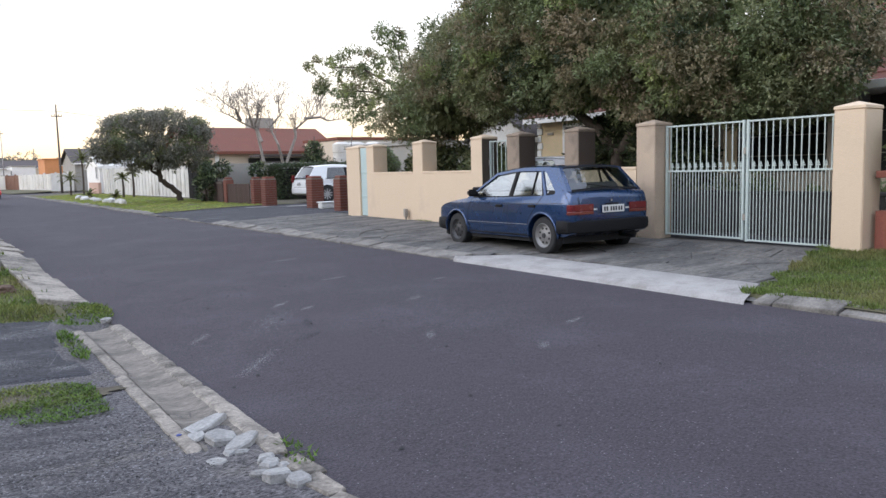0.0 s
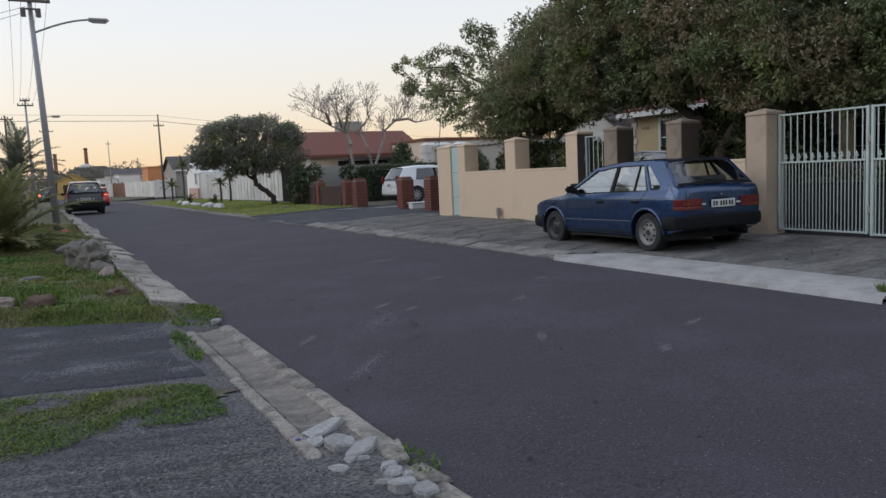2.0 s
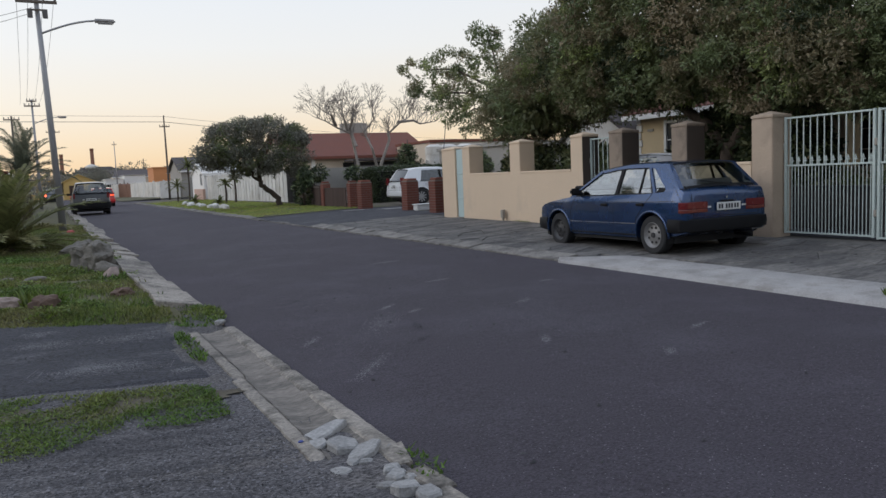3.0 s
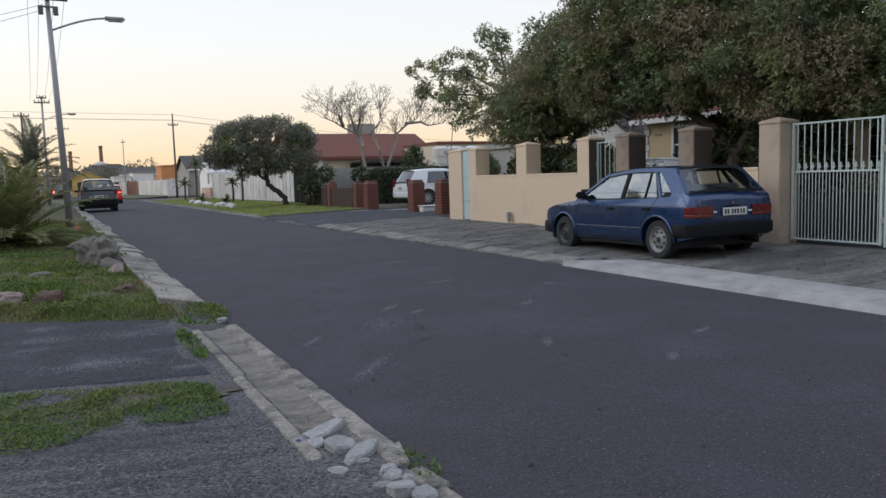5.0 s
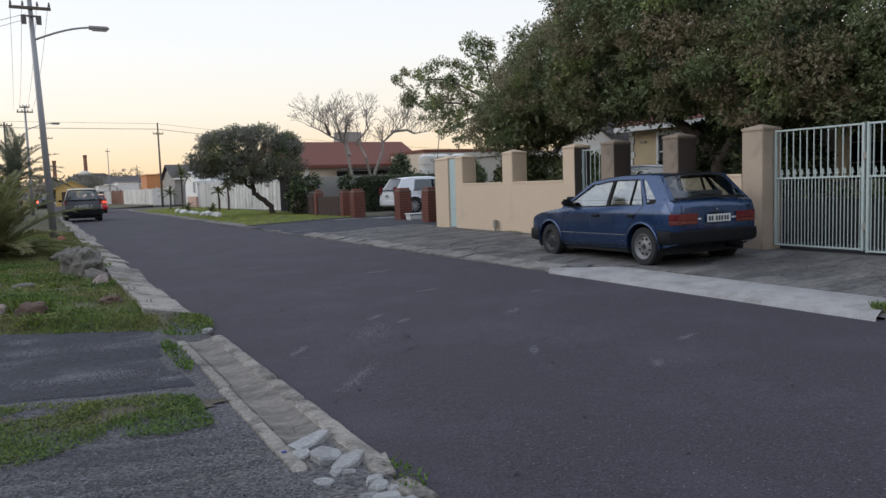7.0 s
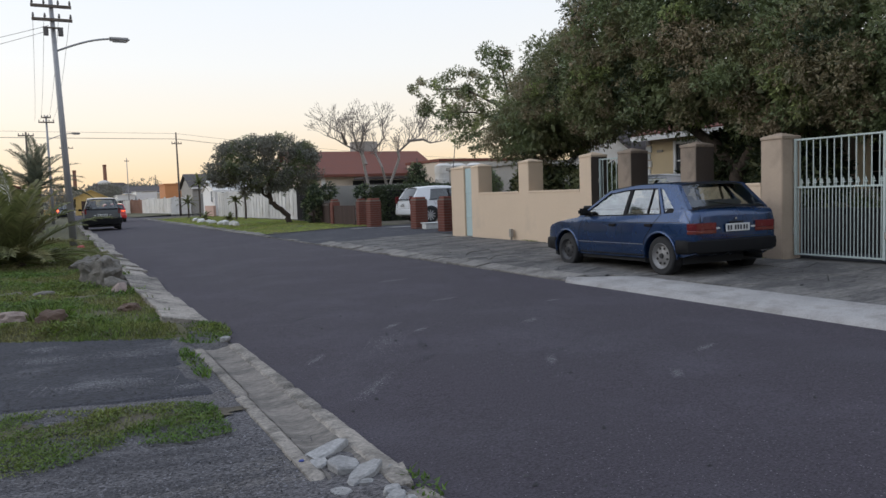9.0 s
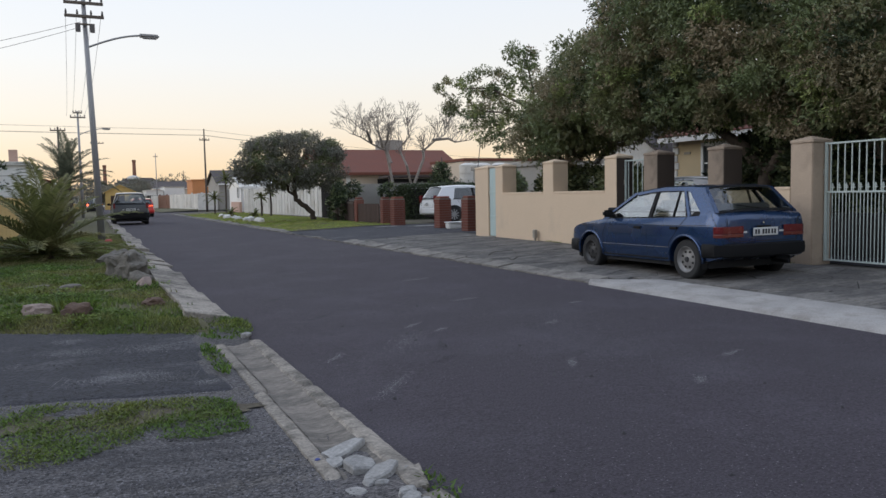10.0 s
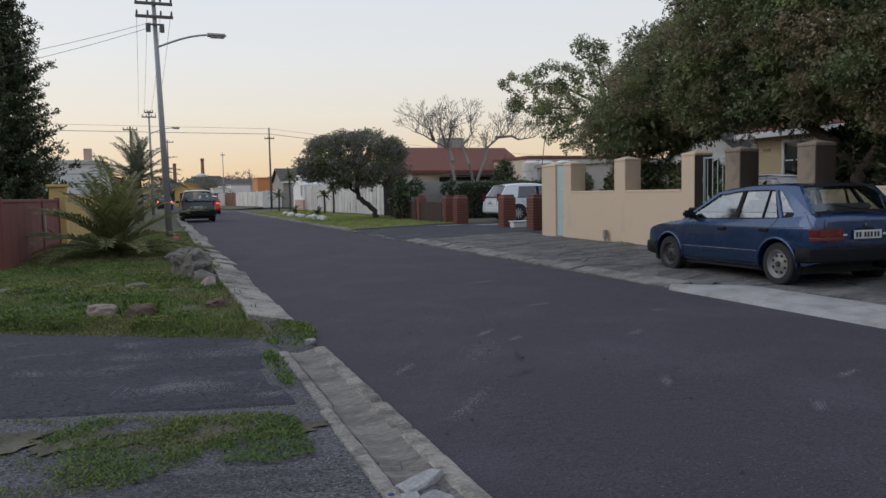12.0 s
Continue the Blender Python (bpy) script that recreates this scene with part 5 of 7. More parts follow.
clump_tree("umbrella_tree", "wind-bent tree with a flat grey-green crown and crooked trunk", MT,
           [([MT, (10.5, 36.5, 0.5), (10.0, 36.5, 0.95), (9.72, 36.5, 1.2), (9.62, 36.5, 1.62), (9.8, 36.5, 2.2)], 0.15, 0.10), ([(9.68, 36.5, 1.35), (9.35, 36.45, 1.55), (9.3, 36.4, 1.8), (8.7, 36.4, 2.3), (7.9, 36.4, 2.9)], 0.08, 0.03),
            ([(9.8, 36.5, 2.0), (10.6, 36.5, 2.6), (11.3, 36.5, 3.2)], 0.07, 0.02), ([(9.7, 36.5, 1.9), (9.4, 36.5, 2.8), (9.0, 36.4, 3.6)], 0.07, 0.02)],
           UMBRELLA, [(LEAF_FAR, 190, 0.34, 8500, 0.085), (LEAF, 90, 0.30, 3200, 0.085)], 15, core=(900, 0.16), low=umbrella_foot)


def conifer(name, label, x, y, z, h, r, seed, levels=26, needles=9000):
    """A straight trunk with whorls of boughs that droop and lift again at the tips."""
    rng = np.random.default_rng(seed)
    t = thing(name, x, y, z, 0, label, "tree")
    raw("trunk", *tube([(0, 0, 0), (0.05, 0, h * 0.5), (0, 0, h)], [0.2, 0.12, 0.02], 8), BARK, t, smooth=True)
    tufts, wood = [], []
    for k in range(levels):
        q = k / levels
        zz = 0.7 + (h - 0.9) * q
        rr = (r * (1 - q) ** 0.8 + 0.18) * (0.82 + 0.36 * rng.random())
        n = 9 if q < 0.6 else 6
        for j in range(n):
            a = 2 * math.pi * (j + rng.random() * 0.7) / n + k
            ln = rr * (0.75 + 0.4 * rng.random())
            d = Vector((math.cos(a), math.sin(a), 0))
            pts = [Vector((0, 0, zz)), Vector((0, 0, zz)) + d * ln * 0.55 + Vector((0, 0, 0.02 * ln)), Vector((0, 0, zz)) + d * ln + Vector((0, 0, 0.22 * ln))]
            wood.append(tube(pts, [0.03, 0.02, 0.008], 4))
            for u in (0.35, 0.55, 0.75, 0.92, 1.05):
                c = pts[0].lerp(pts[1], u / 0.55) if u < 0.55 else pts[1].lerp(pts[2], (u - 0.55) / 0.45)
                w = (0.26 * (1.25 - u) + 0.08) * (0.5 + 0.5 * rr / r)
                tufts.append((c[:], (w * (0.7 + 0.6 * abs(d.x)), w * (0.7 + 0.6 * abs(d.y)), w * 0.55)))
    raw("boughs", *join(wood), BARK, t)
    for m, cnt in ((LEAF_HEDGE, needles), (LEAF, needles // 4)):
        v, f = leaf_cloud(rng, tufts, cnt, 0.11, 0.8, -0.25, 0.0)
        leaf_mesh("foliage", v, f, m, t)
    return t


conifer("conifer_tree", "tall dark green conifer behind the fence", -4.6, 31.5, 0.08, 11.8, 1.9, 21, 32, 16000)
conifer("conifer_tree", "small dark green conifer beside the hedge", 17.75, 36.6, 0.12, 3.15, 0.95, 22, 10, 1600)


def bare_tree(name, label, x, y, z, stems, seed):
    """Leafless tree: long curved limbs, each with rising branches that fork into fine twigs. stems: side-view points (x, z) from the foot."""
    rng = np.random.default_rng(seed)
    t = thing(name, x, y, z, 0, label, "tree")

    def grow(wood, a, d, ln, r, depth):
        b = a + d * ln
        mid = a.lerp(b, 0.5) + Vector(rng.normal(size=3)) * ln * 0.07
        wood.append(tube([a, mid, b], [r, r * 0.8, r * 0.6], 5 if depth < 2 else 3))
        if depth >= 4:
            return
        for k in range(2 if depth != 1 else 3):
            e = (d + Vector(rng.normal(size=3)) * 0.34 + Vector((0, 0, 0.10))).normalized()
            grow(wood, b, e, ln * (0.58 + 0.3 * rng.random()), max(0.009, r * 0.6), depth + 1)

    for stem in stems:
        wood, n = [], len(stem)
        pts = [Vector((px_, 0.25 * rng.normal() * (k > 0), pz)) for k, (px_, pz) in enumerate(stem)]
        smooth_ = []
        for a, b in zip(pts[:-1], pts[1:]):
            smooth_ += [a.lerp(b, k / 3) for k in range(3)]
        smooth_.append(pts[-1])
        m = len(smooth_) - 1
        wood.append(tube(smooth_, [0.085 * (1 - k / m) ** 0.9 + 0.018 for k in range(m + 1)], 7))
        for k in range(3, m + 1):
            if smooth_[k].z < 3.4:
                continue
            way = (smooth_[k] - smooth_[k - 1]).normalized()
            for j in range(2 if k < m else 3):
                d = (way * 0.5 + Vector((rng.normal() * 0.5, rng.normal() * 0.6, 0.85 + 0.3 * rng.random()))).normalized()
                grow(wood, smooth_[k], d, 0.26 + 0.40 * rng.random(), 0.022, 0)
        raw("limb", *join(wood), PALE_BARK, t)
    return t


bare_tree("bare_tree", "leafless pale-barked tree with a wide fan of twigs", 16.9, 40, 0.1,
          [[(-0.2, 0), (-0.55, 1.9), (-0.75, 3.3), (-0.95, 4.2), (-1.7, 4.6), (-2.5, 5.0), (-3.1, 5.15)], [(-0.75, 3.4), (-0.95, 4.5), (-0.9, 5.1), (-0.8, 5.7)], [(0.1, 0), (0.5, 1.9), (0.05, 3.2), (-0.15, 4.3), (0.5, 5.1), (0.5, 5.9)],
           [(0.3, 0), (0.7, 2.2), (1.2, 3.7), (1.3, 4.2), (1.9, 4.9), (2.6, 5.2), (2.9, 5.8)], [(1.9, 4.9), (2.9, 5.0), (3.5, 4.8), (4.2, 4.9)], [(-1.2, 4.4), (-1.5, 5.0), (-1.6, 5.6)], [(-1.9, 4.7), (-2.4, 5.3), (-2.5, 5.6)]], 35).scale = (1, 1, 0.89)


def palm(name, label, x, y, z, trunk, fronds, length, seed, lift=(0.2, 1.25), width=0.30, trunk_r=0.2, mat=PALM_LEAF, blade=0.026):
    """Arching fronds of many narrow leaflets round a short stem."""
    rng = np.random.default_rng(seed)
    t = thing(name, x, y, z, 0, label, "palm")
    raw("stem", *tube([(0, 0, 0), (0.03, 0, trunk * 0.5), (0, 0, trunk)], [trunk_r, trunk_r * 0.9, trunk_r * 0.75], 10), BARK, t)
    for k in range(fronds):
        a = 2.4 * k + rng.normal() * 0.2
        el = lift[0] + (lift[1] - lift[0]) * (k / fronds) + rng.normal() * 0.08
        ln = length * (0.85 + 0.3 * rng.random())
        pts, p, e = [], Vector((0, 0, trunk)), el
        for q in range(13):
            pts.append(p.copy())
            p = p + Vector((math.cos(a) * math.cos(e), math.sin(a) * math.cos(e), math.sin(e))) * ln / 12
            e -= 0.055 + 0.055 * q / 12
        v, f = tube(pts, [0.022 * (1 - 0.8 * i / 12) for i in range(13)], 5)
        v = [Vector(q) for q in v]
        lv, lf = [], []
        for i in range(1, 13):
            for sub in (0.0, 0.25, 0.5, 0.75):
                if i == 12 and sub:
                    continue
                c = pts[i - 1].lerp(pts[i], sub)
                d = (pts[i] - pts[i - 1]).normalized()
                sd = d.cross(Vector((0, 0, 1))).normalized()
                up = sd.cross(d)
                w = width * math.sin(math.pi * (0.12 + 0.85 * (i + sub) / 13)) ** 0.6 * (0.85 + 0.3 * rng.random())
                for sg in (-1, 1):
                    o = (sd * sg * 0.75 + d * 0.62 + up * (0.28 + 0.1 * rng.normal())).normalized() * w
                    n0 = len(v) + len(lv)
                    lv += [c - d * blade, c + o * 0.5 + d * blade, c + o - Vector((0, 0, 0.04)), c + o * 0.5 - d * blade * 0.8]
                    lf.append((n0, n0 + 1, n0 + 2, n0 + 3))
        raw("frond", v + lv, f + lf, mat, t)
    return t


palm("date_palm", "young date palm with arching grey-green fronds on the grass verge", -0.38, 17.8, 0.05, 0.16, 42, 1.95, 41, (-0.10, 1.75), 0.34, 0.16, PALM_LEAF, 0.028)
palm("date_palm", "taller date palm with spreading fronds behind the verge", -0.45, 40, 0.08, 2.1, 30, 2.4, 42, (0.25, 1.75), 0.42, 0.26, PALM_GREY, 0.032)
for px, py, h, n, ln, sd in ((10.75, 47, 1.5, 16, 0.55, 43), (10.25, 47.4, 1.2, 16, 0.55, 44), (9.8, 58, 2.6, 22, 0.9, 45), (9.25, 60, 1.2, 18, 0.9, 46), (8.9, 50.5, 0.2, 12, 0.6, 47), (9.6, 46.3, 0.15, 12, 0.5, 48)):
    palm("yucca", "small spiky yucca standing on the far verge", px, py, 0.1, h, n, ln, sd, (-0.3, 1.35), 0.12, 0.07)


def hedge(name, label, x0, x1, y0, y1, h, seed, count, mat=LEAF_HEDGE):
    rng = np.random.default_rng(seed)
    t = thing(name, (x0 + x1) / 2, (y0 + y1) / 2, 0.1, 0, label, "hedge")
    hx, hy = (x1 - x0) / 2, (y1 - y0) / 2
    # Near-black block: the hedge's inner shade as a colour.
    bm = box(-hx + 0.15, hx - 0.15, -hy + 0.12, hy - 0.12, 0, h - 0.15)
    part("core", bm, DARK_VOID, t, bevel=0.1, segments=2)
    p = rng.random((count, 3)) * (2 * hx, 2 * hy, h) - (hx, hy, 0)
    ax = rng.integers(0, 3, count)
    p[ax == 0, 0] = np.sign(p[ax == 0, 0]) * hx
    p[ax == 1, 1] = -hy
    p[ax == 2, 2] = h
    p += rng.normal(size=p.shape) * 0.05
    lobes_v, lobes_f = [], []
    out = rng.normal(size=p.shape)
    out /= np.linalg.norm(out, axis=1)[:, None]
    sd = np.cross(out, rng.normal(size=p.shape))
    sd /= np.linalg.norm(sd, axis=1)[:, None]
    ln = 0.12
    v = np.stack([p, p + out * ln * 0.5 + sd * ln * 0.3, p + out * ln, p + out * ln * 0.5 - sd * ln * 0.3], 1).reshape(-1, 3)
    leaf_mesh("leaves", v, np.arange(len(v)).reshape(-1, 4), mat, t)
    return t


hedge("hedge", "tall clipped dark green hedge behind the brick pillars", 14.1, 24, 32.6, 34.0, 1.62, 51, 14000)
leafy_tree("garden_shrub", "dark climbing shrub on the fence", (11.0, 33.8, 0.1), [((11.0, 33.8, 0.1), (11.0, 33.8, 1.2), 0.06, 0.03, 0.05)],
           [((10.95, 33.7, 0.75), (0.38, 0.4, 0.75)), ((11.1, 33.8, 1.5), (0.3, 0.4, 0.35)), ((12.0, 34.6, 1.65), (0.35, 0.3, 0.3)), ((13.7, 34.3, 1.5), (0.35, 0.4, 0.35))], (520, 260), 0.15, (LEAF_HEDGE, LEAF), 52, gap=0.3)
leafy_tree("garden_shrub", "round green shrub by the flat-roofed house", (17.7, 29.5, 0.1), [((17.7, 29.5, 0.1), (17.7, 29.5, 1.2), 0.06, 0.03, 0.05)],
           [((17.6, 29.5, 1.7), (0.9, 0.8, 0.6))], (900, 300), 0.14, (LEAF, LEAF_FAR), 53)
leafy_tree("yard_shrub", "light green shrub behind the side wall", (11.9, 17.0, 0.14), [((11.9, 17.0, 0.14), (11.9, 17.0, 1.2), 0.04, 0.03, 0.05)],
           [((11.8, 16.6, 1.55), (0.45, 0.7, 0.45))], (700, 150), 0.13, (LEAF, LEAF_FAR), 54)


# ---- houses and far things ----
def window(parent, x, y, z, w, h, along="y", side=-1, frame_mat=WHITE_PAINT, cols=2, rows=3):
    """A framed window on a wall, in the parent's space. along: the axis that its width follows; side: which way it faces."""
    def bx(a0, a1, d0, d1, z0, z1):
        d0, d1 = sorted((side * d0, side * d1))
        return box(x + d0, x + d1, y + a0, y + a1, z0, z1) if along == "y" else box(x + a0, x + a1, y + d0, y + d1, z0, z1)
    win = part("window", bx(-w / 2, w / 2, 0.005, 0.02, z, z + h), WINDOW_GLASS, parent)
    for a0, a1, z0, z1 in ((-w / 2 - 0.1, -w / 2, z - 0.1, z + h + 0.1), (w / 2, w / 2 + 0.1, z - 0.1, z + h + 0.1), (-w / 2, w / 2, z + h, z + h + 0.1), (-w / 2, w / 2, z - 0.1, z)):
        part("frame", bx(a0, a1, 0.0, 0.07, z0, z1), frame_mat, win, bevel=0.006)
    for k in range(1, cols):
        part("glazing_bar", bx(-w / 2 + w * k / cols - 0.02, -w / 2 + w * k / cols + 0.02, 0.021, 0.05, z, z + h), frame_mat, win)
    for k in range(1, rows):
        part("glazing_bar", bx(-w / 2, w / 2, 0.022, 0.045, z + h * k / rows - 0.018, z + h * k / rows + 0.018), frame_mat, win)
    return win


def gable_house(name, label, x0, x1, y0, y1, eave, ridge, wall_mat, roof_mat, ridge_along="y", over=0.35, z0=0.1, ribs=0, edge=WHITE_PAINT):
    h = thing(name, (x0 + x1) / 2, (y0 + y1) / 2, z0, 0, label, "house")
    hx, hy = (x1 - x0) / 2, (y1 - y0) / 2
    e, r = eave - z0, ridge - z0
    if ridge_along == "y":
        prof = [(-hx, 0), (hx, 0), (hx, e), (0, r), (-hx, e)]
        v = [(px, s * hy, pz) for s in (-1, 1) for px, pz in prof]
    else:
        prof = [(-hy, 0), (hy, 0), (hy, e), (0, r), (-hy, e)]
        v = [(s * hx, py, pz) for s in (-1, 1) for py, pz in prof]
    raw("wall", v, [(4, 3, 2, 1, 0), (5, 6, 7, 8, 9)] + [(i, (i + 1) % 5, (i + 1) % 5 + 5, i + 5) for i in range(5)], wall_mat, h)
    for sg in (-1, 1):
        half, ln = (hx, hy) if ridge_along == "y" else (hy, hx)
        sl = (r - e) / half
        o = half + over
        pr = [(0, r + 0.02), (sg * o, r - sl * o + 0.02), (sg * o, r - sl * o + 0.14), (0, r + 0.14)]
        v = [((a, s * (ln + over), q) if ridge_along == "y" else (s * (ln + over), a, q)) for s in (-1, 1) for a, q in pr]
        roof = raw("roof", v, [(0, 1, 2, 3), (7, 6, 5, 4)] + [(i, (i + 1) % 4, (i + 1) % 4 + 4, i + 4) for i in range(4)], roof_mat, h)
        if ribs:
            for k in range(1, ribs):
                q0, q1 = (k - 0.03) / ribs, (k + 0.03) / ribs
                a0, a1 = sg * o * q0, sg * o * q1
                zz = r - sl * o * q0 + 0.14
                bm = box(min(a0, a1), max(a0, a1), -ln - over, ln + over, zz - 0.03, zz + 0.025) if ridge_along == "y" else box(-ln - over, ln + over, min(a0, a1), max(a0, a1), zz - 0.03, zz + 0.025)
                part("tile_course", bm, roof_mat, roof)
        zz = r - sl * o
        bm = box(sg * o - 0.02, sg * o + 0.02, -ln - over, ln + over, zz - 0.06, zz + 0.1) if ridge_along == "y" else box(-ln - over, ln + over, sg * o - 0.02, sg * o + 0.02, zz - 0.06, zz + 0.1)
        part("fascia", bm, edge, h)
    return h


def flat_house(name, label, x0, x1, y0, y1, top, wall_mat, trim_mat, z0=0.1):
    h = thing(name, (x0 + x1) / 2, (y0 + y1) / 2, z0, 0, label, "house")
    hx, hy = (x1 - x0) / 2, (y1 - y0) / 2
    part("wall", box(-hx, hx, -hy, hy, 0, top - z0 - 0.2), wall_mat, h)
    part("roof", box(-hx - 0.12, hx + 0.12, -hy - 0.12, hy + 0.12, top - z0 - 0.2, top - z0), trim_mat, h, bevel=0.01)
    return h


yh = gable_house("yellow_house", "yellow plastered house with white trim and red tiled roof", 17.0, 24.0, -8, 18.1, 3.0, 5.2, YELLOW_PLASTER, ROOF_RED, ribs=12)
ox, oy = 20.5, 5.05
window(yh, -3.5, 16.35 - oy, 0.95, 0.95, 1.5, cols=2, rows=3)
window(yh, -3.5, 9.0 - oy, 0.9, 1.2, 1.4, cols=3, rows=3)
part("air_vent", box(-3.53, -3.5, 17.4 - oy, 17.65 - oy, 2.25, 2.32), METAL_BOX, yh)
for k in range(11):
    part("quoin", box(-3.54, -3.47, 17.95 - oy - 0.06 * (k % 2), 18.13 - oy, 0.2 + 0.23 * k, 0.2 + 0.23 * k + 0.2), WHITE_PAINT, yh, bevel=0.01)
wh = gable_house("white_gable_porch", "white gabled porch wall with dark bargeboards beside the yellow house", 16.8, 21, 18.25, 21.6, 2.3, 3.35, WHITE_WALL, ROOF_DARK, ridge_along="x", over=0.15)
# veranda behind the gate
ve = thing("veranda", 15.4, 6.2, 0.145, 0, "shaded veranda with cream parapet and plastered columns behind the driveway gate", "veranda")
part("slab_roof", box(-1.45, 1.55, -4.5, 4.75, 2.4, 2.55), WHITE_PAINT, ve, bevel=0.01)
part("parapet", box(-1.2, -1.06, -4.4, 4.45, 0, 0.98), CREAM_WALL, ve, bevel=0.01)
for y0, y1 in ((-4.4, -4.0), (-1.75, -1.35), (0.55, 0.95), (3.32, 3.64), (4.31, 4.6)):
    part("column", box(-1.22, -0.9, y0, y1, 0, 2.4), CREAM_WALL, ve, bevel=0.015)
for k in range(11):
    part("quoin", box(-1.235, -0.95, 3.645, 3.76 + 0.05 * (k % 2), 0.98 + 0.125 * k, 0.98 + 0.125 * k + 0.10), WHITE_WALL, ve, bevel=0.012)
# Near-black window panels carry the veranda's inner shade in their colour.
for y0, y1 in ((-3.9, -1.9), (-1.2, 0.5), (1.1, 3.2), (3.85, 4.3)):
    part("glazing", box(-0.60, -0.57, y0, y1, 0.3, 2.36), DARK_VOID, ve)
    for k in range(4):
        part("burglar_bar", box(-0.64, -0.62, y0, y1, 0.9 + 0.4 * k, 0.92 + 0.4 * k), METAL_BOX, ve)
# Wall form made up for an unidentified low dark object behind the gate.
lw_ = thing("garden_wall", 11.75, 6.05, 0.145, 0, "low dark wall form standing for an unidentified object behind the gate", "wall", "", "structure")
part("panel", box(-0.08, 0.08, -1.9, 2.6, 0, 0.66), BLACK_FENCE, lw_, bevel=0.01)
part("coping", box(-0.11, 0.11, -1.92, 2.62, 0.66, 0.72), BLACK_FENCE, lw_, bevel=0.01)
for k, (px, py, s) in enumerate(((12.2, 7.3, 1.0), (12.4, 6.4, 0.8), (12.1, 5.3, 0.9), (12.5, 8.1, 0.9))):
    po = thing("potted_plant", px, py, 0.145, 0, "leafy green plant in a brown pot behind the gate", "plant", "potted plants in the driveway")
    raw("pot", *lathe([(0, 0.001), (0, 0.13 * s), (0.28 * s, 0.17 * s), (0.30 * s, 0.17 * s), (0.28 * s, 0.15 * s), (0.26 * s, 0.001)], 14), TERRACOTTA, po).rotation_euler = (0, radians(-90), 0)
    v, f = leaf_cloud(np.random.default_rng(60 + k), [((0, 0, 0.55 * s), (0.28 * s, 0.28 * s, 0.35 * s))], 160, 0.14, 0.9, 0.2)
    leaf_mesh("leaves", v, f, LEAF, po)

rh = gable_house("red_roof_house", "low pale house with a rusty red roof beyond the hedge", 16.0, 26.5, 52.0, 60.0, 3.05, 4.75, CREAM_WALL, ROOF_RED, ridge_along="x", over=0.5, edge=ROOF_RED)
part("carport_roof", box(-1.6, 5.2, -6.4, -4.55, 2.45, 2.58), ROOF_DARK, rh, "dark flat carport roof")
part("carport_beam", box(-1.5, 5.1, -6.3, -6.2, 1.9, 2.1), ROOF_DARK, rh)
# Near-black sheet over the house wall, painting the shade under the carport.
part("carport_back", box(-1.5, 5.1, -4.06, -4.02, 0.2, 2.4), DARK_VOID, rh)
for px in (-1.4, 1.8, 5.0):
    part("carport_post", box(px - 0.06, px + 0.06, -6.3, -6.18, 0, 2.45), ROOF_DARK, rh)
part("corner_trim", box(-3.9, -3.6, -4.06, -4.01, 0, 2.9), WHITE_PAINT, rh)
# This drum stands in for a grey box cowl on the roof.
part("water_tank", rod((1.5, 1.2, 3.9), (1.5, 1.2, 5.6), 1.1, sides=20), GREY_PLASTER, rh)
ph = flat_house("pink_house", "pink and white flat-roofed house beyond the red roof", 24.2, 34, 46.5, 52, 3.75, WHITE_WALL, ROOF_RED)
part("side_panel", box(-4.94, -4.9, -2.7, 2.7, 0, 3.4), CREAM_WALL, ph)
part("corner_pier", box(-4.96, -4.5, -2.79, -2.3, 0, 3.4), PINK_WALL, ph)
for k, (px, py, r_) in enumerate(((21.6, 41.0, 0.55), (22.7, 41.2, 0.6), (23.8, 41.0, 0.55))):
    wt = thing("water_tank", px, py, 0.12, 0, "pale grey ribbed plastic water tank on a stand", "tank", "water tanks beside the house")
    part("stand", box(-0.5, 0.5, -0.5, 0.5, 0, 1.8), GREY_PLASTER, wt, bevel=0.02)
    raw("drum", *tube([(0, 0, 1.8), (0, 0, 2.1), (0, 0, 2.12), (0, 0, 2.4), (0, 0, 2.42), (0, 0, 2.9), (0, 0, 3.05)], [r_, r_, r_ * 0.96, r_ * 0.96, r_, r_, r_ * 0.5], 18), WHITE_WALL, wt)
fh = flat_house("flat_roofed_house", "grey flat-roofed house behind the side wall", 20.4, 28.0, 30.8, 38, 2.8, GREY_PLASTER, GREY_PLASTER)
v, f = tube([(18.6, 34.7, 0.05), (19.15, 34.7, 4.3)], 0.022, 5)
tagged(raw("aerial_mast", v, f, CABLE), "thin leaning aerial mast behind the hedge", "mast")
gh = gable_house("grey_gable_house", "grey house with a dark gabled roof past the white wall", 13.0, 19.3, 82, 90, 2.9, 4.3, GREY_PLASTER, ROOF_DARK, ridge_along="x", over=0.3)
window(gh, -1.2, -4.0, 1.2, 1.2, 1.1, along="x")
sh = gable_house("white_cottage", "small white outbuilding with a sash window behind the fence", 11.9, 15.2, 63.5, 69, 2.15, 3.0, WHITE_PAINT, WHITE_WALL, ridge_along="x", over=0.12)
window(sh, -1.65, -1.8, 1.2, 0.8, 0.9, cols=2, rows=2)
window(sh, -1.1, -2.75, 1.2, 0.6, 0.9, along="x", cols=2, rows=2)
flat_house("orange_house", "orange rendered house far down the street", 17.0, 20.4, 138, 146, 4.75, ORANGE_WALL, ORANGE_WALL)
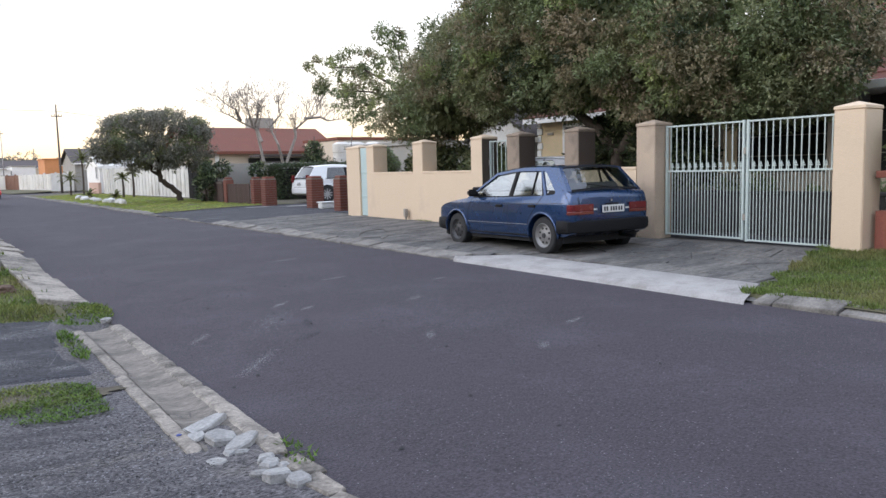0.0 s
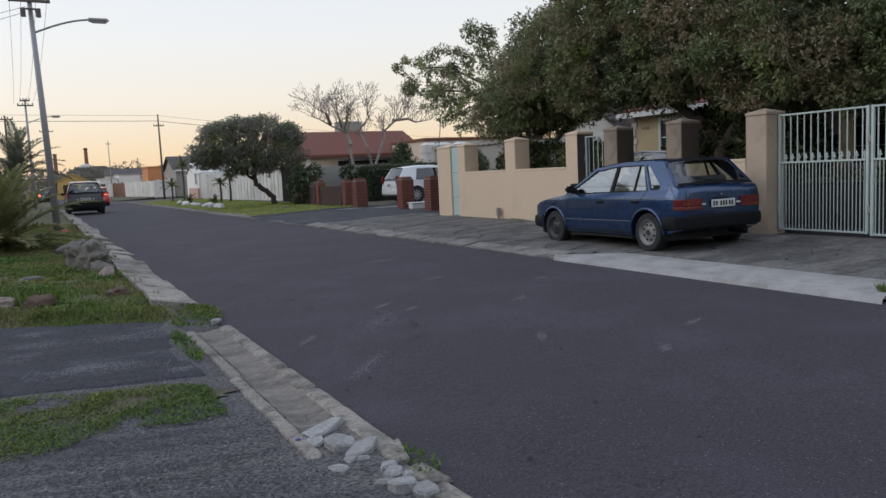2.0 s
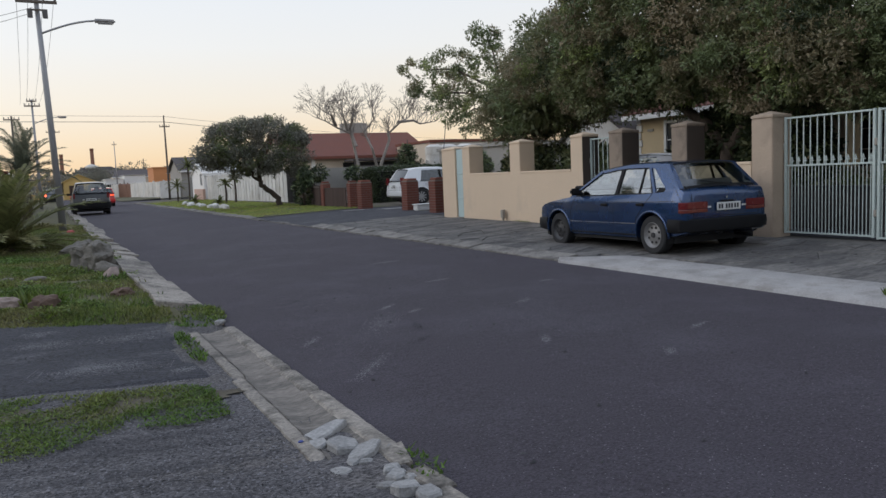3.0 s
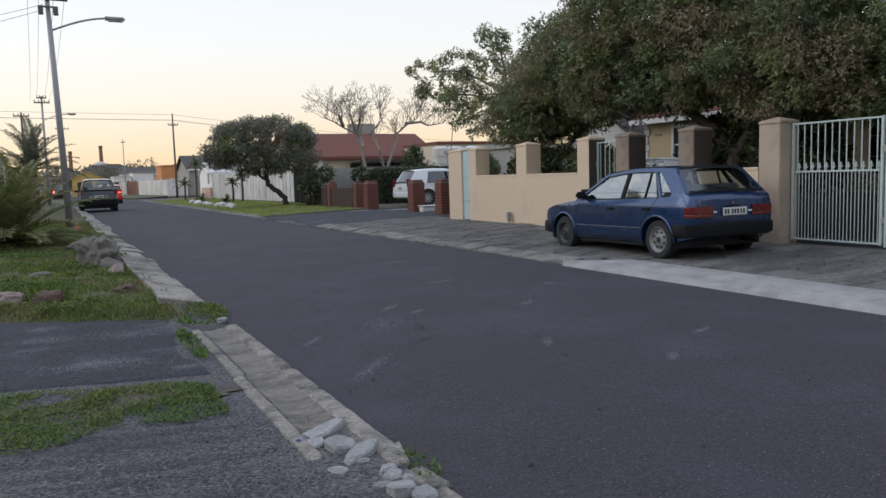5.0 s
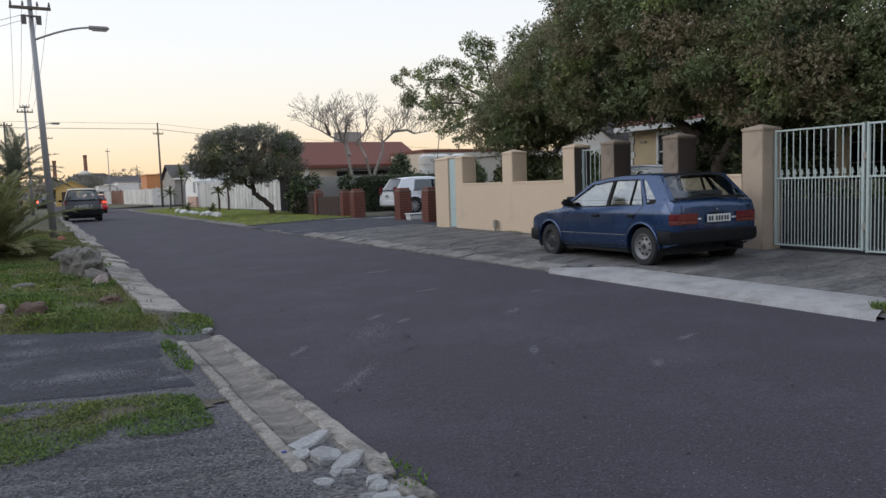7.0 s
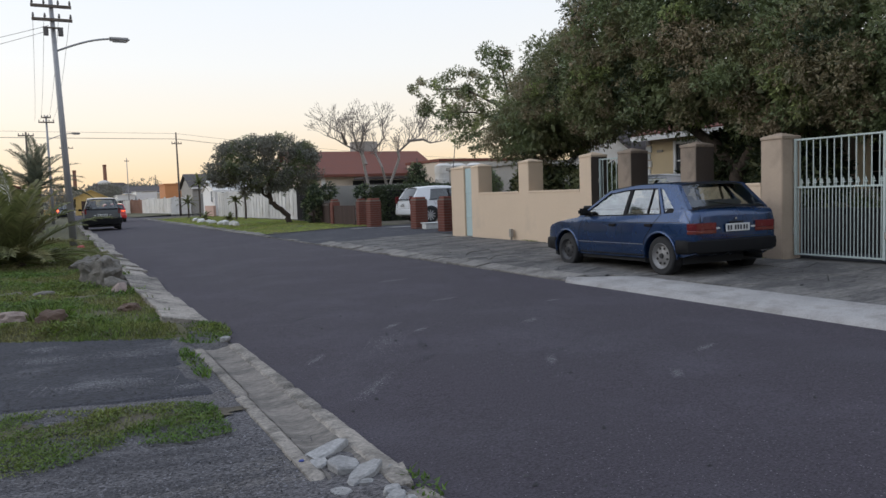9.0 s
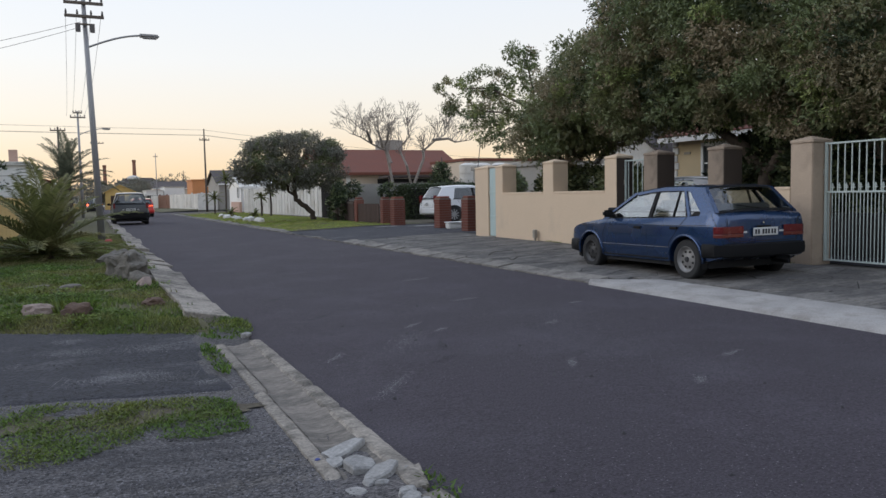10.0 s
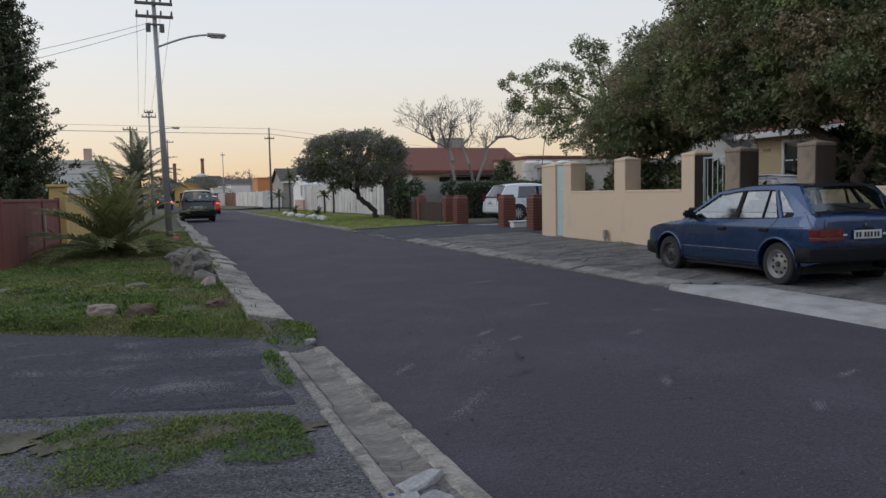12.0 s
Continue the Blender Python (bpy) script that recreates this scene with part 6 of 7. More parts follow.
for k, (x0, x1, yy, tp, mt, rt) in enumerate(((10.1, 13.1, 150, 3.15, WHITE_PAINT, WHITE_WALL), (13.5, 17.2, 152, 3.85, WHITE_PAINT, GREY_PLASTER), (-6, 2.2, 150, 3.5, YELLOW_FENCE, ROOF_DARK), (2, 10, 190, 4.0, WHITE_WALL, ROOF_DARK), (24, 44, 150, 4.4, WHITE_WALL, ROOF_RED), (20, 32, 230, 5.2, WHITE_PAINT, GREY_PLASTER))):
    hh = flat_house("far_house", "low plastered house at the far end of the street", x0, x1, yy, yy + 10, tp, mt, rt, -0.06)
    for j in range(3):
        window(hh, (j - 1) * (x1 - x0) / 3.4, -5, 1.1, 1.1, 1.1, along="x", cols=2, rows=2)
gable_house("far_house", "low house with a weathered brown gabled roof at the street's end", 12.8, 20.2, 168, 178, 3.7, 5.1, CREAM_WALL, ROOF_DARK, ridge_along="x", over=0.4, z0=-0.06)
yf = gable_house("far_house", "mustard yellow gabled house where the street ends", 2.6, 6.6, 119, 127, 2.5, 3.5, YELLOW_FENCE, YELLOW_FENCE, over=0.2, z0=-0.06, edge=YELLOW_FENCE)
part("garage_door", box(-1.3, 0.6, -4.04, -4.0, 0, 2.1), BROWN_FENCE, yf)
lh = flat_house("white_block_house", "white painted block house behind the palm", -10.5, -2.35, 45, 56, 3.45, WHITE_PAINT, WHITE_WALL)
for k in range(3):
    part("plaster_groove", box(-4.0, 4.08, -5.52, -5.5, 1.5 + 0.55 * k, 1.53 + 0.55 * k), GREY_PLASTER, lh)
part("chimney_stack", box(3.2, 3.6, -5.0, -4.6, 3.3, 4.0), PINK_WALL, lh)
lh2 = gable_house("tiled_house", "brown tiled house with pale walls further along", -10, -2.0, 58, 70, 2.7, 4.0, CREAM_WALL, ROOF_RED, over=0.3)
window(lh2, 4.0, -3.0, 1.1, 1.0, 1.1, side=1)
window(lh2, 4.0, 2.0, 1.1, 1.0, 1.1, side=1)

for nm, px, hh, rr in (("industrial_chimney", 21.2, 21.0, 0.82), ("industrial_chimney", 7.8, 18.5, 0.8)):
    c = thing(nm, px, 400, -0.06, 0, "tall brick industrial chimney against the evening sky", "chimney")
    raw("stack", *tube([(0, 0, 0), (0, 0, hh * 0.5), (0, 0, hh)], [rr * 1.5, rr * 1.15, rr * 0.95], 14), CHIMNEY_BRICK, c, smooth=True)
    raw("rim", *tube([(0, 0, hh - 0.8), (0, 0, hh + 0.2)], rr * 1.12, 14), CHIMNEY_BRICK, c)
fa = thing("factory", 19, 395, -0.06, 0, "pale factory with a low domed roof in the distance", "building")
part("hall", box(-7, 14, -3, 3, 0, 9.4), GREY_PLASTER, fa)
raw("hall_roof", [(-7.5, -3.5, 9.4), (14.5, -3.5, 9.4), (14.5, 3.5, 9.4), (-7.5, 3.5, 9.4), (-1.5, 0, 12.4), (10, 0, 12.2)], [(0, 1, 5, 4), (2, 3, 4, 5), (0, 4, 3), (1, 2, 5), (3, 2, 1, 0)], ROOF_DARK, fa)
v, f = tube([(1.3, 0, 11.4), (1.3, 0, 12.5), (1.3, 0, 13.2), (1.3, 0, 13.5)], [3.0, 2.8, 1.6, 0.4], 18)
raw("dome", v, f, WHITE_WALL, fa, smooth=True)
rng = np.random.default_rng(70)
lob = [((px, 330 + 6 * rng.normal(), 3.2 + 1.2 * rng.random()), (7, 5, 4.0 + 1.6 * rng.random())) for px in np.arange(-170, 240, 7.5)] + [((33, 330, 6.0), (9, 4, 5.2)), ((28, 330, 5.0), (6, 4, 4.6))]
v, f = leaf_cloud(rng, lob, 16000, 1.0, 0.5, 0.1)
far = leaf_mesh("far_trees", v, f, LEAF_FAR, None, "dark line of distant trees on the horizon", "stuff")
far["category"] = "trees"
rng = np.random.default_rng(71)
lob = [((px, 120 + 8 * rng.normal(), 1.6 + rng.random()), (2.2, 2, 1.2 + rng.random())) for px in (-30, -24, -18, -12, -7, -4, 0.5, 27, 33, 40, 46)] + [((6.5, 112, 1.2), (1.6, 2, 0.9)), ((3.0, 122, 2.2), (2.0, 2, 1.4)), ((9.5, 160, 4), (2.5, 2, 1.6))]
v, f = leaf_cloud(rng, lob, 9000, 0.24, 0.6, 0.1)
far = leaf_mesh("street_end_bushes", v, f, LEAF_FAR, None, "dusty green bushes near the end of the street", "stuff")
far["category"] = "bushes"


# ---- poles and cables ----
def street_pole(name, label, x, y, z, h, lean, lamp=True, arms=((0.35, 0.55), (0.75, 0.55)), mat=STEEL, r=0.11, side=1, boxes=True):
    """A tapered pole with cross-arms, insulators and, on request, a lamp on a bracket."""
    p = thing(name, x, y, z, 0, label, "pole")
    top = Vector((lean * h, 0, h))
    at = lambda q: Vector((lean * q, 0, q))  # noqa: E731
    raw("shaft", *tube([(0, 0, -0.1), at(h * 0.5), top], [r, r * 0.8, r * 0.55], 12), mat, p, smooth=True)
    for d, hw in arms:
        c = at(h - d)
        a = part("cross_arm", box(c.x - hw, c.x + hw, c.y - 0.11, c.y - 0.04, c.z - 0.045, c.z + 0.045), WOOD_POLE, p, bevel=0.008)
        for k in (-0.92, -0.35, 0.35, 0.92):
            raw("insulator", *tube([(c.x + k * hw, -0.075, c.z + 0.045), (c.x + k * hw, -0.075, c.z + 0.09), (c.x + k * hw, -0.075, c.z + 0.19)], [0.018, 0.038, 0.02], 8), CABLE, a)
    if boxes:
        c = at(h - arms[-1][0] - 0.35)
        for k in (-0.2, 0.2):
            raw("fuse_box", *tube([(c.x + k, -0.12, c.z - 0.13), (c.x + k, -0.12, c.z + 0.1)], 0.075, 10), CABLE, p)
        part("bracket", box(c.x - 0.27, c.x + 0.27, -0.13, -0.08, c.z + 0.08, c.z + 0.13), WOOD_POLE, p)
    if lamp:
        c = at(h - 1.68)
        pts = [c + Vector((side * q * 1.5, 0, 0.42 * math.sin(q * 1.45) + 0.05 * q)) for q in np.linspace(0, 1, 9)]
        arm = raw("lamp_arm", *tube(pts, 0.03, 8), mat, p, smooth=True)
        e = pts[-1]
        bm = box(min(e.x, e.x + side * 0.62), max(e.x, e.x + side * 0.62), -0.1, 0.1, e.z - 0.05, e.z + 0.06)
        part("lamp_head", bm, STEEL, arm, bevel=0.04, segments=2)
        part("lens", box(min(e.x + side * 0.12, e.x + side * 0.55), max(e.x + side * 0.12, e.x + side * 0.55), -0.07, 0.07, e.z - 0.085, e.z - 0.045), LAMP_CLEAR, arm, bevel=0.02)
    return p


PY = 25.9
street_pole("street_lamp", "grey power pole with a bracket street lamp beside the kerb", 0.80, PY, 0.05, 7.66, -0.022)
street_pole("street_lamp", "second grey power pole with a bracket lamp along the verge", 0.04, 60, 0.05, 7.7, 0.0, arms=((0.12, 0.30), (0.45, 0.5)), boxes=False)
street_pole("power_pole", "weathered wooden power pole with a single cross-arm", -1.3, 60.5, 0.05, 6.6, 0.0, lamp=False, arms=((0.25, 0.5),), mat=WOOD_POLE, boxes=False)
street_pole("power_pole", "weathered wooden power pole at the far junction", 10.6, 74, 0.05, 7.85, 0.0, lamp=False, arms=((1.05, 0.45),), mat=WOOD_POLE, boxes=False)
street_pole("power_pole", "thin pale pole further down the street", 11.9, 148, -0.06, 9.9, 0.0, lamp=False, arms=((0.6, 0.4),), mat=STEEL, boxes=False)
street_pole("power_pole", "thin wooden pole further along the far kerb", 1.6, 95, 0.02, 8.2, 0.0, lamp=False, arms=((0.3, 0.7),), mat=WOOD_POLE, boxes=False)
street_pole("power_pole", "distant wooden power pole above the roofs", 42, 380, -0.06, 15.1, 0.0, lamp=False, arms=((1.0, 1.3),), mat=WOOD_POLE, r=0.3, boxes=False)


def cable(a, b, sag, r=0.012, n=16):
    a, b = Vector(a), Vector(b)
    pts = [a.lerp(b, k / n) - Vector((0, 0, sag * 4 * (k / n) * (1 - k / n))) for k in range(n + 1)]
    ob = raw("overhead_cable", *tube(pts, r, 5), CABLE)
    return tagged(ob, "thin dark overhead cable strung between the poles", "cable", "overhead cables")


tx = 0.80 - 0.022 * 7.3
for k in (-0.5, -0.2, 0.2, 0.5):
    cable((tx + k, PY - 0.08, 7.15), (-0.2 + k, 60, 7.4), 0.9, 0.006)
cable((tx - 0.1, PY, 6.8), (-10, 24, 3.9), 0.3, 0.007)
cable((tx - 0.1, PY, 6.65), (-10, 24, 3.6), 0.35, 0.007)
cable((-40, 62, 7.0), (10.6, 74, 7.3), 0.12, 0.022, 24)
cable((10.6, 74, 7.3), (60, 82, 4.6), 0.6, 0.022, 24)
cable((-40, 62, 7.5), (10.6, 74, 7.8), 0.1, 0.012, 24)
cable((10.6, 74, 7.8), (60, 82, 5.2), 0.6, 0.012, 24)

# ---- fences and walls along the far lots ----
ww = thing("panel_wall", 12.4, 41.2, 0.05, 0, "whitewashed upright concrete panel wall along the far verge", "wall", "", "structure")
n_panel = 28
for k in range(n_panel):
    a = 0.68 * k
    xk = -0.9 * a / 20.4
    h = 1.85 + 0.05 * math.sin(k * 1.7) + 0.004 * k
    ob = part("panel", box(xk - 0.05, xk + 0.05, a + 0.012, a + 0.668, 0, h), WHITE_WALL, ww, bevel=0.012)
bl = thing("black_gate", 12.75, 38.9, 0.05, 40, "black boarded gate at the end of the white wall", "gate")
for k in range(9):
    part("board", box(-0.02, 0.02, -1.2 + 0.27 * k, -1.2 + 0.27 * k + 0.255, 0.05, 1.85), BLACK_FENCE, bl, bevel=0.006)
for zz in (0.4, 1.5):
    part("rail", box(0.021, 0.06, -1.25, 1.25, zz, zz + 0.08), BLACK_FENCE, bl)


def brick_pillar(x, y, w, h, z0=0.1):
    """A square pillar of bricks laid round a mortar core."""
    p = thing("brick_pillar", x, y, z0, 0, "red face-brick gate pillar with pale joints", "pillar", "brick pillars of the driveway")
    part("mortar", box(-w / 2 + 0.012, w / 2 - 0.012, -w / 2 + 0.012, w / 2 - 0.012, 0, h - 0.02), MORTAR, p)
    bm, course, k = bmesh.new(), 0.085, 0
    while (k + 1) * course < h:
        zz = k * course
        sh = 0.11 * (k % 2)
        for a0, a1 in ((-w / 2, -w / 2 + 0.10 + sh), (-w / 2 + 0.112 + sh, w / 2 - 0.112 + sh * 0.4), (w / 2 - 0.10 + sh * 0.4, w / 2)):
            if a1 - a0 < 0.03:
                continue
            box(a0, a1, -w / 2, -w / 2 + 0.03, zz + 0.006, zz + course - 0.006, bm)
            box(a0, a1, w / 2 - 0.03, w / 2, zz + 0.006, zz + course - 0.006, bm)
        box(-w / 2, -w / 2 + 0.03, -w / 2 + 0.037, -0.006 + sh * 0.5, zz + 0.006, zz + course - 0.006, bm)
        box(-w / 2 + 0.001, -w / 2 + 0.03, 0.006 + sh * 0.5, w / 2 - 0.037, zz + 0.006, zz + course - 0.006, bm)
        k += 1
    part("brickwork", bm, BRICK, p)
    part("cap_course", box(-w / 2 + 0.04, w / 2 - 0.04, -w / 2 + 0.04, w / 2 - 0.04, h - 0.03, h + 0.05), BRICK, p, bevel=0.015)
    return p


for px, py in ((11.3, 20.9), (11.55, 23.5), (11.27, 27.0), (11.27, 28.3), (11.22, 31.4)):
    brick_pillar(px, py, 0.45 if py < 27.5 else 0.34, 1.08)
lf = thing("low_fence", 11.12, 30.05, 0.1, 0, "low brown slatted fence between brick pillars", "fence")
for k in range(14):
    part("slat", box(-0.015, 0.015, -1.4 + 0.2 * k, -1.4 + 0.2 * k + 0.185, 0.05, 0.86), BROWN_FENCE, lf)
for zz in (0.15, 0.7):
    part("rail", box(0.016, 0.05, -1.45, 1.45, zz, zz + 0.06), WOOD_POLE, lf)
lf = thing("low_fence", 11.12, 31.8, 0.1, -8.0, "low brown boarded fence running to the black gate", "fence")
for k in range(22):
    part("slat", box(-0.015, 0.015, 0.05 + 0.31 * k, 0.05 + 0.31 * k + 0.295, 0.03, 0.95 + 0.02 * math.sin(k * 1.9)), BROWN_FENCE, lf)
part("rail", box(-0.04, -0.016, 0.05, 6.85, 0.86, 0.92), WOOD_POLE, lf)
gw = thing("garden_wall", 13.0, 35.4, 0.1, 0, "long grey garden wall behind the shrubs", "wall", "", "structure")
part("panel", box(-0.9, 12, -0.1, 0.1, 0, 1.78), GREY_PLASTER, gw)
tub = thing("white_tub", 11.63, 22.68, 0.14, 0, "small white plastic tub on the driveway by the brick pillar", "tub")
part("body", box(-0.30, 0.30, -0.17, 0.17, 0, 0.20), WHITE_PLASTIC, tub, bevel=0.03, segments=2)
part("rim", box(-0.33, 0.33, -0.20, 0.20, 0.19, 0.225), WHITE_PLASTIC, tub, bevel=0.01)
ff = thing("slatted_fence", 12.4, 82, 0.05, 5.7, "pale upright slatted fence past the junction", "fence")
for k in range(44):
    part("slat", box(-0.06, 0.06, 0.82 * k, 0.82 * k + (0.66 if k % 6 else 0.45), 0, 1.85 + (0.14 if k % 6 == 0 else 0)), (WHITE_WALL if k < 28 or k > 37 else TERRACOTTA), ff)
dg = thing("double_gate", 11.7, 81.4, 0.0, 0, "grey steel double gate in the far fence", "gate")
for k in range(2):
    part("leaf", box(-1.0 + 1.02 * k, -0.02 + 1.02 * k, -0.03, 0.03, 0.0, 1.9), WHITE_WALL, dg, bevel=0.01)
pw = thing("pink_low_wall", 11.3, 62, 0.05, 0, "low pink garden wall past the white panels", "wall", "", "structure")
part("panel", box(-0.1, 0.1, -1.6, 2.2, 0, 0.95), PINK_WALL, pw, bevel=0.01)
# left side
rf = thing("red_fence", -2.05, 19.2, 0.06, 0, "oxide red sheet fence with a rusty post and a closed gate", "fence", "", "structure")
for k in range(10):
    part("sheet", box(-0.03, 0.03, -3.75 + 0.77 * k, -3.75 + 0.77 * k + 0.755, 0.05, 1.24), RED_FENCE, rf, bevel=0.006)
part("top_rail", box(-0.05, 0.05, -3.8, 4.0, 1.24, 1.30), RED_FENCE, rf, bevel=0.006)
for yy in (-3.85, 1.0, 3.95):
    part("post", box(-0.06, 0.06, yy - 0.06, yy + 0.06, 0, 1.34), RED_FENCE, rf, bevel=0.01)
part("latch", box(0.04, 0.10, 0.9, 1.05, 0.5, 0.95), METAL_BOX, rf, bevel=0.01)
yw = thing("yellow_wall", -2.05, 23.3, 0.06, 0, "yellow painted boundary wall with upright joints", "wall", "", "structure")
for k in range(12):
    part("panel", box(-0.08, 0.08, 0.9 + 1.25 * k, 0.9 + 1.25 * k + 1.22, 0, 1.42), YELLOW_FENCE, yw, bevel=0.012)
part("pillar", box(-0.2, 0.2, 0.02, 0.55, 0, 1.62), YELLOW_FENCE, yw, bevel=0.015)
part("cap", box(-0.26, 0.26, -0.04, 0.61, 1.62, 1.70), YELLOW_FENCE, yw, bevel=0.015)
# low wall with balusters past the gate
bw = thing("balustrade_wall", 10.55, 2.4, 0.1, 0, "brick garden wall with white balusters past the gate pillar", "wall", "", "structure")
part("brick_base", box(-0.09, 0.09, -2.1, 2.1, 0, 0.58), BRICK, bw)
part("top_beam", box(-0.12, 0.12, -2.1, 2.1, 1.0, 1.09), BRICK, bw, bevel=0.01)
bal = None
for k in range(14):
    v, f = lathe([(0.0, 0.055), (0.04, 0.055), (0.06, 0.035), (0.12, 0.06), (0.18, 0.062), (0.26, 0.034), (0.33, 0.03), (0.36, 0.055), (0.42, 0.055)], 10)
    v = [(0.0 + a[1], 1.95 - 0.27 * k + a[2], 0.58 + a[0]) for a in v]
    raw("baluster", v, f, WHITE_PAINT, bw, smooth=True)
leafy_tree("climbing_fern", "feathery green climber beside the gate pillar", (10.9, 4.1, 0.14), [((10.9, 4.1, 0.14), (10.85, 4.2, 1.5), 0.03, 0.02, 0.05)],
           [((10.8, 4.15, 1.5), (0.3, 0.35, 0.45)), ((10.9, 3.6, 1.2), (0.3, 0.5, 0.3))], (260,), 0.13, (LEAF,), 81)

# ---- kerbs, gutter, paving: pieces ----
def slab(name, corners, z0, z1, mat, parent, tilt=0.0, inset=0.012, seed=0):
    """A flat piece over four corners of the plan, with a chamfered top."""
    c = [Vector((x, y)) for x, y in corners]
    m = sum(c, Vector((0, 0))) / len(c)
    lo = [(p.x, p.y, z0) for p in c]
    md = [(p.x, p.y, z1(p.x, p.y) - 0.010) for p in c]
    tp = []
    for p in c:
        q = p + (m - p).normalized() * inset
        tp.append((q.x, q.y, z1(q.x, q.y)))
    n = len(c)
    v = lo + md + tp
    f = [tuple(range(2 * n, 3 * n))]
    for i in range(n):
        j = (i + 1) % n
        f += [(i, j, j + n, i + n), (i + n, j + n, j + 2 * n, i + 2 * n)]
    return raw(name, v, f, mat, parent)


rng = np.random.default_rng(90)
kl = thing("kerb_left", 0, 0, 0, 0, "old mountable concrete kerb slabs with grassy joints", "kerb", "", "structure")
yy = 8.3
while yy < 66:
    ln = 0.85 + 0.75 * rng.random()
    x0, x1 = 1.38 + 0.045 * rng.normal(), LE - 0.01 + 0.022 * rng.normal()
    dz, g = 0.014 * rng.normal(), 0.03 + 0.055 * rng.random()
    j = 0.055 * np.clip(rng.normal(size=4), -1.3, 1.3)
    tip = 0.05 * rng.normal()
    slab("kerb_slab", [(x0, yy + g), (x1 + 0.006 * rng.normal(), yy + g + j[0]), (x1, yy + ln * 0.5), (x1 + 0.006 * rng.normal(), yy + ln + j[1]), (x0 + j[2] * 0.6, yy + ln)], -0.05,
         lambda x, y: 0.030 + 0.080 * (LE - x) / 0.4 + dz + tip * (y - yy - ln / 2) + 0.010 * noise.noise(Vector((x * 6, y * 6, 4))), CONCRETE, kl, seed=yy)
    yy += ln
gl = thing("gutter", 0, 0, 0, 0, "broken concrete gutter crossing along the street edge", "gutter", "", "structure")
def trough(pname, y0, y1, profile, mat, step, rough):
    """A run of the gutter along y. profile: x, height pairs across it."""
    vs, fs, ys = [], [], span(y0, y1, step)
    n = len(profile)
    for y in ys:
        for k, (x, h) in enumerate(profile):
            e = k in (0, n - 1)
            end = min(y - y0, y1 - y) < 0.01
            vs.append((x + rough * noise.noise(Vector((k * 2.1, y * 7, 2))) + 0.6 * rough * noise.noise(Vector((k * 2.1, y * 19, 5))), y + 0.04 * noise.noise(Vector((x * 9, y, 1))), (h - 0.02 if end else h) + (0.35 * rough * noise.noise(Vector((x * 14, y * 14, 7))) if not e else 0)))
    for k in range(len(ys) - 1):
        for q in range(n - 1):
            fs.append((k * n + q, k * n + q + 1, (k + 1) * n + q + 1, (k + 1) * n + q))
    return sharpen(raw(pname, vs, fs, mat, gl), 30)


for y0, y1, o in ((5.12, 6.95, 0.02), (3.36, 5.09, 0.0)):
    trough("gutter_lip", y0, y1, [(1.42 + o, -0.01), (1.43 + o, 0.020), (1.49 + o, 0.024), (1.52 + o, 0.010)], CONCRETE, 0.05, 0.007)
    trough("gutter_channel", y0 - 0.04, y1, [(1.51 + o, 0.020), (1.55, 0.004), (1.61, -0.004), (1.69, 0.000), (1.765, 0.018)], GUTTER_BED, 0.05, 0.012)
for y0, y1 in ((5.13, 6.95), (4.51, 5.09), (3.20, 4.49)):
    trough("gutter_edge", y0, y1, [(1.735, 0.004), (1.76, 0.026), (1.81, 0.032), (LE + 0.005, 0.024), (LE + 0.025, -0.02)], CONCRETE, 0.04, 0.006)
for k in range(26):
    y = 3.15 - 0.28 * k + 0.05 * rng.normal()
    slab("edge_stone", [(1.76 + 0.03 * rng.normal(), y), (LE + 0.03 * rng.normal(), y), (LE + 0.03 * rng.normal(), y + 0.25), (1.75 + 0.03 * rng.normal(), y + 0.22)], -0.05, lambda x, y_: 0.022 + 0.01 * noise.noise(Vector((x * 5, y_ * 5, 0))), CONCRETE, gl)
strip("gutter_bed", span(1.40, LE, 0.1), span(-14, 8.4, 0.3), lambda x, y: -0.020 + 0.006 * noise.noise(Vector((x * 4, y * 4, 3))), GRAVEL, "gritty cement bed under the gutter edge", "gravel")

strip("rubble_bed", span(1.38, 1.79, 0.04), span(2.2, 3.86, 0.05), lambda x, y: 0.008 + 0.010 * noise.noise(Vector((x * 9, y * 9, 11))) - 0.05 * max(0.0, (y - 3.7) / 0.16), GRAVEL, "grit and broken cement round the loose stones", "gravel")
kr = thing("kerb_right", 0, 0, 0, 0, "uneven old concrete kerb blocks along the paved verge", "kerb", "", "structure")
for a, b, w in ((8.75, 20.3, 0.34), (20.3, 27.2, 0.16), (27.2, 69.0, 0.26), (-22, 3.9, 0.22)):
    yy = a
    while yy < b - 0.1:
        ln = min(0.45 + 0.35 * rng.random(), b - yy)
        dz, g = 0.01 * rng.normal(), 0.012 + 0.02 * rng.random()
        slab("kerb_block", [(RE + 0.015 * rng.normal(), yy + g), (RE + w + 0.03 * rng.normal(), yy + g), (RE + w + 0.03 * rng.normal(), yy + ln), (RE + 0.015 * rng.normal(), yy + ln)], -0.05,
             lambda x, y: 0.03 + 0.05 * (x - RE) / w * (w > 0.2) + dz, OLD_KERB, kr)
        yy += ln
ap = thing("concrete_apron", 0, 0, 0, 0, "fresh pale concrete apron ramp at the driveway edge", "apron", "", "structure")
vs, fs, n = [], [], 24
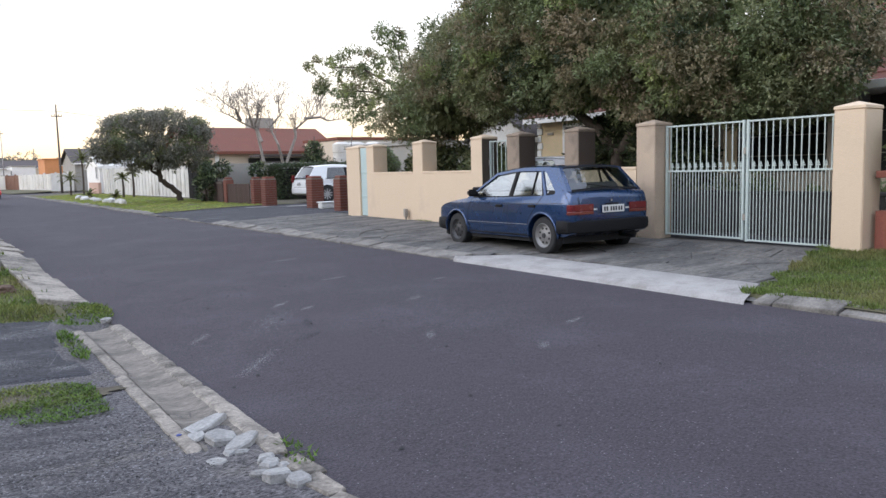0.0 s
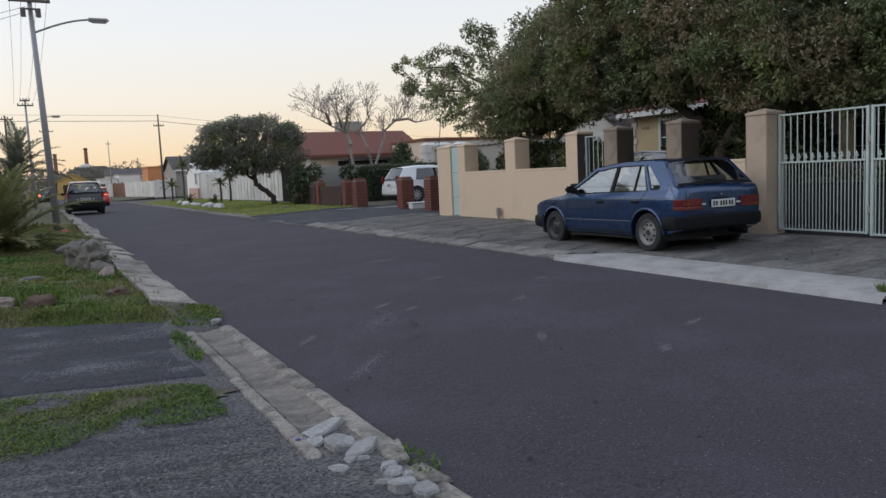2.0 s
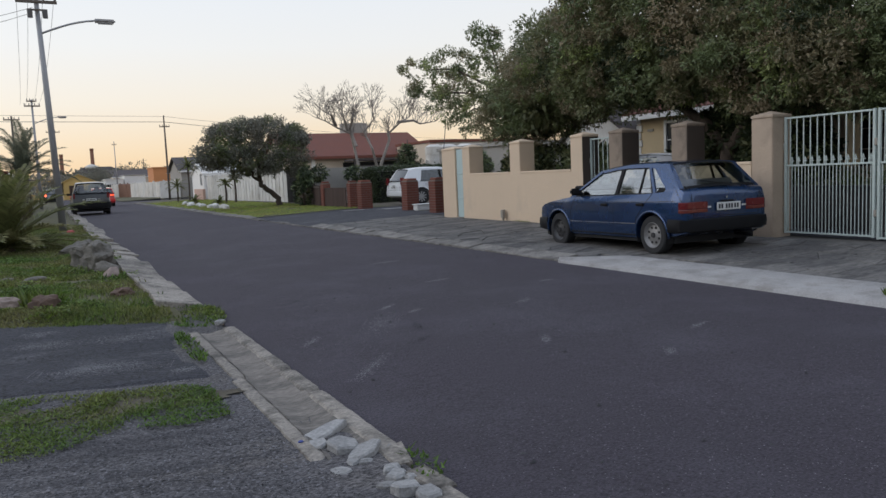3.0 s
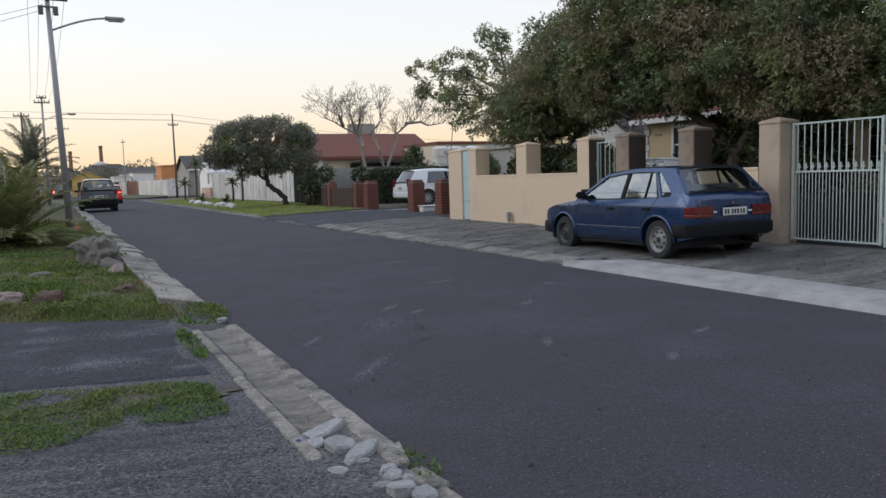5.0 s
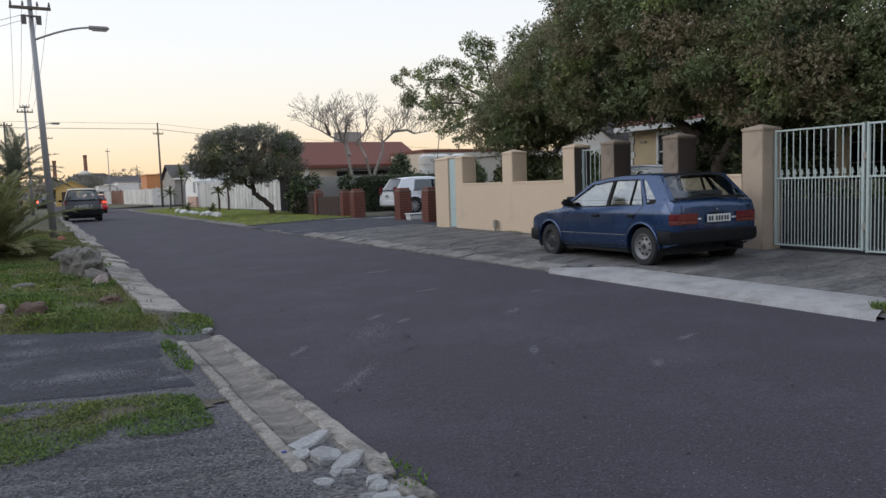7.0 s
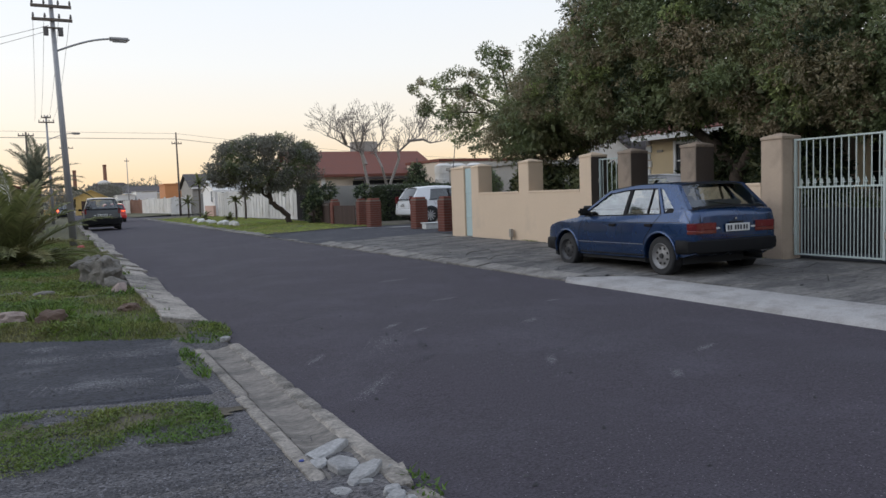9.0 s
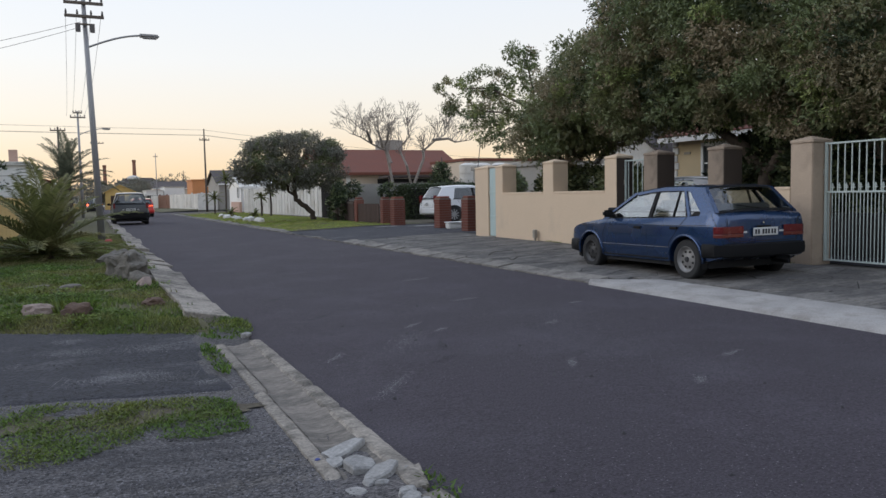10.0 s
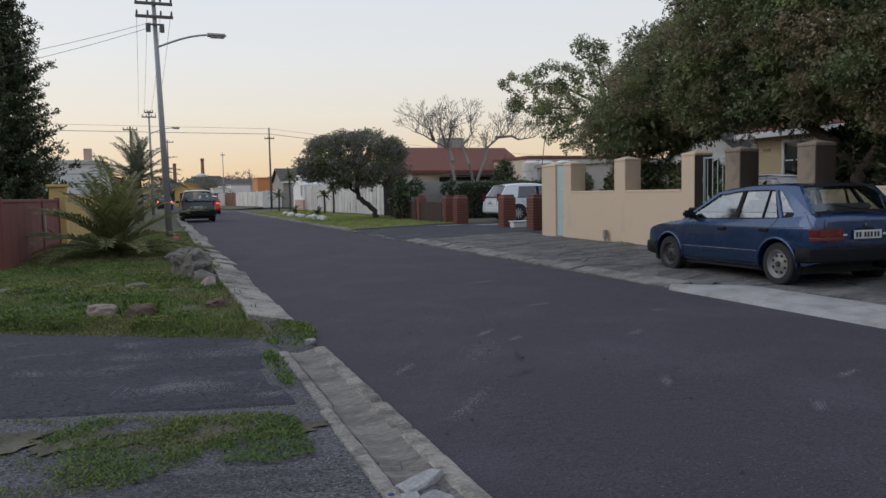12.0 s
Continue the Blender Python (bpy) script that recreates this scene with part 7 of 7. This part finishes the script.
for k in range(n + 1):
    y = 3.92 + (8.62 - 3.92) * k / n
    wd = (0.78 if k < n - 3 else 0.78 * (n - k) / 3.2 + 0.03) + 0.03 * noise.noise(Vector((0, y * 3, 1)))
    sk = 0.55 * max(0, (0.35 - (y - 3.92))) * 1.2
    for q in (0, 0.04, 0.3, 0.6, 0.96, 1.0):
        vs.append((RE - 0.12 + wd * q * 1.05, y + 0.35 * q * (k == 0) + 0.2 * q * (k == 1), (-0.01 if q == 0 else 0.03 + 0.055 * q - (0.02 if q == 1.0 else 0)) + 0.003 * noise.noise(Vector((q * 5, y * 4, 8)))))
for k in range(n):
    for q in range(5):
        fs.append((k * 6 + q, k * 6 + q + 1, (k + 1) * 6 + q + 1, (k + 1) * 6 + q))
raw("apron_slab", vs, fs, NEW_CONCRETE, ap, smooth=True)

pv = bpy.data.objects["paved_verge"]
cell = 0.62
nx, ny = 8, 36
grid = {}
for i in range(nx + 1):
    for j in range(ny + 1):
        grid[i, j] = (RE + 0.36 + (10.17 - RE - 0.36) * i / nx + (0.13 * rng.normal() if 0 < i < nx else 0), 4.4 + (20.2 - 4.4) * j / ny + (0.13 * rng.normal() if 0 < j < ny else 0))
for i in range(nx):
    for j in range(ny):
        cs = [grid[i, j], grid[i + 1, j], grid[i + 1, j + 1], grid[i, j + 1]]
        m = (sum(p[0] for p in cs) / 4, sum(p[1] for p in cs) / 4)
        if m[1] < 8.6 and m[0] < RE + 0.7:
            continue
        cs = [(p[0] + (m[0] - p[0]) * 0.014, p[1] + (m[1] - p[1]) * 0.014) for p in cs]
        dz = 0.004 * rng.normal()
        slab("paving_slab", cs, 0.0, lambda x, y: right_height(x, y) + 0.004 + dz, PAVING, pv, inset=0.01)

# ---- stones and rocks ----
G = "pale broken stones at the street edge"
for k, (px, py, sx, sy, sz, tn) in enumerate(((1.61, 3.73, 0.145, 0.064, 0.030, 22), (1.53, 3.58, 0.080, 0.060, 0.026, 60), (1.63, 3.50, 0.135, 0.092, 0.034, 58), (1.68, 3.34, 0.110, 0.078, 0.040, 28), (1.52, 3.21, 0.085, 0.06, 0.012, 100),
                                              (1.71, 3.09, 0.06, 0.04, 0.030, 10), (1.70, 3.01, 0.07, 0.045, 0.032, 40), (1.60, 3.28, 0.05, 0.035, 0.018, 70), (1.65, 3.25, 0.05, 0.03, 0.022, 20), (1.67, 2.85, 0.09, 0.07, 0.045, 50), (1.62, 2.94, 0.05, 0.04, 0.026, 0),
                                              (1.74, 2.95, 0.04, 0.03, 0.03, 30), (1.77, 3.40, 0.03, 0.03, 0.03, 0), (1.80, 3.32, 0.03, 0.02, 0.03, 60), (1.72, 2.74, 0.07, 0.06, 0.04, 80))):
    r_ = np.random.default_rng(300 + k)
    nc = 7
    ring_ = []
    for q in range(nc):
        a = 6.283 * (q + 0.7 * r_.random()) / nc
        w = 0.72 + 0.3 * r_.random()
        ring_.append((sx * w * math.copysign(abs(math.cos(a)) ** 0.8, math.cos(a)), sy * w * math.copysign(abs(math.sin(a)) ** 0.8, math.sin(a))))
    lean_x, lean_y = 0.10 * r_.normal(), 0.10 * r_.normal()
    st = slab("broken_stone", ring_, -0.04, lambda x, y: sz + lean_x * x + lean_y * y + 0.006 * noise.noise(Vector((x * 25, y * 25, k))), STONE, None, inset=0.010)
    st.matrix_world = pose(px, py, 0.0, 0, 0, tn)
    tagged(st, "pale angular broken concrete stone by the gutter", "stone", G)


def rock(name, x, y, z, sx, sy, sz, mat, seed, turn, label):
    """An angular boulder: a broken hull with worn edges, sunk a little into the ground."""
    r_ = np.random.default_rng(seed)
    bm = bmesh.new()
    for k in range(22):
        d = r_.normal(size=3)
        d /= np.linalg.norm(d)
        d = np.sign(d) * np.abs(d) ** 0.75 * (0.75 + 0.35 * r_.random())
        bm.verts.new((d[0] * sx, d[1] * sy, d[2] * sz))
    bmesh.ops.convex_hull(bm, input=list(bm.verts))
    bmesh.ops.delete(bm, geom=[v for v in bm.verts if not v.link_faces], context="VERTS")
    bmesh.ops.subdivide_edges(bm, edges=list(bm.edges), cuts=5, use_grid_fill=True)
    for v in bm.verts:
        v.co += v.co.normalized() * sz * (0.24 * noise.noise(v.co * 5 + Vector((seed, 0, 0))) + 0.15 * noise.noise(v.co * 12 + Vector((0, seed, 0))))
    ob = part(name, bm, mat)
    ob.matrix_world = pose(x, y, z, 0, 0, turn)
    return tagged(ob, label, "rock")


rock("boulder", 0.98, 13.0, 0.16, 0.29, 0.42, 0.40, ROCK, 61, 25, "rough grey-brown boulder on the grass by the kerb")
rock("boulder", 1.16, 12.35, 0.10, 0.16, 0.22, 0.15, ROCK, 38, 70, "small brown rock at the foot of the boulder")
rock("boulder", 1.18, 11.55, 0.08, 0.15, 0.18, 0.13, PINK_ROCK, 45, 10, "low pinkish rock between boulder and kerb")
rock("boulder", 0.95, 16.4, 0.10, 0.50, 0.5, 0.24, ROCK, 52, 10, "flat pale boulder under the palm fronds")
pebble("boulder", -0.04, 9.25, 0.11, 0.17, 0.12, 0.11, PINK_ROCK, 33, 20, None, "pinkish pale rock in the grass", "rock", "", 3, 0.4)
pebble("boulder", 0.33, 9.0, 0.11, 0.15, 0.10, 0.12, RED_ROCK, 34, 0, None, "reddish brown rock beside the tar driveway", "rock", "", 3, 0.4)
pebble("boulder", 1.15, 9.6, 0.08, 0.13, 0.1, 0.07, RED_ROCK, 35, 0, None, "small rusty rock near the kerb", "rock", "", 3, 0.4)
for k in range(6):
    pebble("edging_stone", -1.9 + 0.42 * k, 11.9 + 0.1 * math.sin(k * 2), 0.1, 0.2, 0.09, 0.05, ROCK, 40 + k, 10 * k, None, "flat weathered edging stone in the grass", "stone", "edging stones in the grass", 2, 0.3)
for k in range(11):
    px, py = 7.85 + 0.75 * rng.random(), 37.5 + 1.35 * k + 0.4 * rng.normal()
    pebble("white_stone", px + 0.1 * (11 - k) * 0.3, py, 0.13, 0.16 + 0.10 * rng.random(), 0.16 + 0.08 * rng.random(), 0.12 + 0.06 * rng.random(), WHITE_WALL, 60 + k, 40 * k, None, "whitewashed stone lining the far verge", "stone", "whitewashed verge stones", 2, 0.3)
pebble("brick_fragment", 0.55, 3.15, 0.03, 0.075, 0.05, 0.02, RED_ROCK, 77, 10, None, "flat broken brick lying in the gravel", "brick", "", 2, 0.2)
pebble("litter", 0.98, 24.6, 0.10, 0.10, 0.08, 0.06, LITTER, 78, 0, None, "crumpled red litter at the pole's foot", "litter", "", 2, 0.5)
pebble("litter", 1.46, 3.64, 0.022, 0.014, 0.012, 0.008, BLUE_LITTER, 79, 0, None, "scrap of blue plastic by the stones", "litter", "", 2, 0.5)
pebble("litter", 1.74, 7.0, 0.06, 0.05, 0.04, 0.03, STONE, 80, 0, None, "scrap of pale litter at the end of the gutter", "litter", "", 2, 0.5)

# loose chips on the gravel, and pebbles on the road
def chips(name, label, region, count, size, mat, seed, height):
    r_ = np.random.default_rng(seed)
    p = np.column_stack([region[0] + (region[1] - region[0]) * r_.random(count), region[2] + (region[3] - region[2]) * r_.random(count), np.zeros(count)])
    p[:, 2] = [height(a, b) for a, b, _ in p]
    s = size * (0.4 + r_.random(count) ** 2)[:, None, None]
    shape = np.array([(-1, -0.7, -0.2), (0.9, -0.8, -0.2), (1, 0.8, -0.2), (-0.8, 1, -0.2), (0.1, 0.0, 0.75)])
    a = r_.random(count) * 6.28
    rot = np.stack([np.stack([np.cos(a), -np.sin(a), 0 * a], 1), np.stack([np.sin(a), np.cos(a), 0 * a], 1), np.stack([0 * a, 0 * a, 1 + 0 * a], 1)], 1)
    v = p[:, None] + np.einsum("nij,nkj->nki", rot, shape * (1 + 0.25 * r_.normal(size=(count, 5, 3)))) * s
    q = np.array([(0, 1, 4), (1, 2, 4), (2, 3, 4), (3, 0, 4)])
    f = (q[None] + 5 * np.arange(count)[:, None, None]).reshape(-1, 3)
    ob = leaf_mesh(name, v.reshape(-1, 3), f, mat, None, label, "stuff")
    ob["category"] = "gravel"
    return ob


GRAVEL_CHIP = material("gravel_chip", (0.115, 0.111, 0.117), 0.9, vary=0.2, scale=3, grain=60, grain_amount=0.2, bump=0.2, island_vary=0.8)
DARK_CHIP = material("dark_chip", (0.045, 0.043, 0.044), 0.9, vary=0.2, scale=3, grain=60, grain_amount=0.2, bump=0.2, island_vary=0.5)
chips("gravel_chips", "loose grey gravel chips on the hardstanding", (-2.5, 1.45, 1.8, 5.5), 34000, 0.0050, GRAVEL_CHIP, 95, lambda x, y: 0.012 + 0.008 * noise.noise(Vector((x * 1.5, y * 1.5, 3))))
chips("tar_chips", "fine chips on the old tar", (-2.5, 1.25, 5.5, 7.7), 2500, 0.006, DARK_CHIP, 96, lambda x, y: 0.024)
chips("road_chips", "dark specks and bits of grit on the street", (LE + 0.1, RE - 0.2, 0.8, 16), 420, 0.011, DARK_CHIP, 97, lambda x, y: 0.02 * (1 - ((x - 4.36) / 2.5) ** 2) + 0.003)
def smear(name, label, x, y, ln, wd, turn, mat, h, seed, category="stain"):
    """A thin ragged mark that lies on the surface."""
    n = 26
    vs = [(0, 0, 0)]
    for k in range(n):
        a = 2 * math.pi * k / n
        e = 0.55 + 0.6 * abs(noise.noise(Vector((math.cos(a) * 2.3, math.sin(a) * 2.3, seed * 1.7)))) + 0.25 * noise.noise(Vector((math.cos(a) * 7, math.sin(a) * 7, seed)))
        vs.append((ln * e * math.cos(a), wd * e * math.sin(a), 0))
    ob = raw(name, vs, [(0, k + 1, (k + 1) % n + 1) for k in range(n)], mat)
    ob.matrix_world = pose(x, y, h, 0, 0, turn)
    return tagged(ob, label, category, "marks on the street", "")


road_z = lambda x, y: 0.02 * (1 - ((x - 4.36) / 2.5) ** 2) + 0.004 * noise.noise(Vector((x * 0.7, y * 0.3, 0))) + 0.002  # noqa: E731


def dust(name, label, marks, per, size, mat, seed, height):
    """Faint worn marks: fine grains strewn thinly about each spot. marks: x, y, length, width, turn."""
    r_ = np.random.default_rng(seed)
    pts = []
    for x, y, ln, wd, tn in marks:
        g = np.clip(r_.normal(size=(int(per * ln / 0.1), 2)), -2, 2) * (ln, wd)
        a = radians(tn)
        pts.append(np.column_stack([x + g[:, 0] * math.cos(a) - g[:, 1] * math.sin(a), y + g[:, 0] * math.sin(a) + g[:, 1] * math.cos(a)]))
    q = np.concatenate(pts)
    z = np.array([height(a, b) for a, b in q])
    c = np.column_stack([q, z])
    n = len(c)
    s = size * (0.4 + r_.random(n))[:, None]
    a = r_.random(n) * 6.28
    u, w = np.column_stack([np.cos(a), np.sin(a), 0 * a]) * s, np.column_stack([-np.sin(a), np.cos(a), 0 * a]) * s * 0.7
    up = np.array([0, 0, 1.0]) * s * 0.35
    v = np.stack([c - u - w, c + u - w, c + w, c + up], 1).reshape(-1, 3)
    f = (np.array([(0, 1, 3), (1, 2, 3), (2, 0, 3)])[None] + 4 * np.arange(n)[:, None, None]).reshape(-1, 3)
    ob = leaf_mesh(name, v, f, mat, None, label, "stuff")
    ob["category"] = "dust"


PALE_DUST = material("pale_dust", (0.17, 0.165, 0.17), 0.95, vary=0.2, scale=4, bump=0, island_vary=0.4)
GREY_GRIT = material("grey_grit", (0.065, 0.062, 0.066), 0.9, vary=0.2, scale=4, bump=0, island_vary=0.5)
DARK_GRIT = material("dark_grit", (0.026, 0.024, 0.027), 0.9, vary=0.2, scale=4, bump=0, island_vary=0.4)
dust("road_scuffs", "faint pale scuffs on the asphalt", [(3.75, 4.75, 0.08, 0.02, 60), (2.35, 4.85, 0.18, 0.03, 50), (3.35, 6.9, 0.09, 0.02, 40), (3.5, 6.55, 0.06, 0.02, 40), (2.25, 5.9, 0.09, 0.02, 50), (4.6, 8.2, 0.1, 0.03, 20),
      (4.6, 6.3, 0.08, 0.03, 30), (5.0, 4.4, 0.08, 0.02, 20), (4.2, 3.9, 0.06, 0.02, 50), (4.9, 10.5, 0.15, 0.04, 20), (5.6, 7.3, 0.06, 0.02, 10), (3.0, 6.2, 0.25, 0.08, 60)], 260, 0.0045, PALE_DUST, 120, road_z)
dust("road_stains", "dark oily specks on the asphalt", [(3.01, 5.40, 0.09, 0.025, 35), (2.6, 9.6, 0.16, 0.03, 40), (2.7, 7.9, 0.1, 0.02, 40), (3.2, 5.9, 0.12, 0.02, 70), (3.3, 12.8, 0.2, 0.04, 40), (4.0, 5.0, 0.05, 0.02, 40)], 150, 0.005, DARK_GRIT, 121, road_z)
dust("tar_smears", "pale cement smears on the tar driveway", [(0.32, 7.20, 0.15, 0.09, -20), (0.92, 7.05, 0.13, 0.11, -15), (0.30, 7.75, 0.09, 0.07, -20), (0.70, 5.95, 0.24, 0.10, -15), (0.62, 6.05, 0.16, 0.06, -10), (1.22, 5.55, 0.05, 0.04, 0), (-0.3, 6.9, 0.12, 0.06, -15)],
     900, 0.0042, PALE_DUST, 122, lambda x, y: 0.022 + 0.008 * noise.noise(Vector((x * 2, y * 2, 4))))
r_ = np.random.default_rng(123)
dust("road_grit", "fine grit worn loose over the street", [(LE + 0.3 + 4.4 * r_.random(), 1.2 + 9 * r_.random() ** 1.3, 0.5, 0.4, 0) for k in range(26)], 110, 0.0042, GRAVEL_CHIP, 124, road_z)
dust("gravel_bands", "rows of darker grit on the hardstanding", [(0.3 + 0.9 * r_.random(), 2.2 + 2.4 * r_.random(), 0.3, 0.03, -14) for k in range(34)], 150, 0.005, GREY_GRIT, 125, lambda x, y: 0.014 + 0.008 * noise.noise(Vector((x * 1.5, y * 1.5, 3))))


# ---- grass ----
for k in range(16):
    px, py = 1.15 - 0.36 * k, 4.78 + 0.085 * k
    ob = smear("weed_bed", "low matted weeds on sandy soil", px, py, 0.36, 0.22 + 0.06 * math.sin(k * 2.1), 10 * k, SOIL, 0.022 + 0.0005 * k, 60 + k, "weeds")
    ob["group"] = "matted weeds"
def grass(name, label, inside, box_, count, length, width, mat, seed, height, upright=0.8, category="grass", bare=-0.12):
    """Loose blades over a stretch of the plan, thinned by a patchy field. inside: a test of x, y."""
    r_ = np.random.default_rng(seed)
    x = box_[0] + (box_[1] - box_[0]) * r_.random(count)
    y = box_[2] + (box_[3] - box_[2]) * r_.random(count)
    ok = np.array([inside(a, b) and noise.noise(Vector((a * 1.3, b * 1.1, seed))) + 0.5 * noise.noise(Vector((a * 4, b * 4, seed))) > bare + 0.35 * c for a, b, c in zip(x, y, r_.random(count))])
    x, y = x[ok], y[ok]
    n = len(x)
    z = np.array([height(a, b) for a, b in zip(x, y)])
    p = np.column_stack([x, y, z])
    lump = np.array([0.6 + 0.8 * max(0, noise.noise(Vector((a * 2.2, b * 2.2, seed + 4))) + 0.3) for a, b in zip(x, y)])
    d = r_.normal(size=(n, 3)) * (1 - upright)
    d[:, 2] = upright * (0.6 + 0.6 * r_.random(n))
    ln = (length * lump * (0.5 + r_.random(n)))[:, None]
    a = r_.random(n) * 6.28
    sd = np.column_stack([np.cos(a), np.sin(a), 0 * a]) * width
    bend = np.column_stack([np.cos(a + 1.5), np.sin(a + 1.5), 0 * a]) * ln * 0.35
    v = np.stack([p - sd, p + sd, p + d * ln * 0.6 + sd * 0.7 + bend * 0.4, p + d * ln + bend], 1).reshape(-1, 3)
    ob = leaf_mesh(name, v, np.arange(4 * n).reshape(-1, 4), mat, None, label, "stuff")
    ob["category"] = category
    return ob


lh_ = lambda x, y: left_height(x, y) + 0.0  # noqa: E731
tongue = lambda x, y: 4.22 + 0.06 * x + 0.16 * noise.noise(Vector((x * 2.2, 0, 4))) < y < 5.03 - 0.35 * (x - 1.3) + 0.14 * noise.noise(Vector((x * 2.6, 3, 4))) and x < 1.27  # noqa: E731
beyond = lambda x, y: y > 7.75 + (1.3 - x) * 0.6  # noqa: E731
nose = lambda x, y: (x - 1.62) ** 2 / 0.09 + (y - 7.75) ** 2 / 0.5 < 1 or (x - 1.36) ** 2 / 0.006 + (y - 6.3) ** 2 / 0.4 < 1 or (x - 1.83) ** 2 / 0.006 + (y - 3.03) ** 2 / 0.03 < 1  # noqa: E731
grass("grass_strip", "low green weeds between tar and gravel", tongue, (-4, 1.3, 4.0, 7.0), 80000, 0.028, 0.0045, GRASS_BLADE, 101, lambda x, y: 0.02, 0.6, bare=-0.04)
grass("clover_strip", "small clover leaves in the weed strip", tongue, (-4, 1.3, 4.0, 7.0), 120000, 0.024, 0.0060, CLOVER, 102, lambda x, y: 0.03, 0.5, "weeds", 0.0)
grass("verge_grass", "rough green and straw grass on the verge", beyond, (-5, 1.45, 7.8, 30), 210000, 0.055, 0.006, GRASS_BLADE, 103, lh_, bare=-0.85)
grass("verge_clover", "low leafy weeds over the verge", lambda x, y: beyond(x, y) and y < 16, (-4, 1.5, 7.8, 16), 50000, 0.05, 0.014, CLOVER, 104, lambda x, y: left_height(x, y) + 0.03, 0.4, "weeds", 0.0)
grass("gutter_weeds", "green weeds growing over the gutter end", nose, (1.2, 1.95, 2.8, 8.4), 14000, 0.05, 0.008, CLOVER, 105, lambda x, y: 0.03, 0.6, "weeds")
grass("near_grass", "short green grass beside the driveway gate", lambda x, y: y < 4.05 + 0.2 * noise.noise(Vector((x * 3, 0, 0))) + 0.33 * (x - 7), (7.05, 10.5, -2, 5.4), 110000, 0.055, 0.006, GRASS_BLADE, 106, lambda x, y: right_height(x, y) + 0.015, bare=-0.9)
grass("far_grass", "short bright grass on the far verge", lambda x, y: True, (7.1, 11.5, 27.4, 62), 90000, 0.07, 0.02, LAWN, 107, right_height, 0.5, bare=-0.6)
grass("edge_tufts", "grass tufts in the joints of the kerb", lambda x, y: noise.noise(Vector((0, y * 1.6, 3))) > 0.1, (1.36, 1.52, 8, 40), 16000, 0.07, 0.008, GRASS_BLADE, 108, lambda x, y: 0.08)
grass("wall_weeds", "thin weeds at the foot of the wall and paving joints", lambda x, y: noise.noise(Vector((0, y * 1.2, 8))) > 0.25, (10.1, 10.19, 8, 18.5), 1800, 0.06, 0.006, GRASS_BLADE, 109, right_height)
grass("verge_edge_grass", "short straw and green grass at the edge of the tar", lambda x, y: 7.58 + (1.3 - x) * 0.6 + 0.06 * noise.noise(Vector((x * 5, 0, 2))) < y < 8.4 + (1.3 - x) * 0.6, (-4, 1.4, 7.5, 12), 90000, 0.042, 0.006, GRASS_BLADE, 110, lambda x, y: max(0.015, lh_(x, y)), 0.7, bare=-0.95)
for k, (px, py, ln, wd) in enumerate(((11.9, 25.3, 1.3, 0.35), (10.4, 25.9, 1.0, 0.25), (12.6, 24.2, 0.8, 0.25))):
    smear("cement_patch", "pale cement patch on the far driveway", px, py, ln, wd, 12 * k, NEW_CONCRETE, right_height(px, py) + 0.008, 80 + k, "patch")
mound = lambda x, y: max(0.0, noise.noise(Vector((x * 1.3, y * 1.3, 31))) + 0.4 * noise.noise(Vector((x * 3.1, y * 3.1, 33))))  # noqa: E731
grass("clover_mounds", "low mounds of dark clover swelling out of the verge", lambda x, y: beyond(x, y) and mound(x, y) > 0.10, (-3, 1.45, 8.0, 15), 70000, 0.045, 0.012, CLOVER, 113, lambda x, y: left_height(x, y) + 0.22 * min(0.35, mound(x, y) - 0.08) * random.random(), 0.45, "weeds", -0.9)
grass("weed_tuft", "spiky green tuft beside the reddish rock", lambda x, y: (x - 0.30) ** 2 + (y - 9.25) ** 2 < 0.05, (0.05, 0.55, 9.0, 9.5), 600, 0.14, 0.008, CLOVER, 111, lh_, 0.75, "weeds", -0.9)
grass("broadleaf_weeds", "leafy weed clumps on the verge", lambda x, y: beyond(x, y) and noise.noise(Vector((x * 0.9, y * 0.9, 21))) > 0.12, (-3, 1.4, 8.4, 16), 26000, 0.09, 0.02, CLOVER, 112, lh_, 0.5, "weeds", -0.6)


# the plan's units to metres
for top in [o for o in scene.objects if not o.parent and o.type in ("MESH", "EMPTY")]:
    top.matrix_basis = Matrix.Scale(SIZE, 4) @ top.matrix_basis
